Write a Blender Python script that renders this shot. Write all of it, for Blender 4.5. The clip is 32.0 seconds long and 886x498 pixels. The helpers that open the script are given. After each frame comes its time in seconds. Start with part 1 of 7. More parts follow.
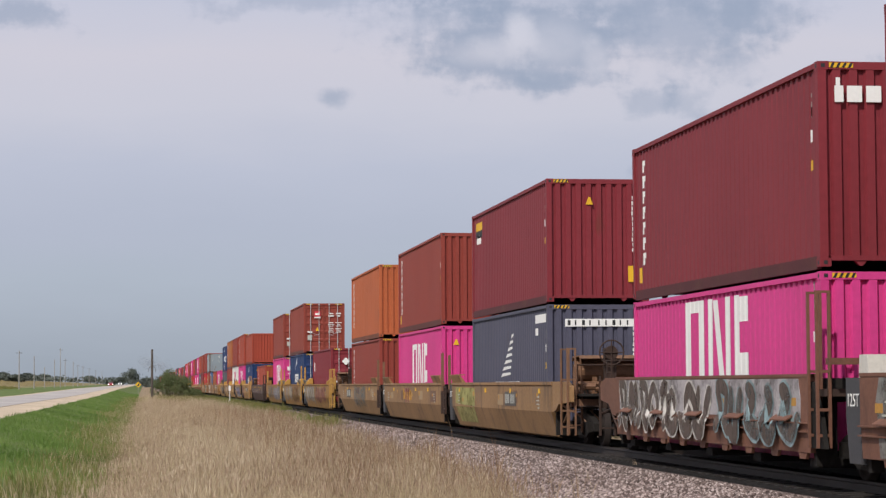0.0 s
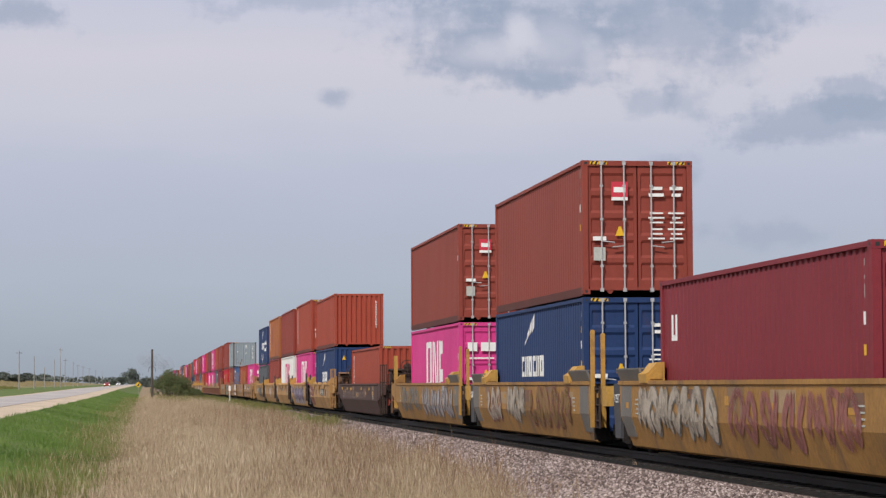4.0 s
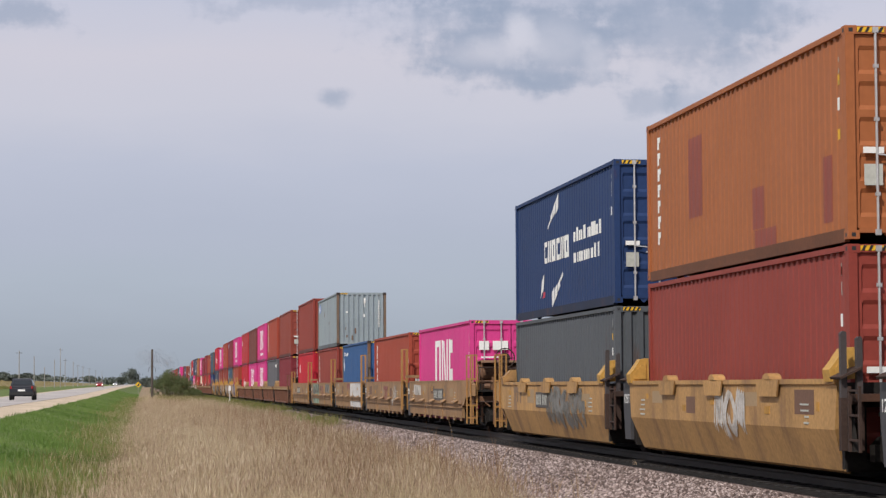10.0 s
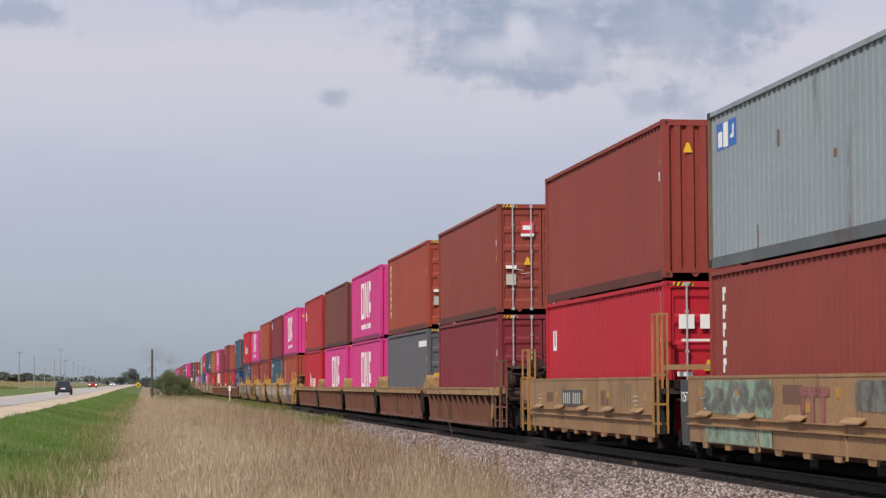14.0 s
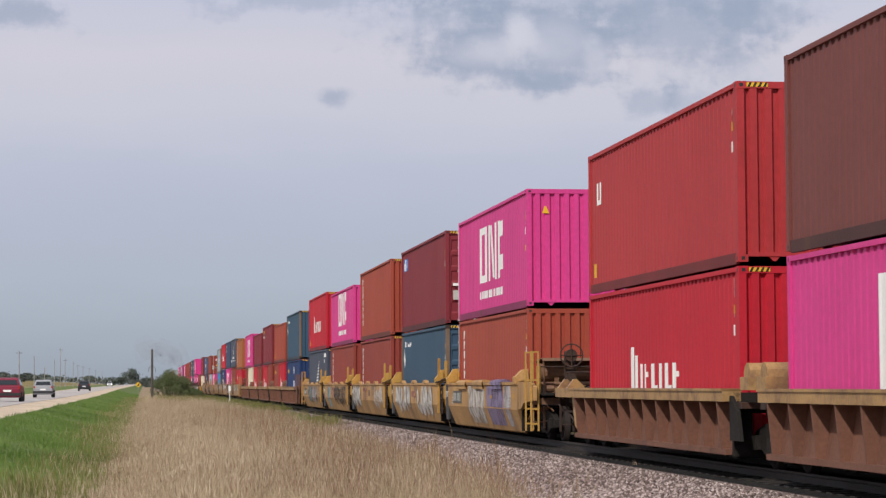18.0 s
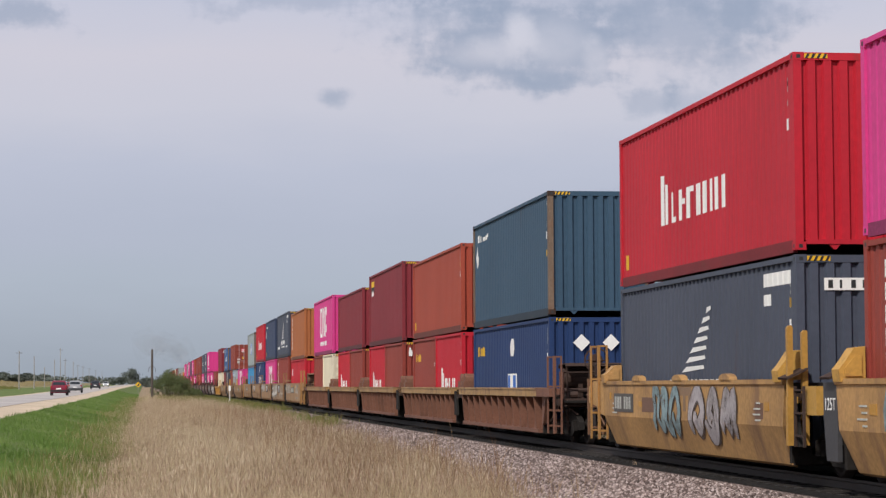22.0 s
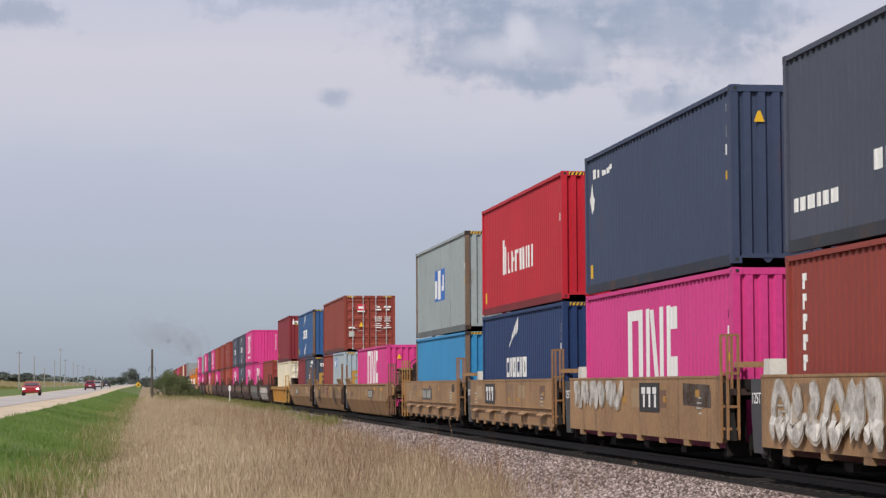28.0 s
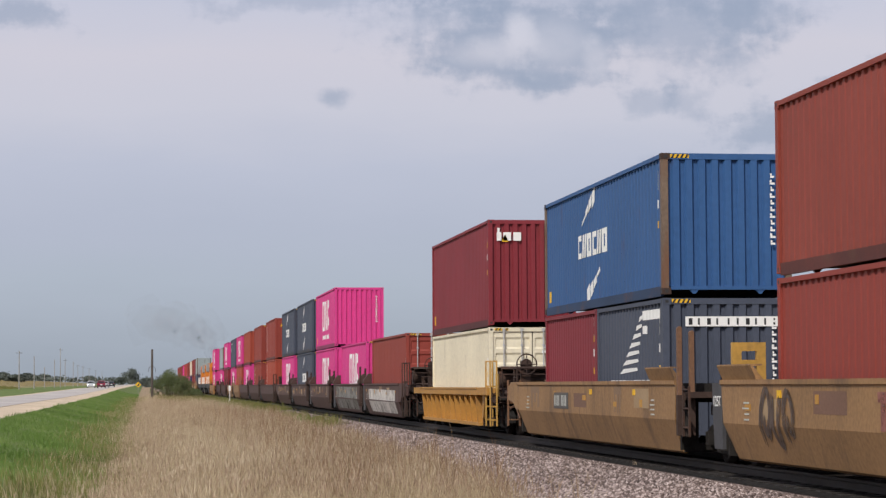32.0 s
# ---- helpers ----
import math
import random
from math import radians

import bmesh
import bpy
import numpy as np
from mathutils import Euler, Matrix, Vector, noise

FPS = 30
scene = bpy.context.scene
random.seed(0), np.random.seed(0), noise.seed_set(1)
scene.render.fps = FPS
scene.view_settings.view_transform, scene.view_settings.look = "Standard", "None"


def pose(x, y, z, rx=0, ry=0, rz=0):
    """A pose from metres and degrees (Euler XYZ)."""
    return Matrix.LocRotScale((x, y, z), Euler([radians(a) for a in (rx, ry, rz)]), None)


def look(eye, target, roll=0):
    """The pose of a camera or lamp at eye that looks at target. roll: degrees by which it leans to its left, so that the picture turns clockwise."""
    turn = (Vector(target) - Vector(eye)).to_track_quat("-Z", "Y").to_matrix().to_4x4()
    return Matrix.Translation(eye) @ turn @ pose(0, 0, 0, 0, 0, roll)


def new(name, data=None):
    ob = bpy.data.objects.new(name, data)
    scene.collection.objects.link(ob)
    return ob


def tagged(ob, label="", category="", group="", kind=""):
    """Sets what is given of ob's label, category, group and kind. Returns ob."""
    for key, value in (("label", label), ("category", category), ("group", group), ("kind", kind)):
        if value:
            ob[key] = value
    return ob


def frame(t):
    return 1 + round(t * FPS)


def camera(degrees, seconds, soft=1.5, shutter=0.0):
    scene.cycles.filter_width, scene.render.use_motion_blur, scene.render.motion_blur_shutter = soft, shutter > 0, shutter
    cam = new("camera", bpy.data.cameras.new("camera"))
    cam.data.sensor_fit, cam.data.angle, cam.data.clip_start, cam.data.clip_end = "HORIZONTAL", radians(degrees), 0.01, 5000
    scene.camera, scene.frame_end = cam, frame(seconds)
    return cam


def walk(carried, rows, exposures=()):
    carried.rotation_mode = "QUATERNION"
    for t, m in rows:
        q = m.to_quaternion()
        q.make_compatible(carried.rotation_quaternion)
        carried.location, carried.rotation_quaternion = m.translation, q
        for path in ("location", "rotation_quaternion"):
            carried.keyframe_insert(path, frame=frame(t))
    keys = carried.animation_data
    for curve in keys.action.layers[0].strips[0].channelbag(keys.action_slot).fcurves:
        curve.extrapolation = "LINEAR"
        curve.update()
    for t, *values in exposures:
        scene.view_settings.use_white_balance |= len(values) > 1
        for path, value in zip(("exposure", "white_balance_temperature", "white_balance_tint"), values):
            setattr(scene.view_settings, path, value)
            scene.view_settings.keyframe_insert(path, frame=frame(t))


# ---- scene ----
EYE = 1.8           # eye height over the grass between road and track
RAIL = 0.45         # top of rail
TRACK = 10.61       # centre of the track

cam = camera(22.16, 32.0, soft=1.35)
VIEW = pose(0, 0, EYE, 93.425, 0.283, -7.539)
walk(cam, [(0.0, VIEW), (32.0, VIEW)])

# ---- world, sun ----
SUN_UP, SUN_AZ = 43, 217   # degrees; azimuth clockwise from the way the track runs
sun = new("sun", bpy.data.lights.new("sun", "SUN"))
sun.data.energy, sun.data.angle, sun.data.color = 3.35, radians(1.2), (1.0, 0.94, 0.86)
sun_from = Vector((math.sin(radians(SUN_AZ)) * math.cos(radians(SUN_UP)), math.cos(radians(SUN_AZ)) * math.cos(radians(SUN_UP)), math.sin(radians(SUN_UP))))
sun.matrix_world = look(sun_from * 60, (0, 0, 0))

world = bpy.data.worlds.new("world")
scene.world = world
world.use_nodes = True
wn, wl = world.node_tree.nodes, world.node_tree.links
wn.clear()


def wmath(op, a, b=None, clamp=False):
    n = wn.new("ShaderNodeMath")
    n.operation, n.use_clamp = op, clamp
    for i, q in enumerate((a, b)):
        if q is None:
            continue
        if isinstance(q, (int, float)):
            n.inputs[i].default_value = q
        else:
            wl.new(q, n.inputs[i])
    return n.outputs[0]


def make_sky():
    out = wn.new("ShaderNodeOutputWorld")
    bg = wn.new("ShaderNodeBackground")
    wl.new(bg.outputs[0], out.inputs[0])
    co = wn.new("ShaderNodeTexCoord").outputs["Generated"]
    sep = wn.new("ShaderNodeSeparateXYZ")
    wl.new(co, sep.inputs[0])
    # hazy overcast from the horizon up
    ramp = wn.new("ShaderNodeValToRGB")
    stops = [(0.0, (0.318, 0.365, 0.437)), (0.05, (0.37, 0.42, 0.505)), (0.13, (0.43, 0.482, 0.58)), (0.20, (0.46, 0.497, 0.615)), (0.275, (0.512, 0.54, 0.66)), (0.345, (0.605, 0.605, 0.70)), (0.415, (0.645, 0.625, 0.71)), (0.49, (0.58, 0.595, 0.715)), (1.0, (0.60, 0.61, 0.71))]
    while len(ramp.color_ramp.elements) < len(stops):
        ramp.color_ramp.elements.new(0.5)
    for e, (p, c) in zip(ramp.color_ramp.elements, stops):
        e.position, e.color = p, (*c, 1)
    # azimuth and elevation in degrees, bent by noise for ragged cloud edges
    az = wmath("MULTIPLY", wmath("ARCTAN2", sep.outputs[0], sep.outputs[1]), 57.2958)
    el = wmath("MULTIPLY", wmath("ARCSINE", sep.outputs[2]), 57.2958)
    comb = wn.new("ShaderNodeCombineXYZ")
    wl.new(az, comb.inputs[0]); wl.new(el, comb.inputs[1])
    nz = wn.new("ShaderNodeTexNoise")
    nz.inputs["Scale"].default_value, nz.inputs["Detail"].default_value, nz.inputs["Roughness"].default_value = 0.42, 7, 0.55
    st = wn.new("ShaderNodeVectorMath"); st.operation = "MULTIPLY"; st.inputs[1].default_value = (0.6, 2.0, 1.0)
    wl.new(comb.outputs[0], st.inputs[0]); wl.new(st.outputs[0], nz.inputs["Vector"])
    nsep = wn.new("ShaderNodeSeparateColor")
    wl.new(nz.outputs["Color"], nsep.inputs[0])
    ragged = wmath("SUBTRACT", nz.outputs["Fac"], 0.5)
    el_wavy = wmath("ADD", el, wmath("MULTIPLY", wmath("SUBTRACT", nsep.outputs[1], 0.5), 1.1))
    wl.new(wmath("DIVIDE", el_wavy, 20.0, True), ramp.inputs[0])
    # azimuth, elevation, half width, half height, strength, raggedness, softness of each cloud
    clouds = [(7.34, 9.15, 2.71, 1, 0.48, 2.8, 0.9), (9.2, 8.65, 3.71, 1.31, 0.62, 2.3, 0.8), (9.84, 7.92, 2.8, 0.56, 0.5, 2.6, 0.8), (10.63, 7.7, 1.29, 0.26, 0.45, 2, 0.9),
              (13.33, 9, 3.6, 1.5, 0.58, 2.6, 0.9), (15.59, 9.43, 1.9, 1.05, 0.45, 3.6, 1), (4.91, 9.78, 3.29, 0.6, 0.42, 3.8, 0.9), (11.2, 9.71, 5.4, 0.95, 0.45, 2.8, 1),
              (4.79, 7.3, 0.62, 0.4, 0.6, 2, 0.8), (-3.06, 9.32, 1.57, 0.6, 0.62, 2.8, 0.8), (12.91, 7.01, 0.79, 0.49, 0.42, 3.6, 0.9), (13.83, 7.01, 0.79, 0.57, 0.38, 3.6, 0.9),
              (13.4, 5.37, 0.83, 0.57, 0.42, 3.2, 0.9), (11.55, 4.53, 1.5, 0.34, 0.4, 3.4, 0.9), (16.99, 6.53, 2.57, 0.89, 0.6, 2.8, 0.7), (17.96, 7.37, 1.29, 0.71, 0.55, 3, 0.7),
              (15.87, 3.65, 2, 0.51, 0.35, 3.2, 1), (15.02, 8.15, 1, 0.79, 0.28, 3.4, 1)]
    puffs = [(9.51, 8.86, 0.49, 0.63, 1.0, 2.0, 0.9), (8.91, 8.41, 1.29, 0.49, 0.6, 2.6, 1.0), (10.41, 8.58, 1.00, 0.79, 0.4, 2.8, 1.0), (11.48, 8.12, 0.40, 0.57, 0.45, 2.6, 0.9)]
    fine = wn.new("ShaderNodeTexNoise")
    fine.inputs["Scale"].default_value, fine.inputs["Detail"].default_value, fine.inputs["Roughness"].default_value = 0.95, 8, 0.6
    wl.new(comb.outputs[0], fine.inputs["Vector"])
    billow = wmath("ADD", wmath("MULTIPLY", ragged, 0.7), wmath("MULTIPLY", wmath("SUBTRACT", fine.outputs["Fac"], 0.5), 0.8))

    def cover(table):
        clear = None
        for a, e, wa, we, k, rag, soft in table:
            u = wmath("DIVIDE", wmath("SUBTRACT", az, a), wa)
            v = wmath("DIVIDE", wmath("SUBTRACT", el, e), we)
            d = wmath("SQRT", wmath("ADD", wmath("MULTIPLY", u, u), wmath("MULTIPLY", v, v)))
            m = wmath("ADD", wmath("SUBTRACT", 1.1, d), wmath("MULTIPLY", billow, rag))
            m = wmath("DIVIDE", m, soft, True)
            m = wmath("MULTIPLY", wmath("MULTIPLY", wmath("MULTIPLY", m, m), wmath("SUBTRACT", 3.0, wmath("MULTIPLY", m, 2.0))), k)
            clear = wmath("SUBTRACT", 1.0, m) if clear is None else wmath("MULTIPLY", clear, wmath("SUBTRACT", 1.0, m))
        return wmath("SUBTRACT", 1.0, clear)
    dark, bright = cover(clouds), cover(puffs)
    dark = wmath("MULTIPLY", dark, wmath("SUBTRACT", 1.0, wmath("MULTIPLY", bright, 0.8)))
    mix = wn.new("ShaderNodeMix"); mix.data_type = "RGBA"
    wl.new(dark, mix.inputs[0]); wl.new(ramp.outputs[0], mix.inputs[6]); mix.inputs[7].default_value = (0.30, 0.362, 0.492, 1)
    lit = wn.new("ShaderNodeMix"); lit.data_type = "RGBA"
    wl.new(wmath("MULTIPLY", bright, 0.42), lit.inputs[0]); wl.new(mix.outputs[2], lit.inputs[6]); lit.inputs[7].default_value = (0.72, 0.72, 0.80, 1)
    sky = wn.new("ShaderNodeTexSky")
    sky.sky_type, sky.sun_disc = "NISHITA", False
    sky.sun_elevation, sky.sun_rotation = radians(SUN_UP), radians(SUN_AZ)
    dim = wn.new("ShaderNodeVectorMath"); dim.operation = "SCALE"; dim.inputs["Scale"].default_value = 0.08
    wl.new(sky.outputs[0], dim.inputs[0])
    both = wn.new("ShaderNodeMix"); both.data_type = "RGBA"; both.inputs[0].default_value = 0.93
    wl.new(dim.outputs[0], both.inputs[6]); wl.new(lit.outputs[2], both.inputs[7])
    wl.new(both.outputs[2], bg.inputs[0])
    bg.inputs[1].default_value = 1.0


make_sky()

# ---- materials ----
MATS = {}


def mat(name, color, rough=0.6, metal=0.0, vary=0.12, scale=3.0, bump=0.0, bump_scale=40.0, stain=None, stain_amount=0.0, stain_scale=1.2, streak=1.0, spec=0.5, glow=0.0):
    """Painted or plain surface with variation at two scales, stains that may run downwards, and fine relief."""
    if name in MATS:
        return MATS[name]
    m = bpy.data.materials.new(name)
    m.use_nodes = True
    n, l = m.node_tree.nodes, m.node_tree.links
    b = n["Principled BSDF"]
    b.inputs["Roughness"].default_value, b.inputs["Metallic"].default_value = rough, metal
    b.inputs["Specular IOR Level"].default_value = spec
    co = n.new("ShaderNodeTexCoord")
    info = n.new("ShaderNodeObjectInfo")
    shift = n.new("ShaderNodeVectorMath"); shift.operation = "MULTIPLY_ADD"
    shift.inputs[1].default_value = (1, 1, 1)
    rnd = n.new("ShaderNodeMath"); rnd.operation = "MULTIPLY"; rnd.inputs[1].default_value = 37.0
    l.new(info.outputs["Random"], rnd.inputs[0])
    l.new(co.outputs["Object"], shift.inputs[0]); l.new(rnd.outputs[0], shift.inputs[2])
    big = n.new("ShaderNodeTexNoise"); big.inputs["Scale"].default_value, big.inputs["Detail"].default_value = scale * 0.25, 4
    fine = n.new("ShaderNodeTexNoise"); fine.inputs["Scale"].default_value, fine.inputs["Detail"].default_value = scale * 6, 4
    l.new(shift.outputs[0], big.inputs["Vector"]); l.new(shift.outputs[0], fine.inputs["Vector"])
    add = n.new("ShaderNodeMath"); add.operation = "ADD"
    l.new(big.outputs["Fac"], add.inputs[0]); l.new(fine.outputs["Fac"], add.inputs[1])
    rng = n.new("ShaderNodeMapRange")
    rng.inputs[1].default_value, rng.inputs[2].default_value, rng.inputs[3].default_value, rng.inputs[4].default_value = 0.65, 1.35, 1 - vary, 1 + vary
    l.new(add.outputs[0], rng.inputs[0])
    tone = n.new("ShaderNodeVectorMath"); tone.operation = "SCALE"; tone.inputs[0].default_value = color
    l.new(rng.outputs[0], tone.inputs["Scale"])
    col = tone.outputs[0]
    if stain:
        sm = n.new("ShaderNodeMapping"); sm.inputs["Scale"].default_value = (1, 1, 1 / streak)
        l.new(shift.outputs[0], sm.inputs["Vector"])
        sn = n.new("ShaderNodeTexNoise"); sn.inputs["Scale"].default_value, sn.inputs["Detail"].default_value, sn.inputs["Roughness"].default_value = stain_scale, 6, 0.62
        l.new(sm.outputs[0], sn.inputs["Vector"])
        sr = n.new("ShaderNodeMapRange")
        sr.inputs[1].default_value, sr.inputs[2].default_value, sr.inputs[3].default_value, sr.inputs[4].default_value = 0.68 - stain_amount * 0.4, 0.78 - stain_amount * 0.25, 0, min(1, 0.35 + stain_amount)
        l.new(sn.outputs["Fac"], sr.inputs[0])
        mx = n.new("ShaderNodeMix"); mx.data_type = "RGBA"
        l.new(sr.outputs[0], mx.inputs[0]); l.new(col, mx.inputs[6]); mx.inputs[7].default_value = (*stain, 1)
        col = mx.outputs[2]
    l.new(col, b.inputs["Base Color"])
    if bump:
        bn = n.new("ShaderNodeTexNoise"); bn.inputs["Scale"].default_value, bn.inputs["Detail"].default_value = bump_scale, 5
        l.new(shift.outputs[0], bn.inputs["Vector"])
        bm = n.new("ShaderNodeBump"); bm.inputs["Strength"].default_value, bm.inputs["Distance"].default_value = 0.6, bump
        l.new(bn.outputs["Fac"], bm.inputs["Height"]); l.new(bm.outputs[0], b.inputs["Normal"])
    if glow:
        b.inputs["Emission Color"].default_value, b.inputs["Emission Strength"].default_value = (*color, 1), glow
    MATS[name] = m
    return m


PAINTS = {
    "pink": (0.60, 0.050, 0.235), "maroon": (0.205, 0.028, 0.038), "brown_red": (0.255, 0.049, 0.037), "rust_brown": (0.245, 0.052, 0.037),
    "dull_brown": (0.165, 0.052, 0.045), "brick": (0.33, 0.0616, 0.0372), "orange": (0.42, 0.112, 0.045), "ochre": (0.355, 0.122, 0.046), "red": (0.46, 0.0176, 0.03348), "scarlet": (0.40, 0.038, 0.043),
    "navy": (0.018, 0.042, 0.125), "blue": (0.036, 0.10, 0.25), "dusk": (0.082, 0.082, 0.120), "indigo": (0.045, 0.062, 0.115), "slate": (0.066, 0.077, 0.108), "teal": (0.042, 0.084, 0.134), "grey": (0.115, 0.115, 0.128),
    "dark_grey": (0.088, 0.098, 0.11), "grey_green": (0.305, 0.352, 0.360), "pale_blue": (0.36, 0.43, 0.47), "steel_blue": (0.268, 0.315, 0.345), "sky_blue": (0.04, 0.25, 0.5), "white": (0.74, 0.74, 0.71), "cream": (0.7, 0.64, 0.49),
}
RUST = (0.10, 0.042, 0.022)


def paint(c):
    return mat("paint_" + c, PAINTS[c], 0.60, vary=0.12, scale=1.6, bump=0.002, bump_scale=9, stain=RUST if c not in ("pink",) else (0.36, 0.05, 0.12), stain_amount={"grey_green": 0.27, "steel_blue": 0.2, "sky_blue": 0.12, "blue": 0.16, "dark_grey": 0.2}.get(c, 0.10), stain_scale=1.6, streak=3.5, spec=0.24)


M_DARK = mat("grimy_steel", (0.018, 0.0155, 0.014), 0.8, spec=0.2, vary=0.35, bump=0.004, stain=(0.06, 0.04, 0.03), stain_amount=0.15)
M_CAST = mat("casting_steel", (0.050, 0.031, 0.025), 0.75, spec=0.25, vary=0.3, stain=RUST, stain_amount=0.3)
M_RUSTY = mat("rusty_post", (0.15, 0.105, 0.075), 0.8, vary=0.3, stain=(0.16, 0.07, 0.035), stain_amount=0.45, stain_scale=2.5, streak=3)
M_ROD = mat("galvanised_rod", (0.50, 0.50, 0.51), 0.42, 0.4, vary=0.15)
M_WHITE = mat("white_marking", (0.80, 0.80, 0.78), 0.6, vary=0.06)
M_MAGENTA = mat("magenta_marking", (0.62, 0.035, 0.20), 0.6, vary=0.06)
M_YELLOW = mat("yellow_marking", (0.72, 0.42, 0.015), 0.6, vary=0.10)
M_BLACK = mat("black_marking", (0.02, 0.02, 0.022), 0.6, vary=0.1)
M_BLUE = mat("blue_marking", (0.03, 0.14, 0.48), 0.6, vary=0.06)
M_REDMARK = mat("red_marking", (0.55, 0.03, 0.06), 0.6, vary=0.06)
M_PALE = mat("pale_plate", (0.45, 0.46, 0.42), 0.6, vary=0.15)
M_WHEEL = mat("wheel_steel", (0.026, 0.02, 0.018), 0.8, 0.0, vary=0.3, spec=0.2)
M_RAIL = mat("rail_steel", (0.035, 0.026, 0.022), 0.6, 0.2, vary=0.3)
# darkened for oil and for the shade under the train
M_TIE = mat("tie_timber", (0.022, 0.018, 0.016), 0.9, vary=0.3, bump=0.01)
CAR_PAINT = {
    "drab": mat("car_drab", (0.285, 0.165, 0.075), 0.62, vary=0.28, scale=2.2, bump=0.003, bump_scale=12, stain=(0.10, 0.062, 0.04), stain_amount=0.38, stain_scale=1.5, streak=4.0, spec=0.3),
    "tan": mat("car_tan", (0.315, 0.186, 0.092), 0.62, vary=0.28, scale=2.2, bump=0.003, bump_scale=12, stain=(0.13, 0.075, 0.045), stain_amount=0.36, stain_scale=1.6, streak=4.5, spec=0.3),
    "buff": mat("car_buff", (0.42, 0.243, 0.094), 0.62, vary=0.28, scale=2.2, bump=0.003, bump_scale=12, stain=(0.19, 0.105, 0.06), stain_amount=0.44, stain_scale=1.5, streak=4.5, spec=0.3),
    "yellow": mat("car_yellow", (0.33, 0.175, 0.048), 0.6, vary=0.28, scale=2.2, bump=0.003, bump_scale=12, stain=(0.15, 0.09, 0.05), stain_amount=0.42, stain_scale=1.6, streak=4.5, spec=0.3),
    "purple_brown": mat("car_purple_brown", (0.078, 0.043, 0.037), 0.66, vary=0.2, scale=2.2, bump=0.003, bump_scale=12, stain=(0.05, 0.03, 0.025), stain_amount=0.3, streak=2.5, spec=0.3),
    "rust": mat("car_rust", (0.165, 0.076, 0.050), 0.7, vary=0.22, scale=2.6, bump=0.003, bump_scale=14, stain=(0.07, 0.035, 0.025), stain_amount=0.3, streak=2.0, spec=0.3),
    "sill": mat("car_sill", (0.36, 0.215, 0.085), 0.62, vary=0.22, scale=2.6, stain=(0.15, 0.075, 0.045), stain_amount=0.5, stain_scale=2.2),
    "amber": mat("car_amber", (0.40, 0.20, 0.040), 0.62, vary=0.18, scale=2.2, stain=(0.18, 0.09, 0.04), stain_amount=0.25, streak=2.0),
}
REPAINT = [mat("repaint_pale", (0.34, 0.235, 0.13), 0.65, vary=0.15), mat("repaint_dull", (0.215, 0.135, 0.078), 0.65, vary=0.15), mat("repaint_brown", (0.16, 0.085, 0.055), 0.7, vary=0.2)]


def spray(name, color, worn=0.45):
    """Sprayed paint, worn thin in places so that the sheet shows through."""
    m = mat("graffiti_" + name, color, 0.62, vary=0.2, scale=3.0)
    n, l = m.node_tree.nodes, m.node_tree.links
    co = n.new("ShaderNodeTexCoord")
    wear = n.new("ShaderNodeTexNoise"); wear.inputs["Scale"].default_value, wear.inputs["Detail"].default_value, wear.inputs["Roughness"].default_value = 2.4, 7, 0.7
    l.new(co.outputs["Object"], wear.inputs["Vector"])
    r = n.new("ShaderNodeMapRange")
    r.inputs[1].default_value, r.inputs[2].default_value, r.inputs[3].default_value, r.inputs[4].default_value = 0.38, 0.56, worn, 1.0
    l.new(wear.outputs["Fac"], r.inputs[0])
    l.new(r.outputs[0], n["Principled BSDF"].inputs["Alpha"])
    return m


GRAFFITI = {k: spray(k, c, 0.85 if k == "whitewash" else 0.45) for k, c in {"white": (0.58, 0.55, 0.51), "purple": (0.20, 0.16, 0.27), "mint": (0.27, 0.38, 0.29), "grey": (0.19, 0.185, 0.17), "rose": (0.27, 0.10, 0.085), "black": (0.045, 0.04, 0.04),
            "teal": (0.22, 0.31, 0.33), "pale": (0.41, 0.35, 0.28), "umber": (0.085, 0.058, 0.045), "lime": (0.33, 0.31, 0.10), "gold": (0.55, 0.27, 0.03), "lavender": (0.38, 0.35, 0.36), "golden": (0.22, 0.125, 0.04), "whitewash": (0.66, 0.64, 0.62)}.items()}
M_BOARD = mat("board_dark", (0.075, 0.068, 0.062), 0.6, vary=0.2)
M_OCHRE = mat("post_ochre", (0.36, 0.185, 0.055), 0.55, vary=0.2, stain=(0.12, 0.06, 0.035), stain_amount=0.3, stain_scale=3.5)
M_BROWN = mat("post_brown", (0.17, 0.085, 0.045), 0.65, vary=0.25, stain=(0.30, 0.16, 0.05), stain_amount=0.25, stain_scale=4)
M_ORANGE = mat("dull_orange", (0.43, 0.22, 0.035), 0.6, vary=0.2)
M_ZONE = mat("zone_grey", (0.15, 0.14, 0.125), 0.62, vary=0.2, stain=(0.24, 0.16, 0.07), stain_amount=0.2)


# ---- mesh helpers ----
def box_into(bm, x0, x1, y0, y1, z0, z1):
    v = [bm.verts.new(c) for c in ((x0, y0, z0), (x1, y0, z0), (x1, y1, z0), (x0, y1, z0), (x0, y0, z1), (x1, y0, z1), (x1, y1, z1), (x0, y1, z1))]
    for f in ((0, 3, 2, 1), (4, 5, 6, 7), (0, 1, 5, 4), (1, 2, 6, 5), (2, 3, 7, 6), (3, 0, 4, 7)):
        bm.faces.new([v[i] for i in f])
    return v


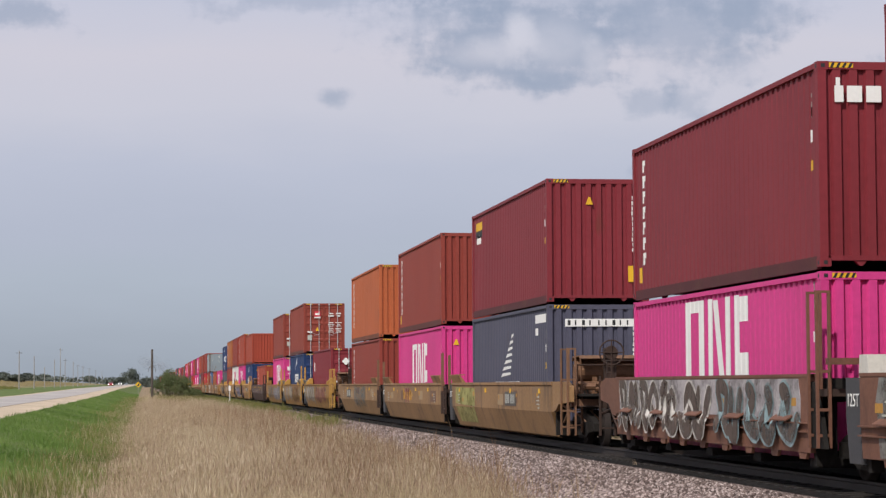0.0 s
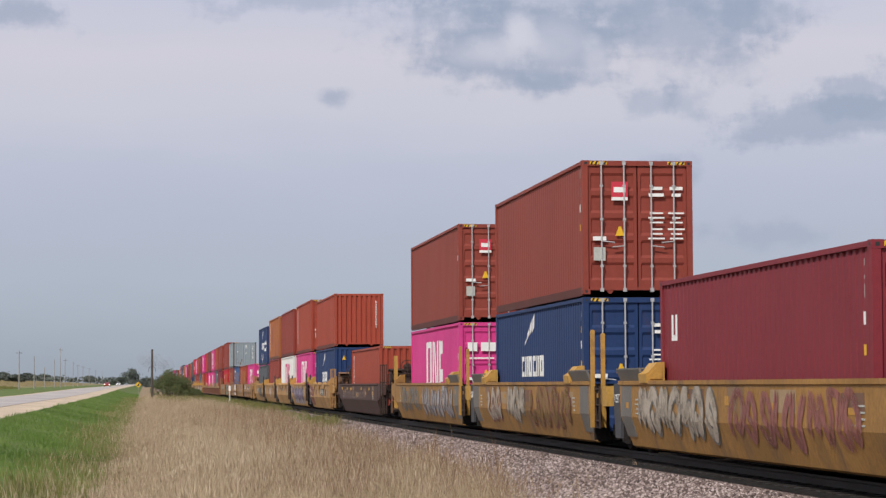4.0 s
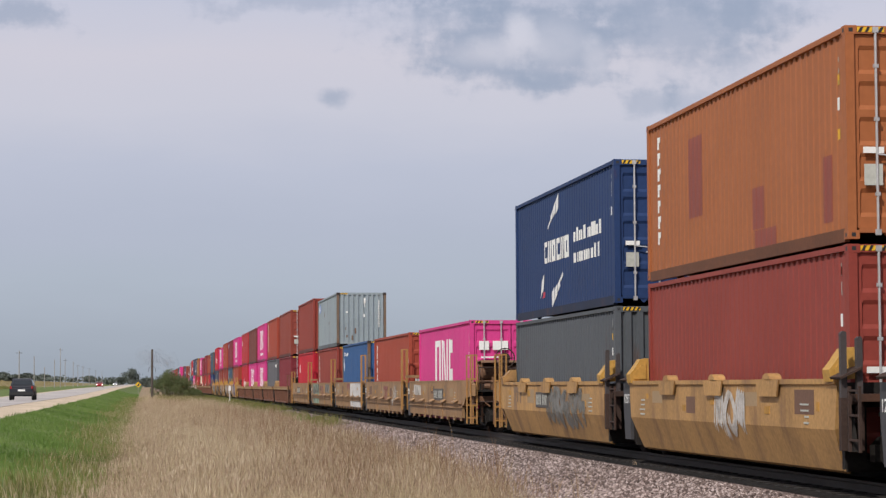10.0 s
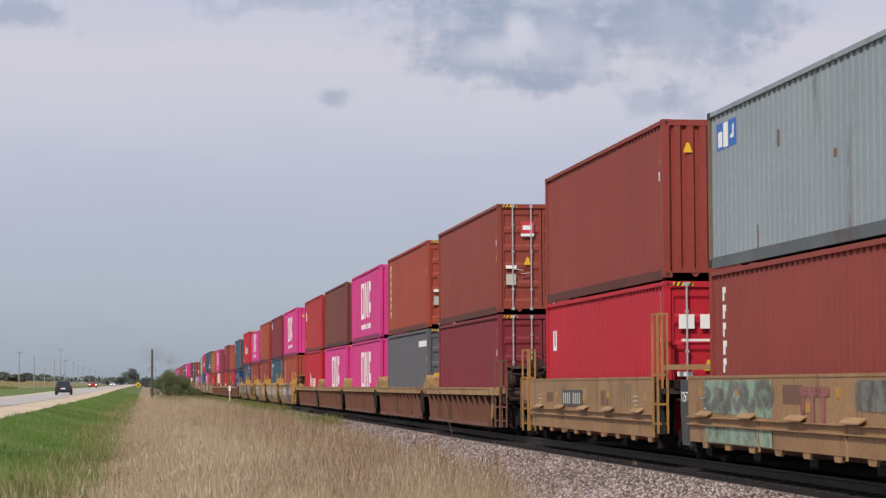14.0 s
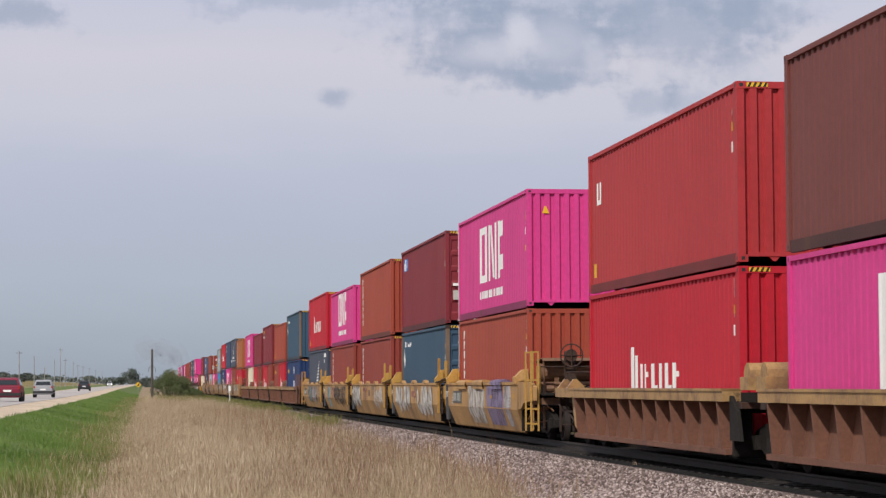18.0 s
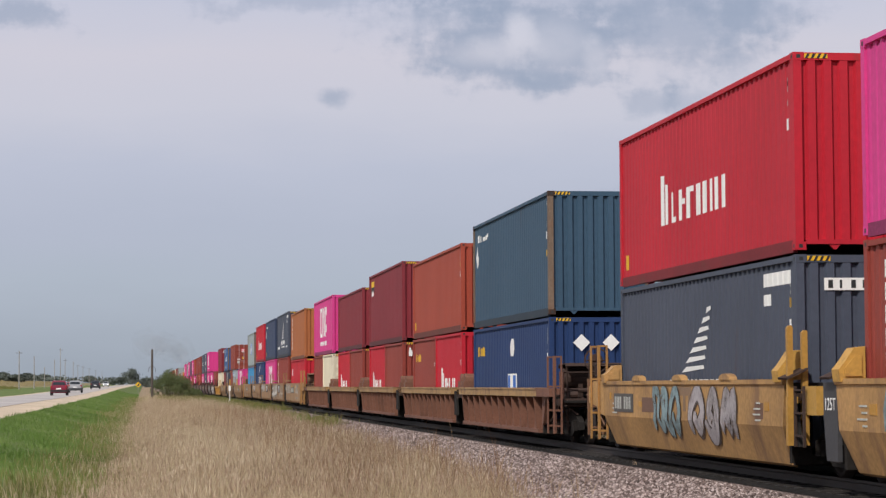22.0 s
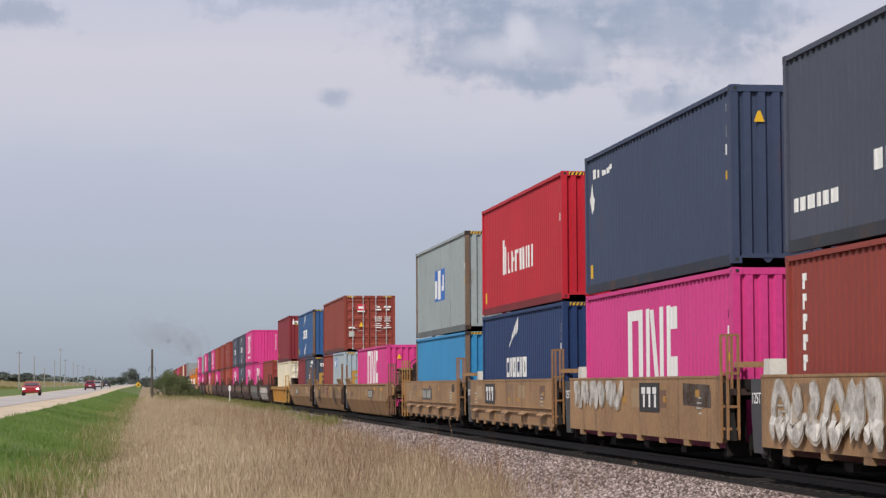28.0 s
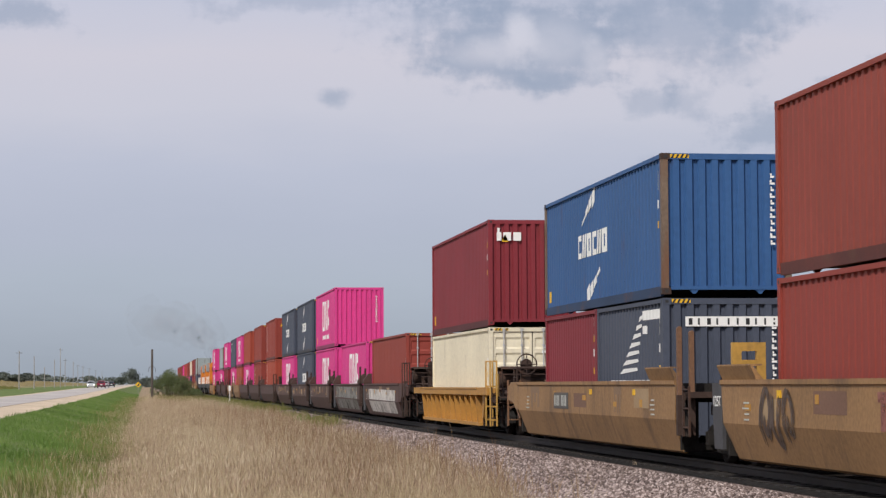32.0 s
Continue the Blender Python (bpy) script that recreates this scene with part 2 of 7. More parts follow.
def prism_into(bm, profile, axis, a, b):
    """Extrudes a closed profile of (u, v) along an axis from a to b."""
    def at(u, v, w):
        return {"x": (w, u, v), "y": (u, w, v), "z": (u, v, w)}[axis]
    p = [bm.verts.new(at(u, v, a)) for u, v in profile]
    q = [bm.verts.new(at(u, v, b)) for u, v in profile]
    k = len(p)
    bm.faces.new(p); bm.faces.new(q[::-1])
    for i in range(k):
        bm.faces.new((p[(i + 1) % k], p[i], q[i], q[(i + 1) % k]))


def rod_into(bm, a, b, r, sides=8):
    a, b = Vector(a), Vector(b)
    d = (b - a).normalized()
    u = d.orthogonal().normalized(); w = d.cross(u)
    ring = [[bm.verts.new(p + (u * math.cos(t) + w * math.sin(t)) * r) for t in [2 * math.pi * i / sides for i in range(sides)]] for p in (a, b)]
    for i in range(sides):
        bm.faces.new((ring[0][i], ring[0][(i + 1) % sides], ring[1][(i + 1) % sides], ring[1][i]))
    bm.faces.new(ring[0][::-1]); bm.faces.new(ring[1])


def lathe_into(bm, profile, axis_at, along="x", sides=20):
    """Turns (offset, radius) pairs round an axis through axis_at."""
    o = Vector(axis_at)
    rings = []
    for s, r in profile:
        ring = []
        for i in range(sides):
            t = 2 * math.pi * i / sides
            c, d = r * math.cos(t), r * math.sin(t)
            ring.append(bm.verts.new(o + Vector({"x": (s, c, d), "y": (c, s, d), "z": (c, d, s)}[along])))
        rings.append(ring)
    for a, b in zip(rings, rings[1:]):
        for i in range(sides):
            bm.faces.new((a[i], a[(i + 1) % sides], b[(i + 1) % sides], b[i]))
    bm.faces.new(rings[0][::-1]); bm.faces.new(rings[-1])


def mesh_of(bm, name, material, smooth=False):
    bmesh.ops.recalc_face_normals(bm, faces=bm.faces[:])
    me = bpy.data.meshes.new(name)
    bm.to_mesh(me)
    bm.free()
    if material:
        me.materials.append(material)
    if smooth:
        for p in me.polygons:
            p.use_smooth = True
    return me


def part(name, bm, material, parent, label="", at=None, smooth=False):
    """Links a bmesh, or a mesh that is there already, as one object under a thing."""
    me = bm if isinstance(bm, bpy.types.Mesh) else mesh_of(bm, name, material, smooth)
    ob = new(name, me)
    ob.parent = parent
    if at is not None:
        ob.matrix_basis = at
    if label:
        ob["label"] = label
    return ob


CACHE = {}


def shared(key, material, build, smooth=False):
    """One mesh for all the alike pieces of one material."""
    k = (key, material.name)
    if k not in CACHE:
        bm = bmesh.new()
        build(bm)
        CACHE[k] = mesh_of(bm, str(key[0]), material, smooth)
    return CACHE[k]


def thing(name, label, category, group="", at=None):
    ob = tagged(new(name), label, category, group)
    ob.empty_display_size = 0.3
    if at is not None:
        ob.matrix_basis = at
    return ob


# ---- the train's way ----
MOVING = []   # things of the train with their place along the track at 16 s


def travelled(t):
    u = t - 16.0
    return 21.3548 * u - 0.0093752 * u * u + 0.00016299 * u ** 3 + 0.000024364 * u ** 4


# ---- containers ----
HALF = 1.219
PITCH, DEPTH = 0.278, 0.0105
SET = 0.038   # how far the side sheet lies behind the posts


def wave(y):
    """How far the corrugated side is set back at y."""
    f = (y / PITCH) % 1.0
    if f < 0.36:
        return 0.0
    if f < 0.5:
        return DEPTH * (f - 0.36) / 0.14
    if f < 0.86:
        return DEPTH
    return DEPTH * (1 - f) / 0.14


def wave_stops(a, b):
    ys = [a, b]
    k = math.floor(a / PITCH)
    while k * PITCH < b:
        ys += [(k + q) * PITCH for q in (0.0, 0.36, 0.5, 0.86) if a < (k + q) * PITCH < b]
        k += 1
    return sorted(set(round(y, 5) for y in ys))


def sheet_into(bm, side, y0, y1, z0, z1, lift=0.0):
    """A strip of side wall that follows the corrugation. side: -1 or 1."""
    prev = None
    for y in wave_stops(y0, y1):
        x = side * (HALF - SET - wave(y) + lift)
        cur = (bm.verts.new((x, y, z0)), bm.verts.new((x, y, z1)))
        if prev:
            bm.faces.new((prev[0], cur[0], cur[1], prev[1]))
        prev = cur


def end_wave(bm, y, out, z0, z1):
    """Corrugated end wall across the width; out is -1 when it faces the near end."""
    n = 9
    w = (2 * HALF - 0.24) / n
    prev = None
    for i in range(n):
        for q, d in ((0.0, 1), (0.30, 1), (0.42, 0), (0.88, 0), (1.0, 1)):
            if q == 1.0 and i < n - 1:
                continue
            x = -HALF + 0.12 + (i + q) * w
            yy = y + out * (-0.055 * d - 0.012)
            cur = (bm.verts.new((x, yy, z0)), bm.verts.new((x, yy, z1)))
            if prev:
                bm.faces.new((prev[0], cur[0], cur[1], prev[1]))
            prev = cur


def door_leaf(bm, y, out, x0, x1, z0, z1):
    """Door leaf with recessed horizontal panels, in one sheet."""
    h = (z1 - z0 - 0.2) / 5
    prof = [(z0, 0)]
    for i in range(5):
        a = z0 + 0.10 + i * h
        prof += [(a + 0.05, 0), (a + 0.11, 1), (a + h - 0.11, 1), (a + h - 0.05, 0)]
    prof += [(z1, 0)]
    prev = None
    for z, d in prof:
        cur = [bm.verts.new((x, y - out * (0.045 + deep), z)) for x, deep in ((x0, 0), (x0 + 0.06, 0), (x0 + 0.08, 0.03 * d), (x1 - 0.08, 0.03 * d), (x1 - 0.06, 0), (x1, 0))]
        if prev:
            for k in range(5):
                bm.faces.new((prev[k], prev[k + 1], cur[k + 1], cur[k]))
        prev = cur


def mark(parent, name, material, y0, y1, z0, z1, side=-1, label=""):
    bm = bmesh.new()
    sheet_into(bm, side, y0, y1, z0, z1, 0.004)
    return part(name, bm, material, parent, label)


def end_mark(parent, name, material, x0, x1, z0, z1, y=-0.004, label="", d=0.006):
    bm = bmesh.new()
    box_into(bm, x0, x1, y - d, y, z0, z1)
    return part(name, bm, material, parent, label)


def hazard_stripes(parent, x0, x1, z, y):
    """Yellow strip with black slanting bars on the end header."""
    bm = bmesh.new()
    box_into(bm, x0, x1, y - 0.003, y, z - 0.035, z + 0.035)
    strip = part("hazard_strip", bm, M_YELLOW, parent, "yellow strip with black slanting bars")
    bm = bmesh.new()
    n = 4
    w = (x1 - x0) / n
    for i in range(n):
        a = x0 + i * w + 0.01
        prism_into(bm, [(a, z - 0.034), (a + w * 0.45, z - 0.034), (a + w * 0.85, z + 0.034), (a + w * 0.4, z + 0.034)], "y", y - 0.006, y - 0.0032)
    part("slanting_bar", bm, M_BLACK, strip)["kind"] = "stuff"


def triangle_sign(parent, x, z, s, y=-0.012):
    bm = bmesh.new()
    prism_into(bm, [(x - s, z - s), (x + s, z - s), (x + s * 0.25, z + s), (x - s * 0.25, z + s)], "y", y - 0.004, y)
    part("warning_sticker", bm, M_YELLOW, parent, "yellow warning sticker")


def char_column(parent, x, z_top, n, size, y, seed):
    """A column of small white bars, as for a number too small to read."""
    rnd = random.Random(seed)
    bm = bmesh.new()
    for i in range(n):
        z = z_top - i * size * 1.45
        w = size * rnd.uniform(0.35, 0.6)
        box_into(bm, x - w, x + w, y - 0.004, y, z - size, z - size * 0.55)
        box_into(bm, x - w, x - w * 0.2, y - 0.004, y, z - size * 0.5, z)
    part("number_column", bm, M_WHITE, parent, "column of white bars")["kind"] = "stuff"


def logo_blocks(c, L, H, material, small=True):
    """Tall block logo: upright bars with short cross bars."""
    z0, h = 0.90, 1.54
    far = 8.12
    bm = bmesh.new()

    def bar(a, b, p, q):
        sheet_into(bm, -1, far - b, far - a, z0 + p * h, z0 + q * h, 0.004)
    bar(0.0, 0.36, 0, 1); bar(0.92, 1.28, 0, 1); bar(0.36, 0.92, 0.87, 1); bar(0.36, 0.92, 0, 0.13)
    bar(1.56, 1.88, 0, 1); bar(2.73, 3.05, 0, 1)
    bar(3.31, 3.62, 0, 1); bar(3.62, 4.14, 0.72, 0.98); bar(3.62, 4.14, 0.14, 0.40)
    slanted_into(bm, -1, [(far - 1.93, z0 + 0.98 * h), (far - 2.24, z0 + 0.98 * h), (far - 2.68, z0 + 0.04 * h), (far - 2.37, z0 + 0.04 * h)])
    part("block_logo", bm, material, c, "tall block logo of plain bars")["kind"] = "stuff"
    if small:
        bm = bmesh.new()
        rnd = random.Random(5)
        a = 0.0
        while a < 3.9:
            w = rnd.uniform(0.14, 0.34)
            sheet_into(bm, -1, far - a - w, far - a, 0.45, 0.66, 0.004)
            a += w + 0.09
        part("lettering", bm, material, c, "line of small plain bars")["kind"] = "stuff"


def slanted_into(bm, side, pts, lift=0.004):
    """A flat plate on the side wall, from (y, z) corners."""
    x = side * (HALF - SET + lift)
    vs = [bm.verts.new((x, y, z)) for y, z in pts]
    ws = [bm.verts.new((x - side * 0.003, y, z)) for y, z in pts]
    bm.faces.new(vs); bm.faces.new(ws[::-1])
    for i in range(len(vs)):
        j = (i + 1) % len(vs)
        bm.faces.new((vs[i], ws[i], ws[j], vs[j]))


def logo_swoosh(c, L, H):
    """Row of white blocks between two curved strokes, as a shipping logo."""
    bm = bmesh.new()
    zc, hh, a = H * 0.42, 0.50, 8.25
    for k, w in enumerate((0.42, 0.46, 0.44, 0.42, 0.46, 0.50)):
        # plain blocks, each with a slot cut another way
        if k % 3 == 1:
            for q in (0.0, 0.5):
                slanted_into(bm, -1, [(a - w * q, zc), (a - w * (q + 0.32), zc), (a - w * (q + 0.5), zc + hh), (a - w * (q + 0.18), zc + hh)])
        else:
            sheet_into(bm, -1, a - w * 0.34, a, zc, zc + hh, 0.004)
            sheet_into(bm, -1, a - w, a - w * 0.34, zc + hh * 0.76, zc + hh, 0.004)
            sheet_into(bm, -1, a - w, a - w * 0.34, zc, zc + hh * 0.24, 0.004)
            if k % 3 == 2:
                sheet_into(bm, -1, a - w, a - w * 0.7, zc + hh * 0.24, zc + hh * 0.76, 0.004)
        a -= w + (0.16 if k == 2 else 0.06)
    part("block_logo", bm, M_WHITE, c, "row of slotted white blocks")["kind"] = "stuff"
    bm = bmesh.new()
    for up, y0, z0 in ((1, 7.75, H * 0.665), (-1, 5.85, H * 0.335)):
        # a curved stroke broken into dashes that widen outwards
        for k in range(4):
            y, z, w = y0 - up * (0.16 + 0.36 * k), z0 + up * (0.10 + 0.20 * k - 0.02 * k * k), 0.04 + 0.042 * k
            slanted_into(bm, -1, [(y + up * 0.17, z - w), (y - up * 0.13, z - w + up * 0.13), (y - up * 0.17, z + w + up * 0.13), (y + up * 0.13, z + w)])
    part("logo_stroke", bm, M_WHITE, c, "two curved strokes of white dashes")["kind"] = "stuff"


def logo_rows(c, H):
    """Two rows of unreadable lettering and a small red and white emblem."""
    rnd = random.Random(12)
    bm = bmesh.new()
    for z, h in ((H * 0.52, 0.30), (H * 0.36, 0.30)):
        y = 4.55
        while y > 1.6:
            w = rnd.uniform(0.12, 0.26)
            sheet_into(bm, -1, y - w, y, z, z + h * rng_step(rnd), 0.004)
            y -= w + rnd.choice((0.05, 0.07, 0.16))
    part("lettering", bm, M_WHITE, c, "two rows of white bars")["kind"] = "stuff"
    bm = bmesh.new()
    slanted_into(bm, -1, [(8.75, 0.42), (8.35, 0.62), (8.25, 0.98), (8.55, 0.84)])
    part("emblem", bm, M_WHITE, c, "white sail-shaped emblem")
    bm = bmesh.new()
    slanted_into(bm, -1, [(8.5, 0.40), (8.15, 0.42), (8.12, 0.54), (8.32, 0.56)])
    part("emblem", bm, M_REDMARK, c, "red emblem shape")


def rng_step(rnd):
    return rnd.choice((1.0, 0.72, 0.72))


def end_board(c, H):
    """White number board across the end wall with dark bars."""
    end_mark(c, "number_board", M_WHITE, -0.80, 0.98, H - 0.52, H - 0.34, -0.002, "white number board with dark bars")
    rnd = random.Random(7)
    bm = bmesh.new()
    for k in range(10):
        x = -0.74 + 0.172 * k + (0.04 if k > 3 else 0)
        box_into(bm, x, x + rnd.choice((0.035, 0.07)), -0.011, -0.0085, H - 0.49, H - 0.37)
    part("board_bars", bm, M_BLACK, c)["kind"] = "stuff"


def logo_sail(c, L, H):
    far = 0.0 if L > 7 else -3.3
    """White triangular emblem of stacked bands over a row of bars."""
    bm = bmesh.new()
    for i in range(7):
        z = 1.22 + i * 0.165
        w = 1.25 * (1 - i / 7.6)
        m = 6.0 + far - i * 0.13
        slanted_into(bm, -1, [(m + w, z), (m - w * 0.30, z + 0.06), (m - w * 0.25, z + 0.12), (m + w * 0.72, z + 0.10)])
    part("emblem", bm, M_WHITE, c, "white triangular emblem of bands")["kind"] = "stuff"
    bm = bmesh.new()
    rnd = random.Random(3)
    for a0, a1, z0, z1 in ((4.3, 7.8, 0.83, 1.10), (4.6, 7.4, 0.62, 0.72), (9.7, 11.7, 0.55, 0.75), (1.6, 2.9, 0.60, 0.70)):
        if a0 < 4 and L < 7 or a0 > 9 and L < 7:
            continue
        a, a1 = a0 + far, a1 + far
        while a < a1:
            w = rnd.uniform(0.18, 0.36)
            sheet_into(bm, -1, a, a + w, z0, z1, 0.004)
            a += w + 0.1
    part("lettering", bm, M_WHITE, c, "rows of white bars")["kind"] = "stuff"
    mark(c, "number_board", M_WHITE, 0.42, 1.9, H * 0.86, H * 0.93)
    mark(c, "number_board", M_WHITE, 1.45, 1.9, H * 0.76, H * 0.82)


def logo_bars(c, L, H, far=8.77, width=4.7, z=(0.95, 1.86), seed=2):
    """Row of white upright bars, the first one tall."""
    rnd = random.Random(seed)
    bm = bmesh.new()
    a, first = 0, True
    low = z[0] + (z[1] - z[0]) * 0.60
    while a < width:
        w = 0.30 if first else rnd.choice((0.16, 0.24, 0.3))
        sheet_into(bm, -1, far - a - w, far - a, z[0], z[1] if first else low, 0.004)
        if first:
            sheet_into(bm, -1, far - 0.62, far - 0.40, z[0], z[0] + (z[1] - z[0]) * 0.8, 0.004)
            a += 0.42
        elif rnd.random() < 0.7:
            e = rnd.choice((z[0], low - 0.1, (z[0] + low) / 2))
            sheet_into(bm, -1, far - a - w - 0.22, far - a - w, e, e + 0.1, 0.004)
            a += 0.22
        a += w + rnd.choice((0.12, 0.18))
        first = False
    part("bar_logo", bm, M_WHITE, c, "row of white bars")["kind"] = "stuff"


def logo_square(c, L, H, y, z, w, h):
    """Blue sticker with white shapes."""
    mark(c, "sticker", M_BLUE, y - w, y + w, z - h, z + h, label="blue and white sticker")
    bm = bmesh.new()
    sheet_into(bm, -1, y + w * 0.45, y + w * 0.9, z - h * 0.8, z + h * 0.35, 0.008)
    sheet_into(bm, -1, y - w * 0.25, y + w * 0.35, z - h * 0.9, z + h * 0.95, 0.008)
    sheet_into(bm, -1, y - w * 0.85, y - w * 0.6, z - h * 0.4, z + h * 0.6, 0.008)
    sheet_into(bm, -1, y - w * 0.6, y - w * 0.45, z - h * 0.4, z - h * 0.1, 0.008)
    part("sticker_shape", bm, M_WHITE, c)["kind"] = "stuff"
    mark(c, "sticker_disc", M_BLUE, y - w * 0.10, y + w * 0.2, z - h * 0.35, z + h * 0.35)


def tall_bars(c, L, H, hi=0.90, n=7, seed=1, size=0.24):
    """Column of white marks near the far edge of the side."""
    rnd = random.Random(seed)
    bm = bmesh.new()
    for i in range(n):
        z = H * hi - i * size * 1.22
        w = rnd.uniform(0.16, 0.26)
        sheet_into(bm, -1, L - 0.75 - w, L - 0.75, z - size * 0.45, z, 0.004)
        sheet_into(bm, -1, L - 0.75 - w * 0.45, L - 0.75, z - size * 0.95, z - size * 0.4, 0.004)
    part("number_column", bm, M_WHITE, c, "column of white bars")["kind"] = "stuff"


def edge_marks(c, L, H, seed):
    """Small stickers by the near post."""
    rnd = random.Random(seed)
    mark(c, "sticker", M_WHITE, 0.42, 0.52, H * 0.62, H * 0.68)
    if rnd.random() < 0.6:
        mark(c, "sticker", M_YELLOW, 0.40, 0.52, H * 0.48, H * 0.53)
    if rnd.random() < 0.4:
        mark(c, "sticker", M_YELLOW, 0.40, 0.50, H * 0.74, H * 0.79)
    if rnd.random() < 0.35:
        mark(c, "sticker", M_YELLOW, L - 0.62, L - 0.40, H * 0.10, H * 0.20)
    bm = bmesh.new()
    for k in range(3):
        z = H * rnd.uniform(0.70, 0.90)
        sheet_into(bm, -1, 0.44, 0.47, z, z + rnd.uniform(0.05, 0.2), 0.004)
    part("small_marks", bm, M_PALE, c)["kind"] = "stuff"


def container(color, L, H, doors, label, deco=(), seed=0, detail=True, end=""):
    """A shipping container; its origin is the middle of its near end, at its base."""
    P = paint(color)
    c = thing("shipping_container", label, "container", "containers of the train")
    zr0, zr1 = 0.16, H - 0.088
    def sides(s):
        def f(bm):
            sheet_into(bm, s, 0.14, L - 0.14, zr0 - 0.01, zr1 - 0.075)
            # the flutes run deep under the top rail
            prev = None
            for y in wave_stops(0.14, L - 0.14):
                cur = (bm.verts.new((s * (HALF - SET - wave(y)), y, zr1 - 0.075)), bm.verts.new((s * (HALF - SET - wave(y) * 4.5), y, zr1 + 0.004)))
                if prev:
                    bm.faces.new((prev[0], cur[0], cur[1], prev[1]))
                prev = cur
        return f
    for s in (-1, 1):
        part("side_panel", shared(("side_panel", L, H, s), P, sides(s)), P, c)
    part("roof", shared(("roof", L, H), P, lambda bm: box_into(bm, -HALF + 0.05, HALF - 0.05, 0.06, L - 0.06, H - 0.05, H - 0.004)), P, c)
    part("floor", shared(("floor", L), M_DARK, lambda bm: box_into(bm, -HALF + 0.1, HALF - 0.1, 0.1, L - 0.1, 0.09, 0.155)), M_DARK, c)
    for s in (-1, 1):
        def rail(bm, s=s):
            xs = sorted((s * (HALF - 0.002), s * (HALF - 0.09)))
            box_into(bm, *xs, 0.17, L - 0.17, H - 0.085, H - 0.01)
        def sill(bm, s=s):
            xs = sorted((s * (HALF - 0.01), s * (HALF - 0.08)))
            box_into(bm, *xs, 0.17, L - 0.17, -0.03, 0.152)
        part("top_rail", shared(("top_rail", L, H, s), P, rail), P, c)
        # shade along the foot is in the colour: paint at 0.36, plus rust
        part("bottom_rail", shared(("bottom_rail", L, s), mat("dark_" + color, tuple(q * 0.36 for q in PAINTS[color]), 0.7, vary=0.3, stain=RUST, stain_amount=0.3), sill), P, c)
    castings = []
    for s in (-1, 1):
        for e in (0, 1):
            y0 = 0.004 if e == 0 else L - 0.15
            def post(bm, s=s, y0=y0):
                xs = sorted((s * (HALF - 0.003), s * (HALF - 0.125)))
                box_into(bm, *xs, y0, y0 + 0.146, 0.118, H - 0.118)
            worn = M_RUSTY if color in ("grey_green", "steel_blue", "blue", "teal", "sky_blue") else P
            part("corner_post", shared(("corner_post", L, H, s, e), worn, post), worn, c, "rusty corner post" if worn is M_RUSTY else "")
            for z in (0.0, H - 0.118):
                ya = 0.0 if e == 0 else L - 0.178
                def cast(bm, s=s, ya=ya, z=z, e=e):
                    xs = sorted((s * HALF, s * (HALF - 0.162)))
                    box_into(bm, *xs, ya, ya + 0.178, z, z + 0.118)
                    # holes, dark on the faces that show
                    xx = s * (HALF + 0.0015)
                    box_into(bm, min(xx, xx - s * 0.002), max(xx, xx - s * 0.002), ya + 0.06, ya + 0.12, z + 0.03, z + 0.085)
                    if e == 0:
                        box_into(bm, *sorted((s * (HALF - 0.05), s * (HALF - 0.11))), -0.0015, 0.001, z + 0.03, z + 0.085)
                if not detail:
                    castings.append(cast)
                    continue
                cm = M_CAST if worn is M_RUSTY else P
                me = shared(("corner_casting", L, H, s, e, z), cm, cast)
                if len(me.materials) == 1:
                    me.materials.append(M_BLACK)
                    for p in list(me.polygons)[6:]:
                        p.material_index = 1
                part("corner_casting", me, cm, c)
    if castings:
        part("corner_castings", shared(("corner_castings", L, H), M_CAST, lambda bm: [f(bm) for f in castings]), M_CAST, c)
    for e in (0, 1):
        y0 = 0.0 if e == 0 else L - 0.12
        def head(bm, y0=y0):
            box_into(bm, -HALF + 0.165, HALF - 0.165, y0 + 0.006, y0 + 0.10, H - 0.115, H - 0.005)
        def foot(bm, y0=y0):
            box_into(bm, -HALF + 0.165, HALF - 0.165, y0 + 0.006, y0 + 0.10, 0.085, 0.155)
            for x in (-0.62, 0.62):
                prism_into(bm, [(x - 0.09, 0.084), (x + 0.09, 0.084), (x + 0.02, 0.01), (x - 0.02, 0.01)], "y", y0 + 0.02, y0 + 0.08)
        part("end_header", shared(("end_header", L, H, e), P, head), P, c)
        part("end_sill", shared(("end_sill", L, e), P, foot), P, c)
    yd, out = (0.0, -1) if doors else (L, 1)
    yw, wout = (L, 1) if doors else (0.0, -1)
    part("end_wall", shared(("end_wall", L, H, doors), P, lambda bm: end_wave(bm, yw, wout, 0.15, H - 0.11)), P, c, end and "corrugated end wall with markings")
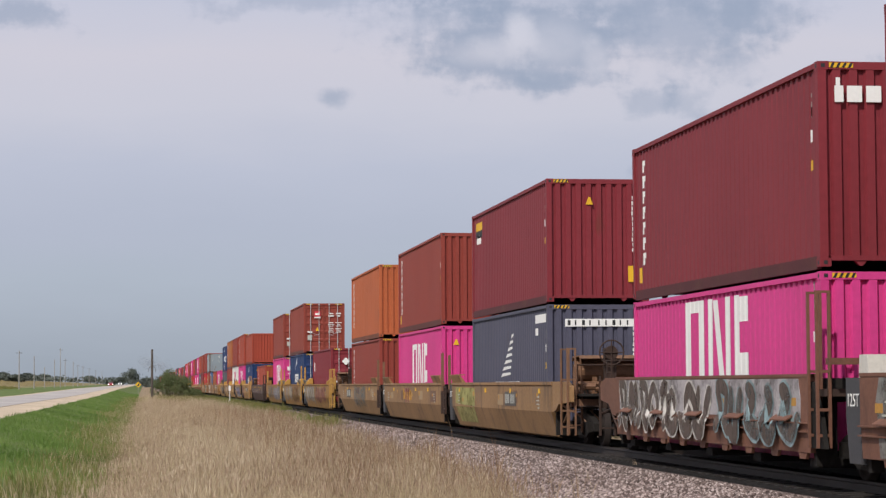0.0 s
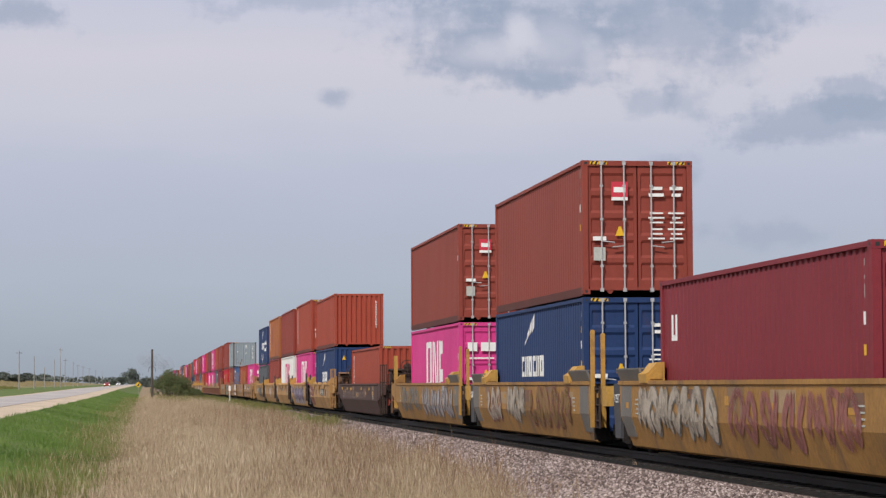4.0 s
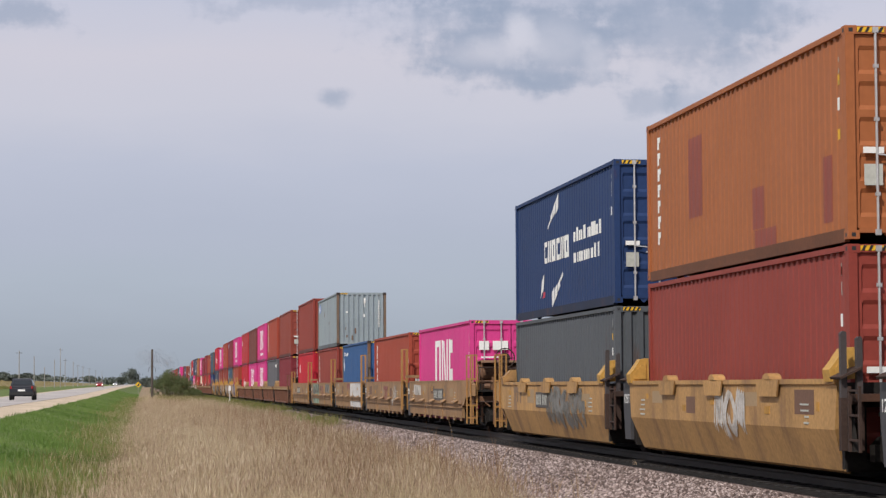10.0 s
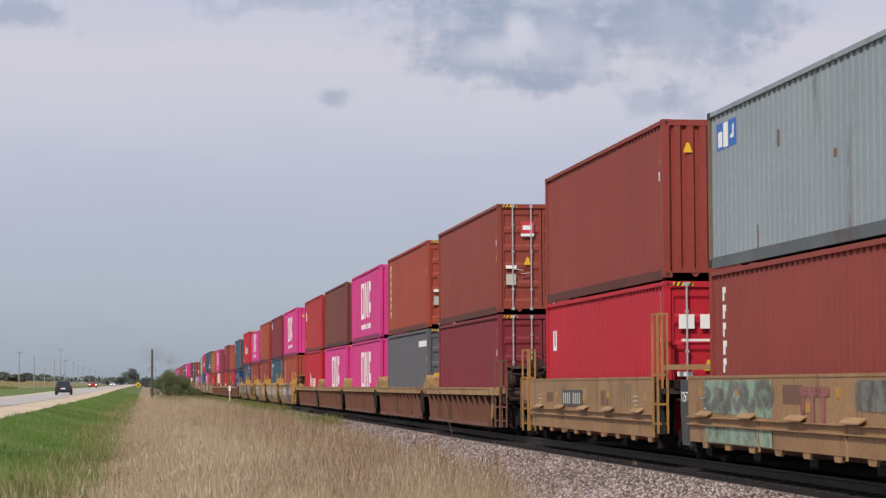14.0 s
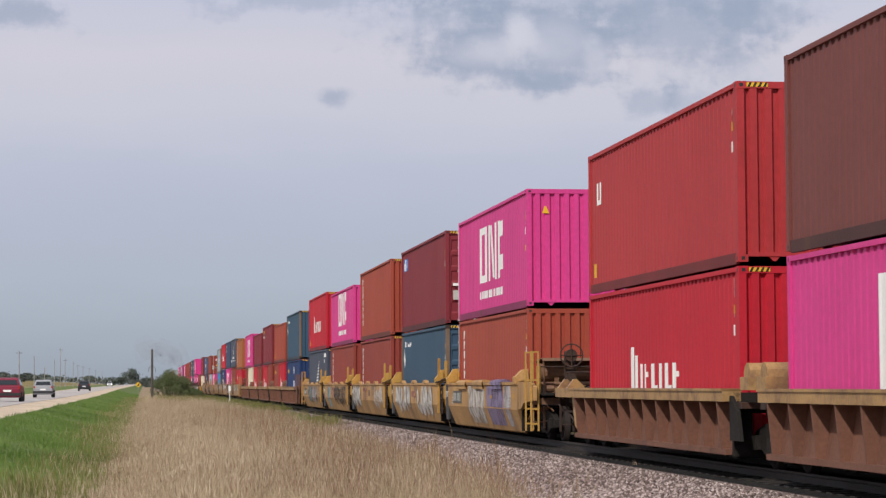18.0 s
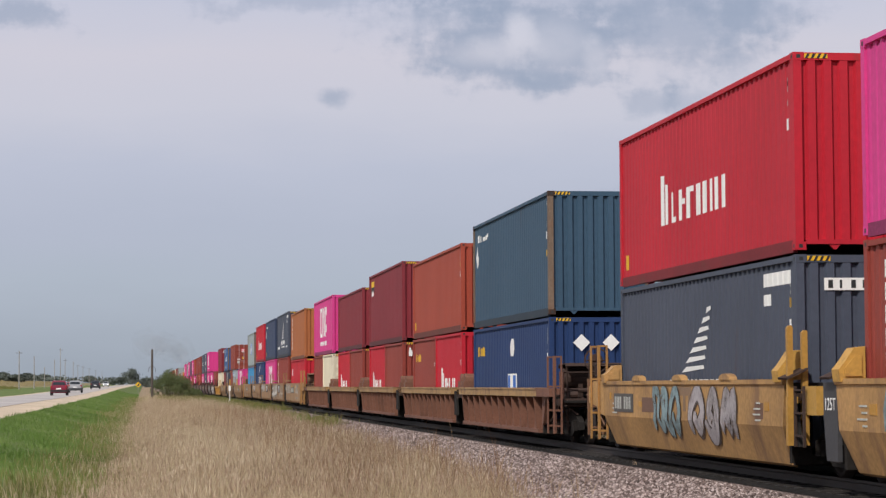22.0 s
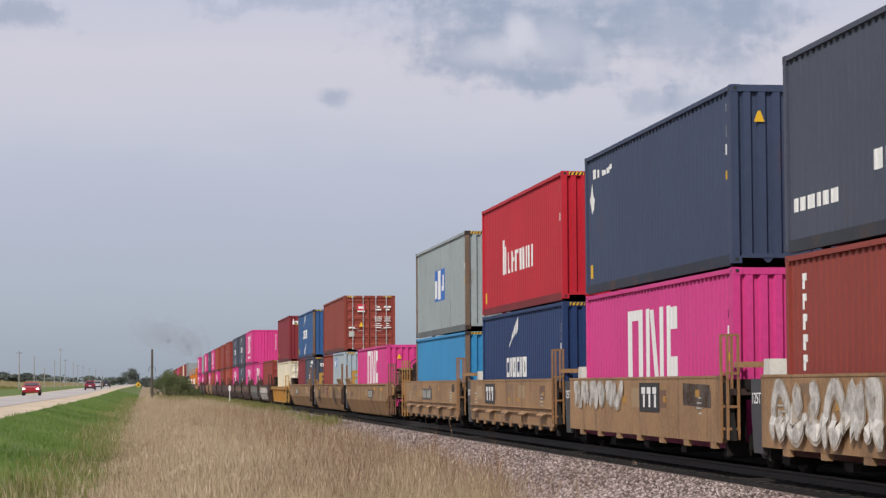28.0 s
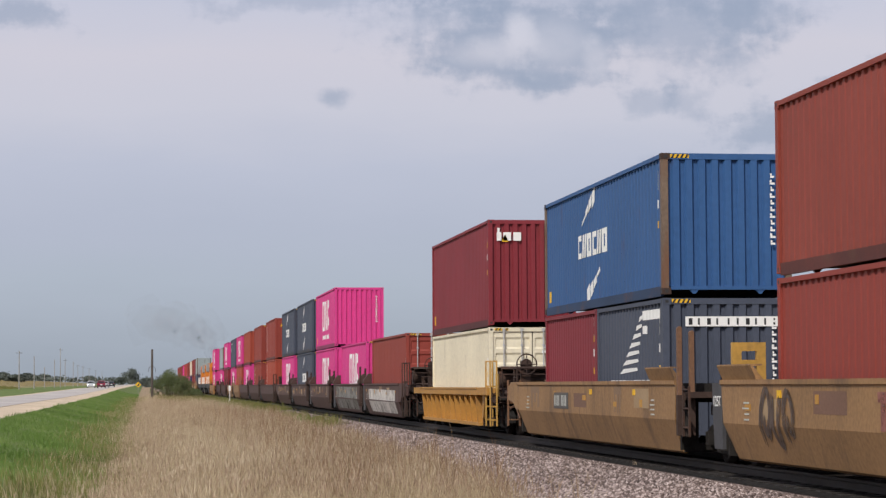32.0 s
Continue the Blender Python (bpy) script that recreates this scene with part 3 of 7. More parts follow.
    for s in (-1, 1):
        xs = sorted((s * 0.012, s * (HALF - 0.13)))
        leaf = part("door", shared(("door", L, H, doors, s), P, lambda bm: door_leaf(bm, yd, out, *xs, 0.15, H - 0.12)), P, c)
        if doors and detail:
            for q in (0.30, 0.80):
                def rod(bm, s=s, q=q):
                    x = s * q
                    rod_into(bm, (x, -0.012, 0.06), (x, -0.012, H - 0.03), 0.019, 6)
                    for z in (0.05, H - 0.10):
                        box_into(bm, x - 0.04, x + 0.04, -0.03, 0.004, z, z + 0.08)
                    for z in (H * 0.2, H * 0.55, H * 0.8):
                        box_into(bm, x - 0.035, x + 0.035, -0.034, 0.004, z, z + 0.05)
                    x2 = x - 0.28 if q > 0.5 and s > 0 or q < 0.5 and s < 0 else x + 0.28
                    rod_into(bm, (x, -0.03, H * 0.36 + 0.1 * (q > 0.5)), (x2, -0.035, H * 0.35 + 0.1 * (q > 0.5)), 0.014, 5)
                part("lock_rod", shared(("lock_rod", H, s, q), M_ROD, rod), M_ROD, leaf, "galvanised lock rod with a handle")
    if doors and detail:
        hazard_stripes(c, -HALF + 0.17, -HALF + 0.55, H - 0.055, 0.004)
        hazard_stripes(c, HALF - 0.55, HALF - 0.17, H - 0.055, 0.004)
        end_mark(c, "plate", M_PALE, -0.98, -0.72, H * 0.25, H * 0.35, -0.0)
        end_mark(c, "plate", M_WHITE, -0.99, -0.70, H * 0.40, H * 0.43, -0.0)
        triangle_sign(c, -0.40, H * 0.47, 0.10, -0.008)
        rnd = random.Random(seed)
        bm = bmesh.new()
        for k, z in enumerate((0.78, 0.73, 0.60, 0.565, 0.53, 0.48, 0.445, 0.41)):
            for x in (0.42, 0.86):
                w = rnd.uniform(0.07, 0.2)
                box_into(bm, x - w, x + w * 0.9, -0.008, -0.002, H * z, H * z + (0.07 if k < 2 else 0.035))
        part("door_lettering", bm, M_WHITE, c, "rows of small white bars")["kind"] = "stuff"
    elif detail:
        if seed % 3:
            hazard_stripes(c, -HALF + 0.17, -HALF + 0.52, H - 0.055, 0.004)
        char_column(c, 0.86, H * 0.86, 11, 0.085, -0.012, seed)
        if seed % 2 and not {"sail", "diamonds"} & set(deco):
            triangle_sign(c, (-0.75, -0.2, 0.1)[seed % 3], H * 0.82, 0.09)
        if seed % 4 == 1:
            end_mark(c, "label_plate", M_YELLOW, 0.72, 1.0, H * 0.16, H * 0.29, -0.012, "yellow label plate")
    if detail:
        edge_marks(c, L, H, seed)
    for d in deco:
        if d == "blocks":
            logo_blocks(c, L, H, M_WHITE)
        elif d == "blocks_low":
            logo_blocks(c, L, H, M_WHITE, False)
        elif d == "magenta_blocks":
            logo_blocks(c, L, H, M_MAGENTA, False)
            for x in (-0.75, -0.25, 0.25):
                end_mark(c, "end_logo", M_MAGENTA, x - 0.20, x + 0.20, H * 0.66, H * 0.70, -0.002, "magenta bars on white")
                end_mark(c, "end_logo", M_MAGENTA, x - 0.20, x - 0.10, H * 0.701, H * 0.77, -0.002)
                end_mark(c, "end_logo", M_MAGENTA, x - 0.20, x + 0.20, H * 0.771, H * 0.80, -0.002)
        elif d == "swoosh":
            logo_swoosh(c, L, H)
        elif d == "rows":
            logo_rows(c, H)
        elif d == "sail":
            logo_sail(c, L, H)
            end_board(c, H)
        elif d == "bars":
            logo_bars(c, L, H)
        elif d == "bars_near":
            logo_bars(c, L, H, min(8.3, L - 1.2), min(4.0, L * 0.55), (0.75, 1.55) if L < 7 else (0.90, 1.74), 6)
        elif d == "small_corner":
            logo_bars(c, L, H, L - 0.75, 1.6, (H * 0.82, H * 0.89), 7)
            bm = bmesh.new()
            slanted_into(bm, -1, [(L - 0.75, H * 0.70), (L - 0.62, H * 0.79), (L - 0.50, H * 0.71), (L - 0.38, H * 0.68), (L - 0.5, H * 0.63), (L - 0.62, H * 0.57), (L - 0.8, H * 0.60), (L - 0.9, H * 0.67)])
            part("emblem", bm, M_WHITE, c, "white emblem shape")
        elif d == "square":
            logo_square(c, L, H, 6.15, 1.55, 1.2, 0.5)
        elif d == "square_corner":
            logo_square(c, L, H, L - 1.1, H * 0.82, 0.6, 0.22)
        elif d == "column":
            tall_bars(c, L, H, seed=seed)
        elif d == "yellow_corner":
            mark(c, "logo_patch", M_YELLOW, L - 1.7, L - 0.55, H * 0.83, H * 0.91, label="yellow and white logo patch")
            mark(c, "logo_patch", M_BLACK, L - 1.7, L - 0.55, H * 0.76, H * 0.829)
            mark(c, "logo_patch", M_WHITE, L - 1.5, L - 0.75, H * 0.70, H * 0.78)
        elif d == "white_corner":
            bm = bmesh.new()
            for a, b, p, q in ((1.04, 1.15, 0.62, 0.78), (0.75, 0.86, 0.62, 0.78), (0.86, 1.04, 0.62, 0.655)):
                sheet_into(bm, -1, L - b, L - a, H * p, H * q, 0.004)
            part("logo_patch", bm, M_WHITE, c, "small white logo shape")["kind"] = "stuff"
        elif d == "yellow_text":
            bm = bmesh.new()
            for k, (w, lo) in enumerate(((0.22, 0.0), (0.10, 0.0), (0.20, 0.3), (0.12, 0.3), (0.18, 0.0), (0.10, 0.3))):
                y = L - 0.62 - k * 0.24
                sheet_into(bm, -1, y - w, y, H * 0.70, H * (0.80 - 0.05 * lo), 0.004)
            part("lettering", bm, M_YELLOW, c, "row of yellow bars")["kind"] = "stuff"
        elif d == "end_white":
            bm = bmesh.new()
            for a, b in ((-0.98, -0.85), (-0.80, -0.58), (-0.52, -0.30)):
                box_into(bm, a, b, -0.016, -0.010, H * 0.80, H * 0.88)
            box_into(bm, -0.96, -0.90, -0.016, -0.010, H * 0.88, H * 0.92)
            part("end_logo", bm, M_WHITE, c, "white bars on the end wall")["kind"] = "stuff"
        elif d == "door_patch":
            end_mark(c, "logo_patch", M_WHITE, -0.58, -0.22, H * 0.70, H * 0.725, -0.008)
            end_mark(c, "logo_patch", M_REDMARK, -0.58, -0.22, H * 0.726, H * 0.84, -0.008, "red and white logo patch")
            end_mark(c, "logo_patch", M_WHITE, -0.53, -0.27, H * 0.76, H * 0.80, -0.0142)
        elif d == "door_bars":
            end_mark(c, "bar_logo", M_WHITE, -0.95, -0.66, H * 0.70, H * 0.79, -0.002)
            end_mark(c, "bar_logo", M_WHITE, -0.55, -0.10, H * 0.70, H * 0.79, -0.002)
            end_mark(c, "bar_logo", M_WHITE, -0.90, -0.15, H * 0.62, H * 0.635, -0.002)
        elif d == "diamonds":
            for x in (-0.45, 0.25):
                bm = bmesh.new()
                z = H * 0.77
                prism_into(bm, [(x, z - 0.2), (x + 0.2, z), (x, z + 0.2), (x - 0.2, z)], "y", -0.022, -0.014)
                part("placard", bm, M_WHITE, c, "white diamond placard")
        elif d == "badge":
            bm = bmesh.new()
            slanted_into(bm, -1, [(5.8, 1.75), (5.35, 1.75), (5.2, 1.95), (5.35, 2.2), (5.7, 2.2), (5.9, 2.0)])
            part("emblem", bm, M_WHITE, c, "round white emblem")
            mark(c, "sticker", M_WHITE, 4.9, 6.35, 0.62, 1.30, label="blue and white square sticker")
            mark(c, "sticker_field", M_BLUE, 5.0, 5.5, 0.66, 1.26).location.x = -0.004
            mark(c, "sticker_field", M_BLUE, 5.9, 6.28, 0.66, 1.26).location.x = -0.004
        elif d == "caution":
            plate = end_mark(c, "caution_plate", M_YELLOW, -1.0, -0.15, 1.05, 1.42, -0.030, "yellow plate lettered CAUTION")
            cu = bpy.data.curves.new("lettering", "FONT")
            cu.body, cu.size, cu.align_x, cu.extrude = "CAUTION", 0.17, "CENTER", 0.001
            cu.materials.append(M_BLACK)
            ob = new("lettering", cu)
            ob.parent, ob.matrix_basis = plate, pose(-0.575, -0.038, 1.18, 90, 0, 0)
        elif d == "patches":
            for k, (y, z, w, h) in enumerate(((8.6, 0.62, 0.5, 0.30), (4.6, 0.295, 0.35, 0.14), (4.2, 0.10, 0.6, 0.08), (1.0, 0.30, 0.2, 0.2))):
                mark(c, "paint_patch", mat("patch_brown", (0.24, 0.055, 0.035), 0.6), y - w, y + w, H * (z - h), H * (z + h * 0.6))
        elif d == "scuffs":
            # bare and rusty scrapes on the end wall and the side
            rnd = random.Random(seed)
            for m, lo, hi in ((M_RUSTY, 0.05, 0.30), (M_WHITE, 0.45, 0.80)):
                bm = bmesh.new()
                for k in range(4):
                    x, z = rnd.uniform(-0.95, 0.2), H * rnd.uniform(lo, hi)
                    box_into(bm, x, x + rnd.uniform(0.03, 0.09), 0.002, 0.008, z, z + rnd.uniform(0.08, 0.34))
                part("scuff", bm, m, c, "scraped patches")["kind"] = "stuff"
            for y, z, h in ((8.0, 0.62, 0.10), (9.2, 0.06, 0.14), (5.2, 0.45, 0.05)):
                mark(c, "scuff", M_RUSTY, y, y + 0.12, H * z, H * (z + h))
        elif d == "white_rect":
            mark(c, "lettering", M_WHITE, 0.5, 2.6, H * 0.80, H * 0.87)
    return c


# ---- well cars ----
def flat_plate(parent, name, material, x, pts, label="", depth=0.004):
    """A thin plate on the side that faces the road, from (y, z) corners."""
    bm = bmesh.new()
    prism_into(bm, pts, "x", x - depth, x)
    return part(name, bm, material, parent, label)


def side_x(kind, z):
    """Where the near side sheet of a car stands at height z."""
    if kind == "smooth" and z < 0.72:
        return -1.52 + (0.72 - z) / 0.55 * 0.19
    if kind == "stepped" and z < 0.79:
        return -1.57
    return -1.52


def ribbon_into(bm, pts, r, kind, lift, lo, hi):
    """A smooth stroke with round ends through (y, z) points, lying on the side sheet between two heights."""
    pts = [pts[0]] + pts + [pts[-1]]
    line = []
    for a, b, c, d in zip(pts, pts[1:], pts[2:], pts[3:]):
        for q in (0.0, 0.2, 0.4, 0.6, 0.8):
            line.append(0.5 * ((2 * b) + (c - a) * q + (2 * a - 5 * b + 4 * c - d) * q * q + (3 * b - a - 3 * c + d) * q ** 3))
    line.append(pts[-2])
    n = len(line)
    prev = None
    for i, p in enumerate(line):
        t = line[min(n - 1, i + 1)] - line[max(0, i - 1)]
        t = t.normalized() if t.length > 1e-6 else Vector((1, 0))
        k = r * min(1.0, 0.35 + 0.65 * min(i, n - 1 - i) / 2.0)
        s = Vector((-t.y, t.x)) * k
        cur = []
        for v in (p + s, p - s):
            z = min(hi, max(lo, v.y))
            cur.append(bm.verts.new((side_x(kind, z) - lift - 0.002 * i / n, v.x, z)))
        if prev:
            bm.faces.new((prev[0], prev[1], cur[1], cur[0]))
        prev = cur


# loops, arcs and zigzags of no alphabet
GLYPHS = [[(0.0, 0.2), (0.3, 1.0), (0.55, 0.3), (0.8, 0.95), (1.0, 0.1)], [(0.05, 0.9), (0.5, 0.7), (0.1, 0.35), (0.7, 0.1), (1.05, 0.45)], [(0.0, 0.05), (0.35, 0.5), (0.2, 1.0), (0.8, 0.9), (0.7, 0.35), (1.1, 0.0)], [(0.1, 0.0), (0.0, 0.6), (0.5, 1.0), (1.0, 0.55), (0.6, 0.15), (0.35, 0.55)],
          [(0.0, 0.75), (0.6, 0.95), (0.2, 0.45), (0.95, 0.6), (0.5, 0.0)], [(0.15, 1.0), (0.05, 0.3), (0.55, 0.05), (0.75, 0.6), (1.05, 0.95)], [(0.0, 0.4), (0.5, 0.05), (1.0, 0.5), (0.55, 0.95), (0.3, 0.6), (0.8, 0.3)]]


def graffiti(unit, kind, y0, y1, z0, z1, colors, seed, n=6):
    """Sprayed strokes: fat ones in the first colour, thinner ones of the others over them."""
    rnd = random.Random(seed)
    w = (y1 - y0) / n
    shapes = []
    for i in range(n):
        g = rnd.choice(GLYPHS)
        sh = rnd.uniform(-0.25, 0.25)
        wide = rnd.uniform(0.8, 1.15)
        lo, hi = z0 + rnd.uniform(0.02, 0.14), z1 - rnd.uniform(0.02, 0.12)
        # from the far end to the near end, as it reads from the road
        shapes.append([Vector((y1 - (i + 0.08 + 0.86 * wide * u + sh * (v - 0.5)) * w, lo + (hi - lo) * v)) for u, v in g])
    for ci, col in enumerate(colors):
        bm = bmesh.new()
        for k, pts in enumerate(shapes):
            r = w * (0.20 if ci == 0 and len(colors) > 1 else 0.14) * (0.9 + 0.3 * ((k * 37) % 10) / 10)
            off = Vector((-0.012, 0.008)) * ci
            if len(colors) == 1:
                # thin outlines, sprayed twice round
                ribbon_into(bm, [p + Vector((w * 0.13, 0.03)) for p in pts], min(r * 0.45, 0.045), kind, 0.0185, z0 - 0.02, z1 + 0.02)
                r *= 0.55
            ribbon_into(bm, [p + off for p in pts], min(r, (0.20, 0.14)[ci > 0]), kind, 0.0125 + 0.008 * ci + 0.003 * (k % 2), z0 - 0.02, z1 + 0.02)
        part("graffiti", bm, GRAFFITI[col], unit, "faded sprayed %s strokes" % col)["kind"] = "stuff"


def repaint(w, kind, L, top, seed):
    """Rectangles where the side was painted over, orange patches and small stencilled bars."""
    rnd = random.Random(seed)
    lo = 0.80 if kind == "smooth" else 0.90
    for i in range(5):
        a, h = rnd.uniform(0.4, L * 0.09), rnd.uniform(0.2, 0.36)
        y = 0.9 + (L - 1.8) * (i + rnd.uniform(0.05, 0.45)) / 5
        z = rnd.uniform(lo, top - 0.14 - h)
        bm = bmesh.new()
        if (i + seed) % 3 == 1:
            # paint that ran down in three strips
            h = 0.14
            z = top - 0.12 - h
            for k in range(3):
                box_into(bm, SIDE - 0.003, SIDE, y + a * (0.05 + 0.36 * k), y + a * (0.22 + 0.36 * k), z - rnd.uniform(0.2, 0.36), z)
        box_into(bm, SIDE - 0.003, SIDE, y, y + a, z, z + h)
        part("repaint_patch", bm, REPAINT[(i + seed) % 3], w)
    bm = bmesh.new()
    for k in range(5):
        y, z, a = L * (k + rnd.uniform(0.2, 0.8)) / 5, rnd.uniform(top - 0.55, top - 0.30), rnd.uniform(0.12, 0.34)
        box_into(bm, SIDE - 0.009, SIDE, y, y + a, z, z + rnd.uniform(0.08, 0.15))
    part("orange_patch", bm, M_ORANGE, w, "dull orange reflector patches")["kind"] = "stuff"
    bm = bmesh.new()
    for y in (L * 0.10, L * 0.90):
        for k in range(4):
            box_into(bm, SIDE - 0.0115, SIDE, y, y + rnd.uniform(0.15, 0.4), top - 0.62 + k * 0.085, top - 0.595 + k * 0.085)
    part("stencil", bm, M_PALE, w, "small pale stencilled bars")["kind"] = "stuff"


def truck(parent, y, both=True):
    """Two-axle bogie: side frames, bolster, springs and wheelsets."""
    t = part("truck", shared(("truck",), M_DARK, truck_frame), M_DARK, parent, "grimy cast steel bogie", pose(0, y, 0))
    for dy in (-0.89, 0.89):
        part("wheelset", shared(("wheelset",), M_WHEEL, wheelset, True), M_WHEEL, t, "steel wheels on an axle", pose(0, dy, 0.42))
    return t


def truck_frame(bm):
    for s in (-1, 1):
        prof = [(-1.25, 0.50), (-0.95, 0.62), (-0.45, 0.72), (0.45, 0.72), (0.95, 0.62), (1.25, 0.50), (1.25, 0.33), (0.85, 0.36), (0.42, 0.18), (-0.42, 0.18), (-0.85, 0.36), (-1.25, 0.33)]
        a, b = sorted((s * 0.93, s * 1.06))
        prism_into(bm, prof, "x", a, b)
        for dy in (-0.89, 0.89):
            box_into(bm, *sorted((s * 0.98, s * 1.14)), dy - 0.11, dy + 0.11, 0.31, 0.53)
        for dy in (-0.18, 0.0, 0.18):
            rod_into(bm, (s * 1.08, dy, 0.24), (s * 1.08, dy, 0.50), 0.06, 8)
    box_into(bm, -1.0, 1.0, -0.22, 0.22, 0.5, 0.78)


def wheelset(bm):
    rod_into(bm, (-0.98, 0, 0), (0.98, 0, 0), 0.075, 10)
    for s in (-1, 1):
        lathe_into(bm, [(s * 0.685, 0.2), (s * 0.685, 0.445), (s * 0.715, 0.445), (s * 0.72, 0.42), (s * 0.815, 0.415), (s * 0.815, 0.35), (s * 0.775, 0.33), (s * 0.775, 0.16), (s * 0.83, 0.14), (s * 0.83, 0.08)], (0, 0, 0), "x", 24)


SIDE = -1.52
M_LUG = mat("lug_yellow", (0.46, 0.26, 0.055), 0.6, vary=0.2, stain=(0.16, 0.09, 0.04), stain_amount=0.25, stain_scale=3)


def side_smooth(bm, s, a, b, top):
    prof = [(s * 1.52, top), (s * 1.55, top), (s * 1.55, top - 0.07), (s * 1.52, top - 0.09), (s * 1.52, 0.72), (s * 1.33, 0.17), (s * 1.24, 0.13), (s * 1.24, 0.20), (s * 1.30, 0.30), (s * 1.42, 0.76), (s * 1.42, top)]
    p = [bm.verts.new((x, a + (0.34 if z < 0.4 else 0.1 if z < 0.8 else 0.0), z)) for x, z in prof]
    q = [bm.verts.new((x, b - (0.34 if z < 0.4 else 0.1 if z < 0.8 else 0.0), z)) for x, z in prof]
    bm.faces.new(p); bm.faces.new(q[::-1])
    for i in range(len(p)):
        j = (i + 1) % len(p)
        bm.faces.new((p[j], p[i], q[i], q[j]))


def side_stepped(bm, s, a, b, top):
    box_into(bm, *sorted((s * 1.52, s * 1.42)), a, b, 0.78, top)
    box_into(bm, *sorted((s * 1.53, s * 1.40)), a, b, top - 0.035, top + 0.01)
    # lower skirt with short feet
    prism_into(bm, [(s * 1.515, 0.79), (s * 1.43, 0.79), (s * 1.42, 0.38), (s * 1.50, 0.38)], "y", a + 0.02, b - 0.02)
    n = max(6, int((b - a) / 1.35))
    w = (b - a) / n
    for i in range(n):
        prism_into(bm, [(a + i * w + 0.22, 0.39), (a + i * w + 0.62, 0.39), (a + i * w + 0.57, 0.29), (a + i * w + 0.28, 0.29)], "x", *sorted((s * 1.49, s * 1.44)))
    for z in (0.66, 0.78):
        box_into(bm, *sorted((s * 1.56, s * 1.50)), a, b, z, z + 0.02)


def side_flat(bm, s, a, b, top):
    prism_into(bm, [(s * 1.52, top), (s * 1.43, top), (s * 1.43, 0.40), (s * 1.52, 0.40)], "y", a, b)
    box_into(bm, *sorted((s * 1.53, s * 1.40)), a, b, top - 0.03, top + 0.01)
    n = max(6, int((b - a) / 1.8))
    w = (b - a) / n
    for i in range(n):
        box_into(bm, *sorted((s * 1.515, s * 1.45)), a + i * w + 0.4, a + i * w + 0.75, 0.30, 0.41)


def side_ribbed(bm, s, a, b, top):
    # well wall, deep under the sill and flush with the ribs at its foot
    prism_into(bm, [(s * 1.22, top - 0.18), (s * 1.28, top - 0.18), (s * 1.40, 0.30), (s * 1.34, 0.30)], "y", a + 0.15, b - 0.15)
    box_into(bm, *sorted((s * 1.52, s * 1.30)), a + 0.15, b - 0.15, 0.22, 0.31)


def rib_into(bm, s, y, top):
    prism_into(bm, [(s * 1.585, top - 0.2), (s * 1.25, top - 0.2), (s * 1.37, 0.31), (s * 1.515, 0.31)], "y", y - 0.03, y + 0.03)


def well_floor(bm, a, b):
    for y in np.linspace(a + 0.5, b - 0.5, 5):
        box_into(bm, -1.3, 1.3, y - 0.2, y + 0.2, 0.16, 0.28)
    for s in (-1, 1):
        box_into(bm, s * 0.5 - 0.06, s * 0.5 + 0.06, a + 0.3, b - 0.3, 0.14, 0.22)


def lattice_into(bm, x0, x1, ys, zs, filled):
    """A frame in one piece: cells (i, j) between the cuts ys and zs that are filled, as thick as x0 to x1."""
    vs = {}

    def v(x, i, j):
        k = (x, i, j)
        if k not in vs:
            vs[k] = bm.verts.new((x, ys[i], zs[j]))
        return vs[k]
    cells = {(i, j) for i in range(len(ys) - 1) for j in range(len(zs) - 1) if filled(i, j)}
    for i, j in cells:
        bm.faces.new([v(x0, *q) for q in ((i, j), (i, j + 1), (i + 1, j + 1), (i + 1, j))])
        bm.faces.new([v(x1, *q) for q in ((i, j), (i + 1, j), (i + 1, j + 1), (i, j + 1))])
        for di, dj, a, b in ((-1, 0, (i, j), (i, j + 1)), (1, 0, (i + 1, j), (i + 1, j + 1)), (0, -1, (i, j), (i + 1, j)), (0, 1, (i, j + 1), (i + 1, j + 1))):
            if (i + di, j + dj) not in cells:
                bm.faces.new([v(x0, *a), v(x0, *b), v(x1, *b), v(x1, *a)])


def ladder_into(bm, x, y, z0, z1, w=0.36):
    zs, z = [z0], z0 + 0.14
    while z < z1 - 0.06:
        zs += [z, z + 0.028]
        z += 0.32
    zs.append(z1)
    ys = [y - w / 2 - 0.022, y - w / 2 + 0.022, y + w / 2 - 0.022, y + w / 2 + 0.022]
    lattice_into(bm, x - 0.018, x + 0.018, ys, zs, lambda i, j: i != 1 or j % 2 == 1)


def across(bm, y, build):
    """Builds a frame that stands across the track at y: its first coordinate becomes x."""
    b = bmesh.new()
    build(b)
    old = {}
    for v in b.verts:
        old[v] = bm.verts.new((v.co.y, v.co.x + y, v.co.z))
    for f in b.faces:
        bm.faces.new([old[v] for v in f.verts])
    b.free()


def post_pair(bm, s, z1, edge):
    """Two upright guide posts side by side, free above the car."""
    for a, b, low in ((1.27, 1.35, 0.07), (1.485, 1.565, 0.0)):
        a, b = sorted((s * a, s * b))
        prism_into(bm, [(a, edge - 0.25), (b, edge - 0.25), (b, z1 - low - 0.02), (b - 0.02, z1 - low), (a + 0.03, z1 - low), (a, z1 - low - 0.03)], "y", -0.045, 0.045)


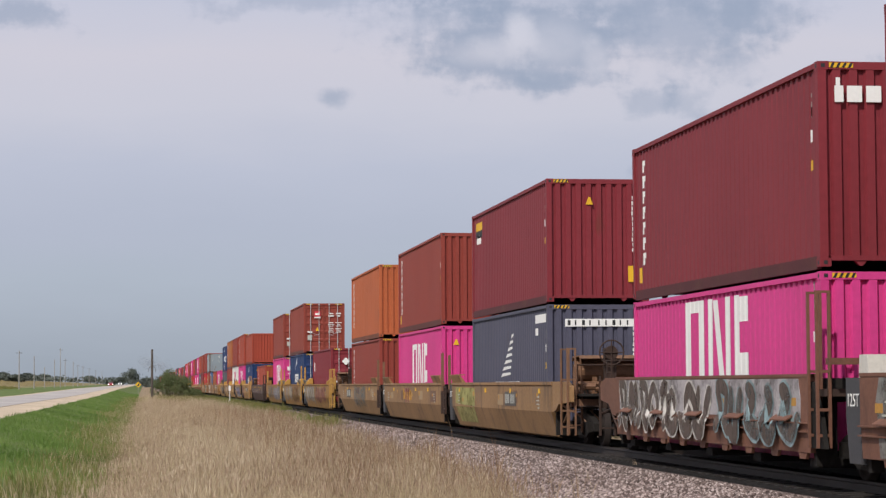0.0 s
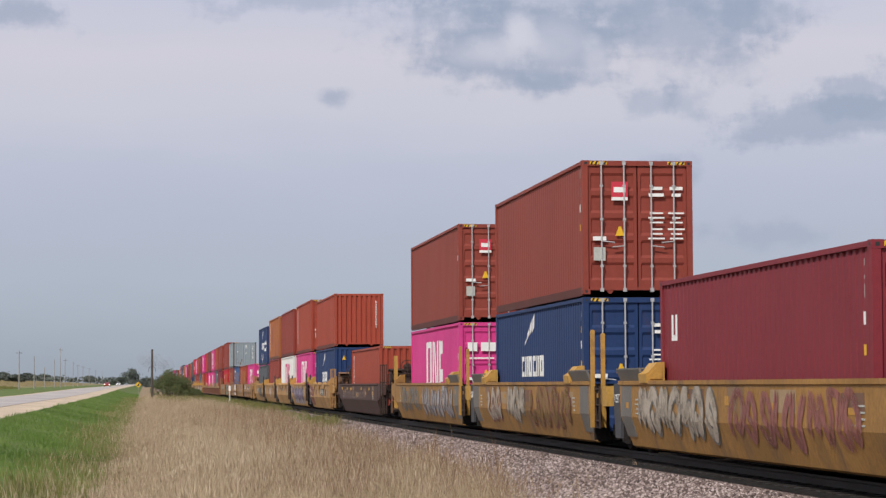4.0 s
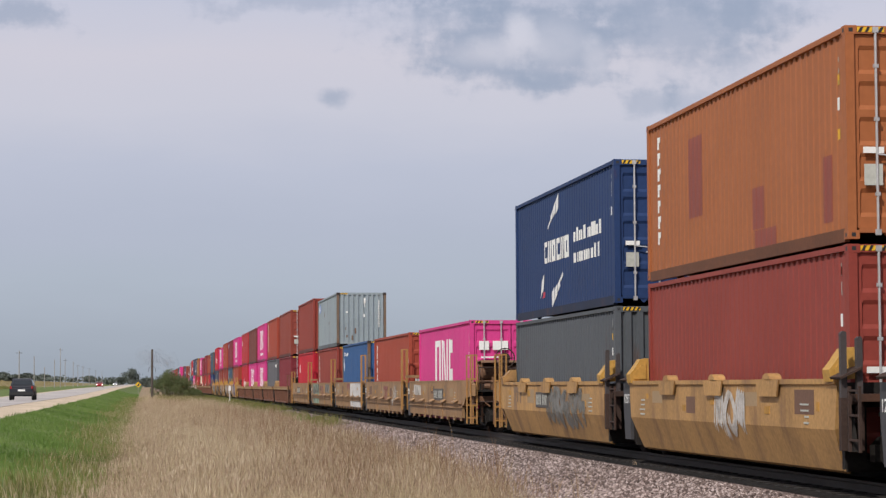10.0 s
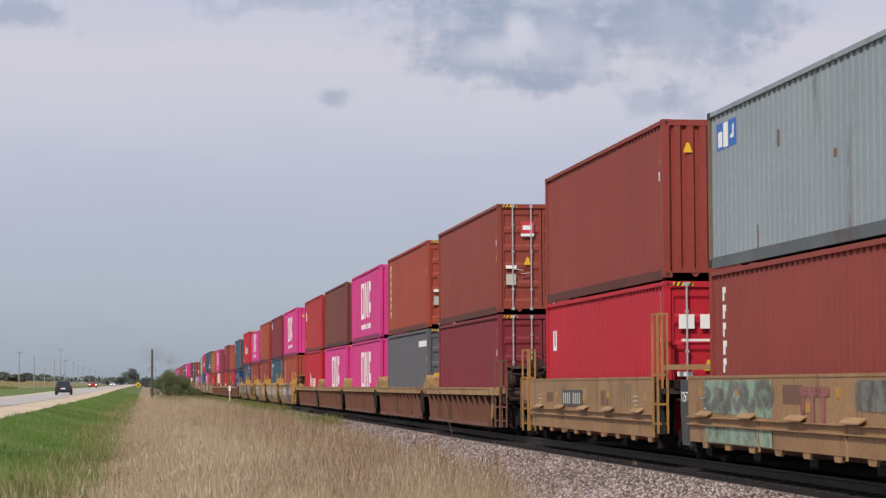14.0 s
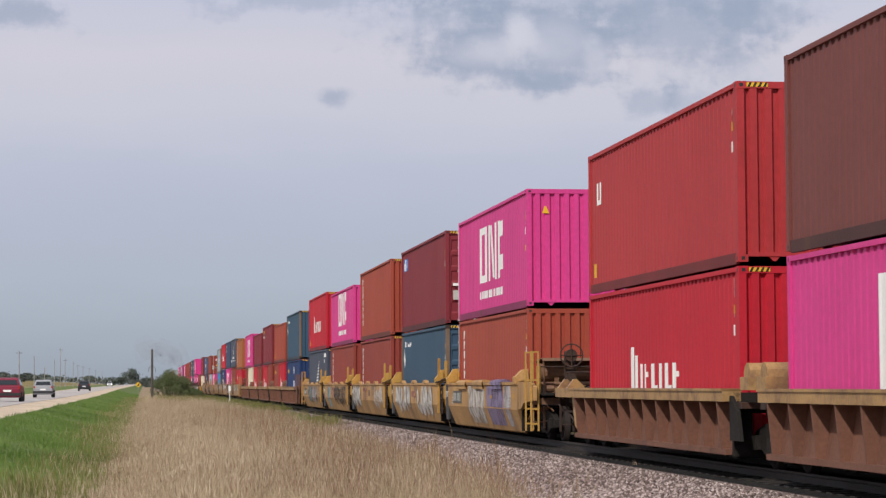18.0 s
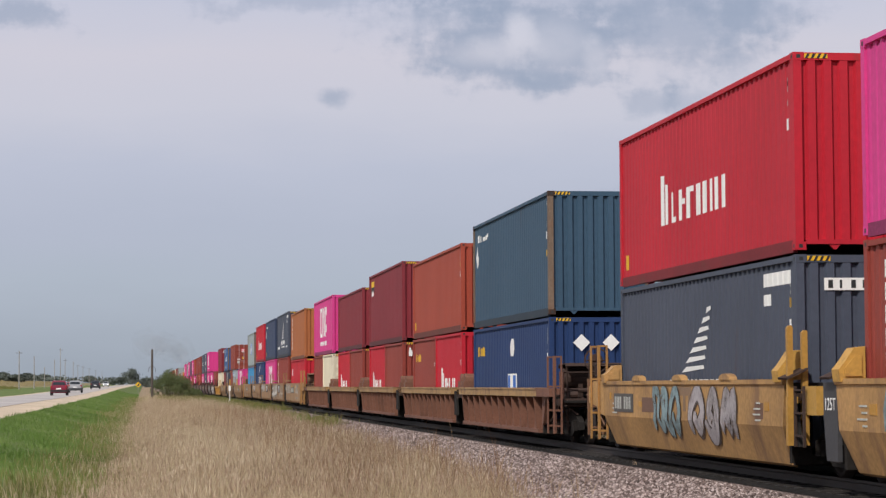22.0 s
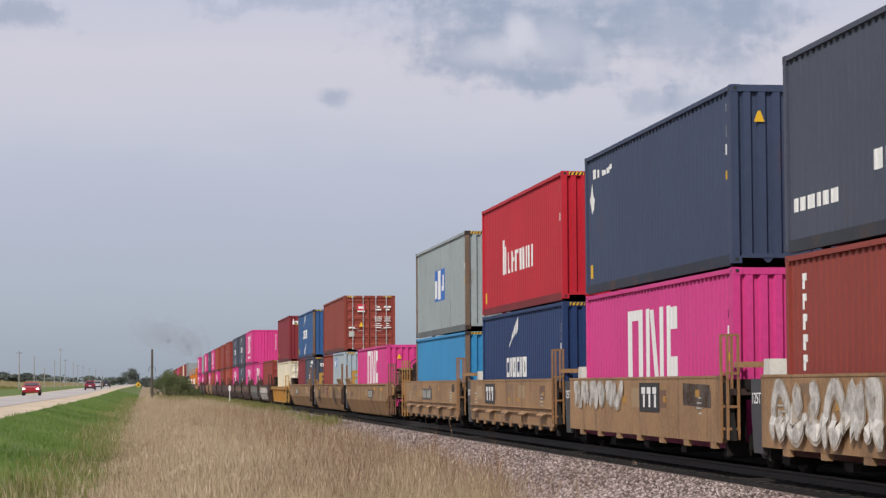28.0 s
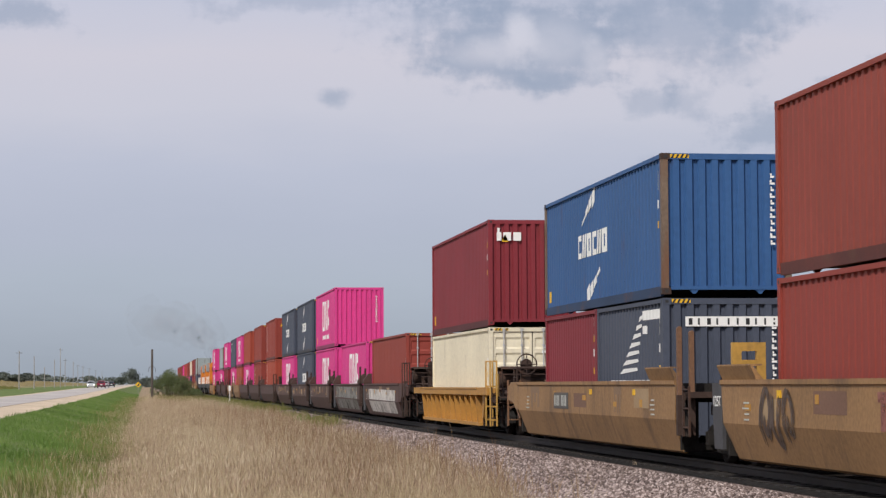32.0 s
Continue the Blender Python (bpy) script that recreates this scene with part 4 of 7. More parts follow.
def post_foot(bm, s, z0, edge):
    """Their lower part with rungs."""
    xs = sorted((s * 1.26, s * 1.36, s * 1.475, s * 1.575))
    zs = [z0, z0 + 0.12, z0 + 0.16, z0 + 0.36, z0 + 0.40, z0 + 0.60, edge - 0.25]
    across(bm, 0, lambda b: lattice_into(b, -0.05, 0.05, xs, zs, lambda i, j: i != 1 or j % 2 == 1))


def guide_hoop(bm, s, z0, z1, edge):
    """Tubular hoop across the gap between car side and container, with a ladder below it."""
    xs = sorted((s * 1.355, s * 1.392, s * 1.528, s * 1.565))
    zs = [z0, z0 + 0.15, z0 + 0.19, z0 + 0.50, z0 + 0.54, edge + 0.02, edge + 0.06, z1 - 0.035, z1]
    across(bm, 0, lambda b: lattice_into(b, -0.025, 0.025, xs, zs, lambda i, j: i != 1 or j % 2 == 1))


def words(parent, text, x, y, z, size):
    """Lettering on the side that faces the road, read from there."""
    cu = bpy.data.curves.new("lettering", "FONT")
    cu.body, cu.size, cu.align_x, cu.extrude = text, size, "CENTER", 0.002
    cu.materials.append(M_WHITE)
    ob = new("lettering", cu)
    ob.parent = parent
    ob.matrix_basis = pose(x, y, z, 90, 0, -90)
    return ob


def horn(bm, s, w, k=1.0):
    """Cast lug: low outside, high and flat towards the container."""
    prism_into(bm, [(s * 1.58, -0.04), (s * 1.60, 0.12), (s * 1.53, 0.20 * k), (s * 1.39, 0.40 * k), (s * 1.24, 0.42 * k), (s * 1.235, 0.0)], "y", -w, w)
    prism_into(bm, [(s * 1.52, 0.03), (s * 1.53, 0.13 * k), (s * 1.38, 0.30 * k), (s * 1.29, 0.31 * k), (s * 1.29, 0.03)], "y", -w - 0.02, -w)


def end_platform(car, y, d, P, post_mat, top, kind, paint_name, yellow_sill):
    """Platform over the end truck: deck, guide hoops, air tank, brake wheel, coupler. d is -1 at the near end."""
    def span(a, b):
        return sorted((y + d * a, y + d * b))
    gear = M_BROWN if paint_name in ("yellow", "buff", "tan", "drab") else M_CAST
    cap = CAR_PAINT["sill"] if kind == "ribbed" and yellow_sill else P
    bm = bmesh.new()
    box_into(bm, -1.30, 1.30, *span(0.0, 2.3), top - 0.32, top - 0.27)
    box_into(bm, -0.35, 0.35, *span(0.0, 2.3), 0.62, top - 0.32)
    for q in (0.3, 1.0, 1.6):
        box_into(bm, -1.2, 1.2, *span(q, q + 0.12), 0.8, top - 0.32)
    plat = part("end_platform", bm, M_DARK, car, "grimy end platform over the bogie")
    for s in (-1, 1):
        bm = bmesh.new()
        if kind == "ribbed":
            box_into(bm, *sorted((s * 1.60, s * 1.30)), *span(0.0, 1.7), top - 0.19, top)
            prism_into(bm, [(y, top - 0.19), (y + d * 0.5, top - 0.19), (y + d * 0.15, 0.45), (y, 0.40)], "x", *sorted((s * 1.46, s * 1.38)))
        else:
            far = 2.1 if d < 0 else 1.5
            prism_into(bm, [(y, top), (y + d * (far - 0.5), top), (y + d * far, top - 0.12), (y + d * far, top - 0.44), (y + d * 0.75, top - 0.50), (y + d * 0.4, 0.76), (y, 0.72)], "x", *sorted((s * 1.515, s * 1.42)))
        part("side_plate", bm, cap, plat)
        bm = bmesh.new()
        box_into(bm, *sorted((s * 1.45, s * 0.75)), *span(1.75, 1.92), 0.86, 1.02)
        part("end_sill", bm, gear, plat)
        bm = bmesh.new()
        across(bm, y + d * 1.72, lambda b: ladder_into(b, 0, s * 1.33, 0.30, top + 0.05, 0.30))
        part("ladder", bm, gear, plat, "steel ladder with rungs")
        if d < 0 or paint_name in ("buff", "tan"):
            # two hoops of tube, each with rungs below
            for q in (1.25, 2.0) if d < 0 else (0.35, 1.10):
                part("guide_hoop", shared(("end_hoop", s, top), post_mat, lambda bm: guide_hoop(bm, s, 0.24, top + 0.72, top)), post_mat, plat, "tubular guide hoop with rungs", pose(0, y + d * q, 0))
        elif paint_name == "yellow":
            for q in (0.22, 0.80):
                part("end_post", shared(("end_post", s, top), post_mat, lambda bm: prism_into(bm, [(s * 1.50, 0.5), (s * 1.43, 0.5), (s * 1.43, top + 0.98), (s * 1.44, top + 1.0), (s * 1.48, top + 1.0), (s * 1.50, top + 0.98)], "y", -0.04, 0.04)), post_mat, plat, "worn upright guide post", pose(0, y + d * q, 0))
        if kind == "ribbed" and d > 0 and yellow_sill:
            for q in (0.5, 1.55):
                part("pedestal", shared(("pedestal", s, top), cap, lambda bm: prism_into(bm, [(s * 1.58, top), (s * 1.42, top + 0.20), (s * 1.36, top + 0.20), (s * 1.20, top + 0.05), (s * 1.19, top)], "y", -0.09, 0.09)), cap, plat, "worn cast pedestal", pose(0, y + d * q, 0))
        elif paint_name in ("yellow", "buff"):
            part("lug", shared(("end_lug", s, top, P.name), P, lambda bm: horn(bm, s, 0.15, 0.75)), P, plat, "cast container guide", pose(0, y - d * 0.30, top))
        bm = bmesh.new()
        cuts = sorted([y + d * q for q in (1.42, 1.45, 1.84, 1.87)])
        lattice_into(bm, s * 1.30 - 0.016, s * 1.30 + 0.016, cuts, [top - 0.28, top + 0.10, top + 0.13, top + 0.34, top + 0.37], lambda i, j: i % 2 == 0 or j % 2 == 1)
        part("handrail", bm, post_mat if d < 0 else M_CAST, plat, "tube handrail")
    bm = bmesh.new()
    rod_into(bm, (-1.30, y + d * 1.85, top + 0.355), (1.30, y + d * 1.85, top + 0.355), 0.016, 6)
    part("cross_rail", bm, M_CAST, plat)
    if d < 0:
        bm = bmesh.new()
        rod_into(bm, (-1.12, y + d * 0.80, top + 0.22), (0.75, y + d * 0.80, top + 0.22), 0.23, 14)
        for x in (-0.75, 0.4):
            box_into(bm, x - 0.05, x + 0.05, *span(0.55, 1.05), top - 0.27, top + 0.1)
        part("air_tank", bm, gear, plat, "grimy brown air reservoir")
        bm = bmesh.new()
        prism_into(bm, [(y + d * 0.42, top + 0.46), (y + d * 0.50, top + 0.55), (y + d * 1.32, top + 0.57), (y + d * 1.36, top + 0.50), (y + d * 1.33, top + 0.50), (y + d * 1.30, top + 0.545), (y + d * 0.52, top + 0.525), (y + d * 0.45, top + 0.45)], "x", -1.15, 0.6)
        for x in (-1.10, 0.5):
            for q in (0.56, 1.22):
                rod_into(bm, (x, y + d * q, top - 0.27), (x, y + d * q, top + 0.53), 0.022, 5)
        part("tank_cover", bm, gear, plat, "bent cover plate over the reservoir")
    bm = bmesh.new()
    rod_into(bm, (-1.2, y + d * 1.3, top - 0.05), (1.2, y + d * 1.3, top - 0.05), 0.05, 8)
    rod_into(bm, (-1.38, y + d * 0.3, top - 0.5), (-1.38, y + d * 1.9, 0.75), 0.03, 6)
    rod_into(bm, (-1.36, y + d * 1.7, top - 0.4), (-1.36, y + d * 0.6, 0.5), 0.025, 6)
    rnd = random.Random(int(y * 10))
    for k in range(12):
        # hoses and pipes that hang and cross under the deck
        p = Vector((rnd.uniform(-1.4, -0.5), y + d * rnd.uniform(0.2, 1.9), rnd.uniform(0.6, top + 0.05)))
        q = p + Vector((rnd.uniform(-0.1, 0.4), d * rnd.uniform(0.1, 0.7), rnd.uniform(-0.45, 0.1)))
        m = (p + q) / 2 + Vector((0, 0, rnd.uniform(-0.25, 0.1)))
        rod_into(bm, p, m, 0.02, 5); rod_into(bm, m, q, 0.02, 5)
    for k in range(7):
        p = Vector((rnd.uniform(-1.4, -0.5), y + d * rnd.uniform(0.3, 1.7), rnd.uniform(0.7, top - 0.1)))
        rod_into(bm, p, p + Vector((rnd.uniform(0.1, 0.3), 0, 0)), rnd.uniform(0.05, 0.11), 8)
    part("brake_gear", bm, gear, plat, "rusty brake valves and pipes")
    if d < 0:
        bm = bmesh.new()
        yy = y + d * 1.78
        c = Vector((-0.55, yy + d * 0.12, top + 0.62))
        box_into(bm, -0.68, -0.42, *sorted((yy, yy - d * 0.16)), top - 0.3, top + 0.72)
        rod_into(bm, (c.x, yy, c.z), (c.x, yy + d * 0.10, c.z), 0.15, 14)
        ring = [c + Vector((math.cos(a) * 0.27, 0, math.sin(a) * 0.27)) for a in np.linspace(0, 2 * math.pi, 17)]
        for p, q in zip(ring, ring[1:]):
            rod_into(bm, p, q, 0.018, 5)
        for k in range(0, 16, 4):
            rod_into(bm, c, ring[k], 0.014, 5)
        part("brake_wheel", bm, M_CAST, plat, "spoked hand brake wheel")
    bm = bmesh.new()
    box_into(bm, -0.14, 0.14, *span(1.6, 2.75), 0.72, 0.98)
    box_into(bm, -0.24, 0.20, *span(2.55, 2.95), 0.66, 1.02)
    rod_into(bm, (-0.3, y + d * 2.0, 0.85), (-0.25, y + d * 2.9, 0.42), 0.035, 6)
    rod_into(bm, (-1.3, y + d * 2.02, 0.86), (-0.1, y + d * 2.3, 0.86), 0.02, 5)
    part("coupler", bm, M_CAST, plat, "cast coupler with air hose")
    return plat


def well_car(kind, paint_name, units, label, deco, posts, y_ref, plain=()):
    """An articulated well car. units: (near, far) body ends relative to y_ref. deco: per unit, a list of marks."""
    P = CAR_PAINT[paint_name]
    top = {"smooth": 1.40, "stepped": 1.46, "ribbed": 1.25}[kind]
    tall = {"stepped": 0.66 if posts == "ochre" else 1.14, "ribbed": 0.35}.get(kind, {"yellow": 1.05 if paint_name == "yellow" else 0.76, "dark": 0.62}.get(posts, 0.92 if paint_name == "drab" else 0.72))
    car = thing("well_car", label, "well car", "well cars of the train")
    post_mat = {"yellow": M_OCHRE if kind == "stepped" else mat("post_yellow", (0.42, 0.225, 0.045), 0.55, vary=0.2, stain=RUST, stain_amount=0.25), "dark": mat("post_dark", (0.055, 0.045, 0.045), 0.6, vary=0.2), "tan": P, "rust": CAR_PAINT["rust"] if kind != "smooth" else M_BROWN if paint_name == "drab" else M_CAST, "ochre": mat("post_rust_ochre", (0.26, 0.135, 0.058), 0.62, vary=0.25, stain=(0.12, 0.055, 0.03), stain_amount=0.3, stain_scale=3)}[posts]
    sides = {"smooth": side_smooth, "stepped": side_stepped, "ribbed": side_ribbed}[kind]
    n = len(units)
    for i, (a, b) in enumerate(units):
        L = round(b - a, 2)
        at = pose(0, a, 0)
        floor = part("well_floor", shared(("well_floor", L), M_DARK, lambda bm: well_floor(bm, 0, L)), M_DARK, car, "open cross bearers of the well", at)
        near = None
        for s in (-1, 1):
            form = side_flat if i in plain else sides
            w = part("side_wall", shared(("side_wall", kind, L, s, i in plain), P, lambda bm: form(bm, s, 0, L, top)), P, car, "", at)
            near = near or w
            if kind == "ribbed":
                cap_mat = CAR_PAINT["sill"] if paint_name != "amber" else P
                part("top_sill", shared(("top_sill", L, s), cap_mat, lambda bm: (box_into(bm, *sorted((s * 1.60, s * 1.30)), 0, L, top - 0.19, top), box_into(bm, *sorted((s * 1.62, s * 1.28)), 0, L, top - 0.03, top + 0.012))), cap_mat, w, "worn yellow top sill")
                for y in np.linspace(0.45, L - 0.45, 12):
                    part("rib", shared(("rib", s), P, lambda bm: rib_into(bm, s, 0, top)), P, w, "", pose(0, y, 0))
            elif kind == "stepped" and i not in plain:
                for y in np.linspace(1.2, L - 1.2, 5):
                    part("step", shared(("step", s), P, lambda bm: prism_into(bm, [(s * 1.52, 0.90), (s * 1.63, 0.83), (s * 1.63, 0.81), (s * 1.52, 0.87)], "y", -0.42, 0.42)), P, w, "", pose(0, y, -0.2 if posts == "ochre" else 0))
                for y in (L * 0.33, L * 0.66):
                    part("seam", shared(("seam", s), P, lambda bm: box_into(bm, *sorted((s * 1.528, s * 1.50)), -0.02, 0.02, 0.32, top - 0.08)), P, w, "", pose(0, y, 0))
            elif kind == "smooth":
                if posts != "rust" and paint_name != "yellow":
                    for y in np.linspace(L * 0.25, L * 0.75, 3):
                        if posts == "dark":
                            part("guide_flap", shared(("flap", s), P, lambda bm: (prism_into(bm, [(-0.62, 1.385), (0.60, 1.385), (0.46, 1.15), (-0.50, 1.15)], "x", *sorted((s * 1.578, s * 1.553))), prism_into(bm, [(0.20 * math.cos(q), 1.398 + 0.09 * math.sin(q)) for q in np.linspace(0, math.pi, 9)], "x", *sorted((s * 1.585, s * 1.40))))), P, w, "hanging flap with a knob", pose(0, y, 0))
                        elif posts == "yellow" and i:
                            part("guide_flap", shared(("knob", s), P, lambda bm: prism_into(bm, [(0.34 * math.cos(q), 1.398 + 0.10 * math.sin(q)) for q in np.linspace(0, math.pi, 9)], "x", *sorted((s * 1.57, s * 1.44)))), P, w, "", pose(0, y, 0))
                        else:
                            # lid bent over the edge, wider than long
                            flap = GRAFFITI["purple"] if posts == "yellow" and y < L * 0.4 else P
                            part("guide_flap", shared(("lid", s), flap, lambda bm: (prism_into(bm, [(s * 1.30, 1.402), (s * 1.34, 1.45), (s * 1.44, 1.475), (s * 1.555, 1.455), (s * 1.60, 1.405), (s * 1.605, 1.33), (s * 1.59, 1.33), (s * 1.585, 1.402)], "y", -0.88, 0.88), box_into(bm, *sorted((s * 1.575, s * 1.553)), -0.80, 0.80, 1.22, 1.34))), flap, w, "hinged lid bent over the edge", pose(0, y, 0))
        # structure at the two ends of the well: bulkheads
        for y, d in ((a, -1), (b, 1)):
            part("bulkhead", shared(("bulkhead", kind, d), M_DARK, lambda bm: across(bm, -d * 0.06, lambda b: lattice_into(b, -0.06, 0.06, [-1.42, -1.12, 1.12, 1.42], [0.2, 0.32, top - 0.38, top - 0.05], lambda i, j: i != 1 or j != 1))), P, car, "open end frame of the well", pose(0, y, 0))
        for s in (-1, 1):
            for y, d in ((a, 1), (b, -1)):
                if (i == 0 and d == 1) or (i == n - 1 and d == -1):
                    continue
                if kind == "stepped":
                    if d == 1:
                        for q in (0.10, 0.50):
                            part("guide_hoop", shared(("guide_hoop", s, tall), post_mat, lambda bm: guide_hoop(bm, s, 0.46, top + tall, top)), post_mat, car, "tubular guide hoop over a ladder", pose(0, y - q, 0))
                        part("cross_beam", shared(("cross_beam", s), P, lambda bm: box_into(bm, *sorted((s * 1.48, 0.0)), -0.08, 0.08, top + 0.13, top + 0.22)), P, car, "", pose(0, y - 0.75, 0))
                elif d == 1 and kind == "smooth":
                    foot_mat = post_mat if posts == "yellow" else M_CAST
                    part("guide_post", shared(("guide_post", s, tall), post_mat, lambda bm: post_pair(bm, s, top + tall, top)), post_mat, car, "pair of upright guide posts", pose(0, y - 0.30, 0))
                    part("post_foot", shared(("post_foot", s), foot_mat, lambda bm: post_foot(bm, s, 0.46, top)), foot_mat, car, "foot of the posts with rungs", pose(0, y - 0.30, 0))
                    if posts == "yellow":
                        part("gap_box", shared(("gap_box", s), M_LUG, lambda bm: prism_into(bm, [(-0.30, top - 0.10), (0.30, top - 0.10), (0.30, top - 0.42), (0.18, top - 0.50), (-0.30, top - 0.50)], "x", *sorted((s * 1.46, s * 1.05)))), M_LUG, car, "worn yellow box between two units", pose(0, y - 1.05, 0))
                    part("step_rung", shared(("step_rung", s), M_CAST, lambda bm: ladder_into(bm, s * 1.51, 0, 0.45, top - 0.1, 0.42)), M_CAST, car, "", pose(0, y - 0.72, 0))
                if kind == "smooth":
                    lug = M_LUG if posts != "rust" else P
                    if paint_name in ("yellow", "drab"):
                        if paint_name == "yellow":
                            part("guide_horn", shared(("horn", s, 0.3), lug, lambda bm: horn(bm, s, 0.3, 0.8)), lug, car, "yellow cast lug", pose(0, y + d * 2.30, top))
                            part("grey_zone", shared(("grey_zone", s), M_ZONE, lambda bm: (box_into(bm, *sorted((s * 1.526, s * 1.51)), -0.45, 0.45, 0.73, top - 0.10), prism_into(bm, [(s * 1.527, 0.729), (s * 1.51, 0.729), (s * 1.40, 0.35), (s * 1.405, 0.345)], "y", -0.42, 0.42))), M_ZONE, car, "grey painted end zone", pose(0, y + d * 0.62, 0))
                        sm = M_ZONE if paint_name == "yellow" else P
                        part("shelf_plate", shared(("leaning_shelf", s), sm, lambda bm: prism_into(bm, [(s * 1.40, top), (s * 1.51, top), (s * 1.60, top + 0.21), (s * 1.60, top + 0.235), (s * 1.42, top + 0.235), (s * 1.42, top + 0.21), (s * 1.56, top + 0.205)], "y", -1.0, 1.0)), sm, car, "shelf plate leaning outwards", pose(0, y + d * 1.05, 0))
                    else:
                        part("guide_horn", shared(("horn", s, 0.16), lug, lambda bm: horn(bm, s, 0.16)), lug, car, "cast container guide", pose(0, y + d * 0.22, top))
                        part("shelf_plate", shared(("shelf_plate", s, d), M_CAST, lambda bm: prism_into(bm, [(s * 1.62, top + 0.02), (s * 1.30, top + 0.16), (s * 1.30, top + 0.13), (s * 1.60, top - 0.01)], "y", *sorted((-d * 0.45, d * 0.0)))), M_CAST, car, "", pose(0, y, 0))
                elif kind == "ribbed":
                    part("guide_horn", shared(("low_horn", s, d), CAR_PAINT["sill"] if y_ref < 100 else CAR_PAINT["rust"], lambda bm: (rod_into(bm, (s * 1.40, -0.2, 0.22), (s * 1.0, -0.2, 0.22), 0.2, 10), box_into(bm, *sorted((s * 1.45, s * 1.1)), -0.45, 0.05, 0.0, 0.2))), M_CAST, car, "worn yellow cast guide", pose(0, y - d * 0.55, top - 0.01))
                if paint_name == "drab" and y_ref > 300 and d == -1 and s == -1:
                    part("bracket", shared(("bracket",), M_LUG, lambda bm: across(bm, 0, lambda b: lattice_into(b, -0.05, 0.05, [-1.25, -1.10, -0.85, -0.70], [top - 0.1, top + 0.22, top + 0.32, top + 0.46, top + 0.60], lambda i, j: i != 1 or j in (1, 3)))), M_LUG, car, "yellow frame between two units", pose(0, y + 0.35, 0))
                if kind != "ribbed" and d == -1:
                    part("end_panel", shared(("end_panel", s, kind), mat("end_panel_grey", (0.045, 0.045, 0.05), 0.6, vary=0.25), lambda bm: prism_into(bm, [(0.0, top - 0.05), (0.62, top - 0.05), (0.62, 0.9), (0.5, 0.3), (0.0, 0.3)], "x", *sorted((s * 1.50, s * 1.44)))), M_CAST, car, "dark end panel", pose(0, y + 0.02, 0))
                    if s == -1 and -330 < y_ref < 360:
                        words(car, "125T", -1.504, y + 0.34, top - 0.42, 0.24)
        if kind != "ribbed" and y_ref < 440:
            repaint(near, kind, L, top, int(y_ref) + i * 13)
        for dd in deco[i] if i < len(deco) else []:
            car_mark(near, kind, L, top, dd, i)
        # joints
        if i < n - 1:
            y1 = units[i + 1][0]
            mid = (b + y1) / 2
            truck(car, mid)
            bm = bmesh.new()
            box_into(bm, -0.9, 0.9, b, y1, 0.80, 0.98)
            box_into(bm, -1.42, 1.42, b, b + 0.5, top - 0.30, top - 0.20)
            box_into(bm, -1.42, 1.42, y1 - 0.5, y1, top - 0.30, top - 0.20)
            rod_into(bm, (-0.9, mid, 1.12), (0.9, mid, 1.12), 0.14, 10)
            part("joint", bm, M_CAST, car, "articulated joint over a bogie")
            if kind == "stepped" and posts != "yellow":
                bm = bmesh.new()
                prism_into(bm, [(mid - 0.22, top - 0.10), (mid + 0.22, top - 0.10), (mid + 0.16, top + 0.26), (mid - 0.16, top + 0.26)], "x", -1.10, -0.65)
                part("cover_box", bm, mat("pale_box", (0.62, 0.60, 0.55), 0.6), car, "pale trapezoid cover box")
            for s in (-1, 1):
                bm = bmesh.new()
                prism_into(bm, [(y1 - 0.06, top - 0.1), (y1, top - 0.1), (y1, 0.45), (y1 - 0.62, 0.45), (y1 - 0.45, 0.9)], "x", *sorted((s * 1.49, s * 1.43)))
                part("end_plate", bm, M_DARK, car)
    a, b = units[0][0], units[-1][1]
    near_mat = {"yellow": M_LUG, "drab": M_BROWN, "buff": M_LUG if posts == "yellow" else M_OCHRE, "tan": M_OCHRE, "amber": M_LUG, "purple_brown": M_CAST}.get(paint_name, CAR_PAINT["rust"])
    far_mat = {"yellow": M_LUG, "rust": CAR_PAINT["rust"]}.get(paint_name, M_OCHRE)
    end_platform(car, a, -1, P, near_mat, top, kind, paint_name, y_ref < 100)
    end_platform(car, b, 1, P, far_mat, top, kind, paint_name, y_ref < 100)
    truck(car, a - 1.15)
    truck(car, b + 1.15)
    MOVING.append((car, y_ref, 0.0))
    return car


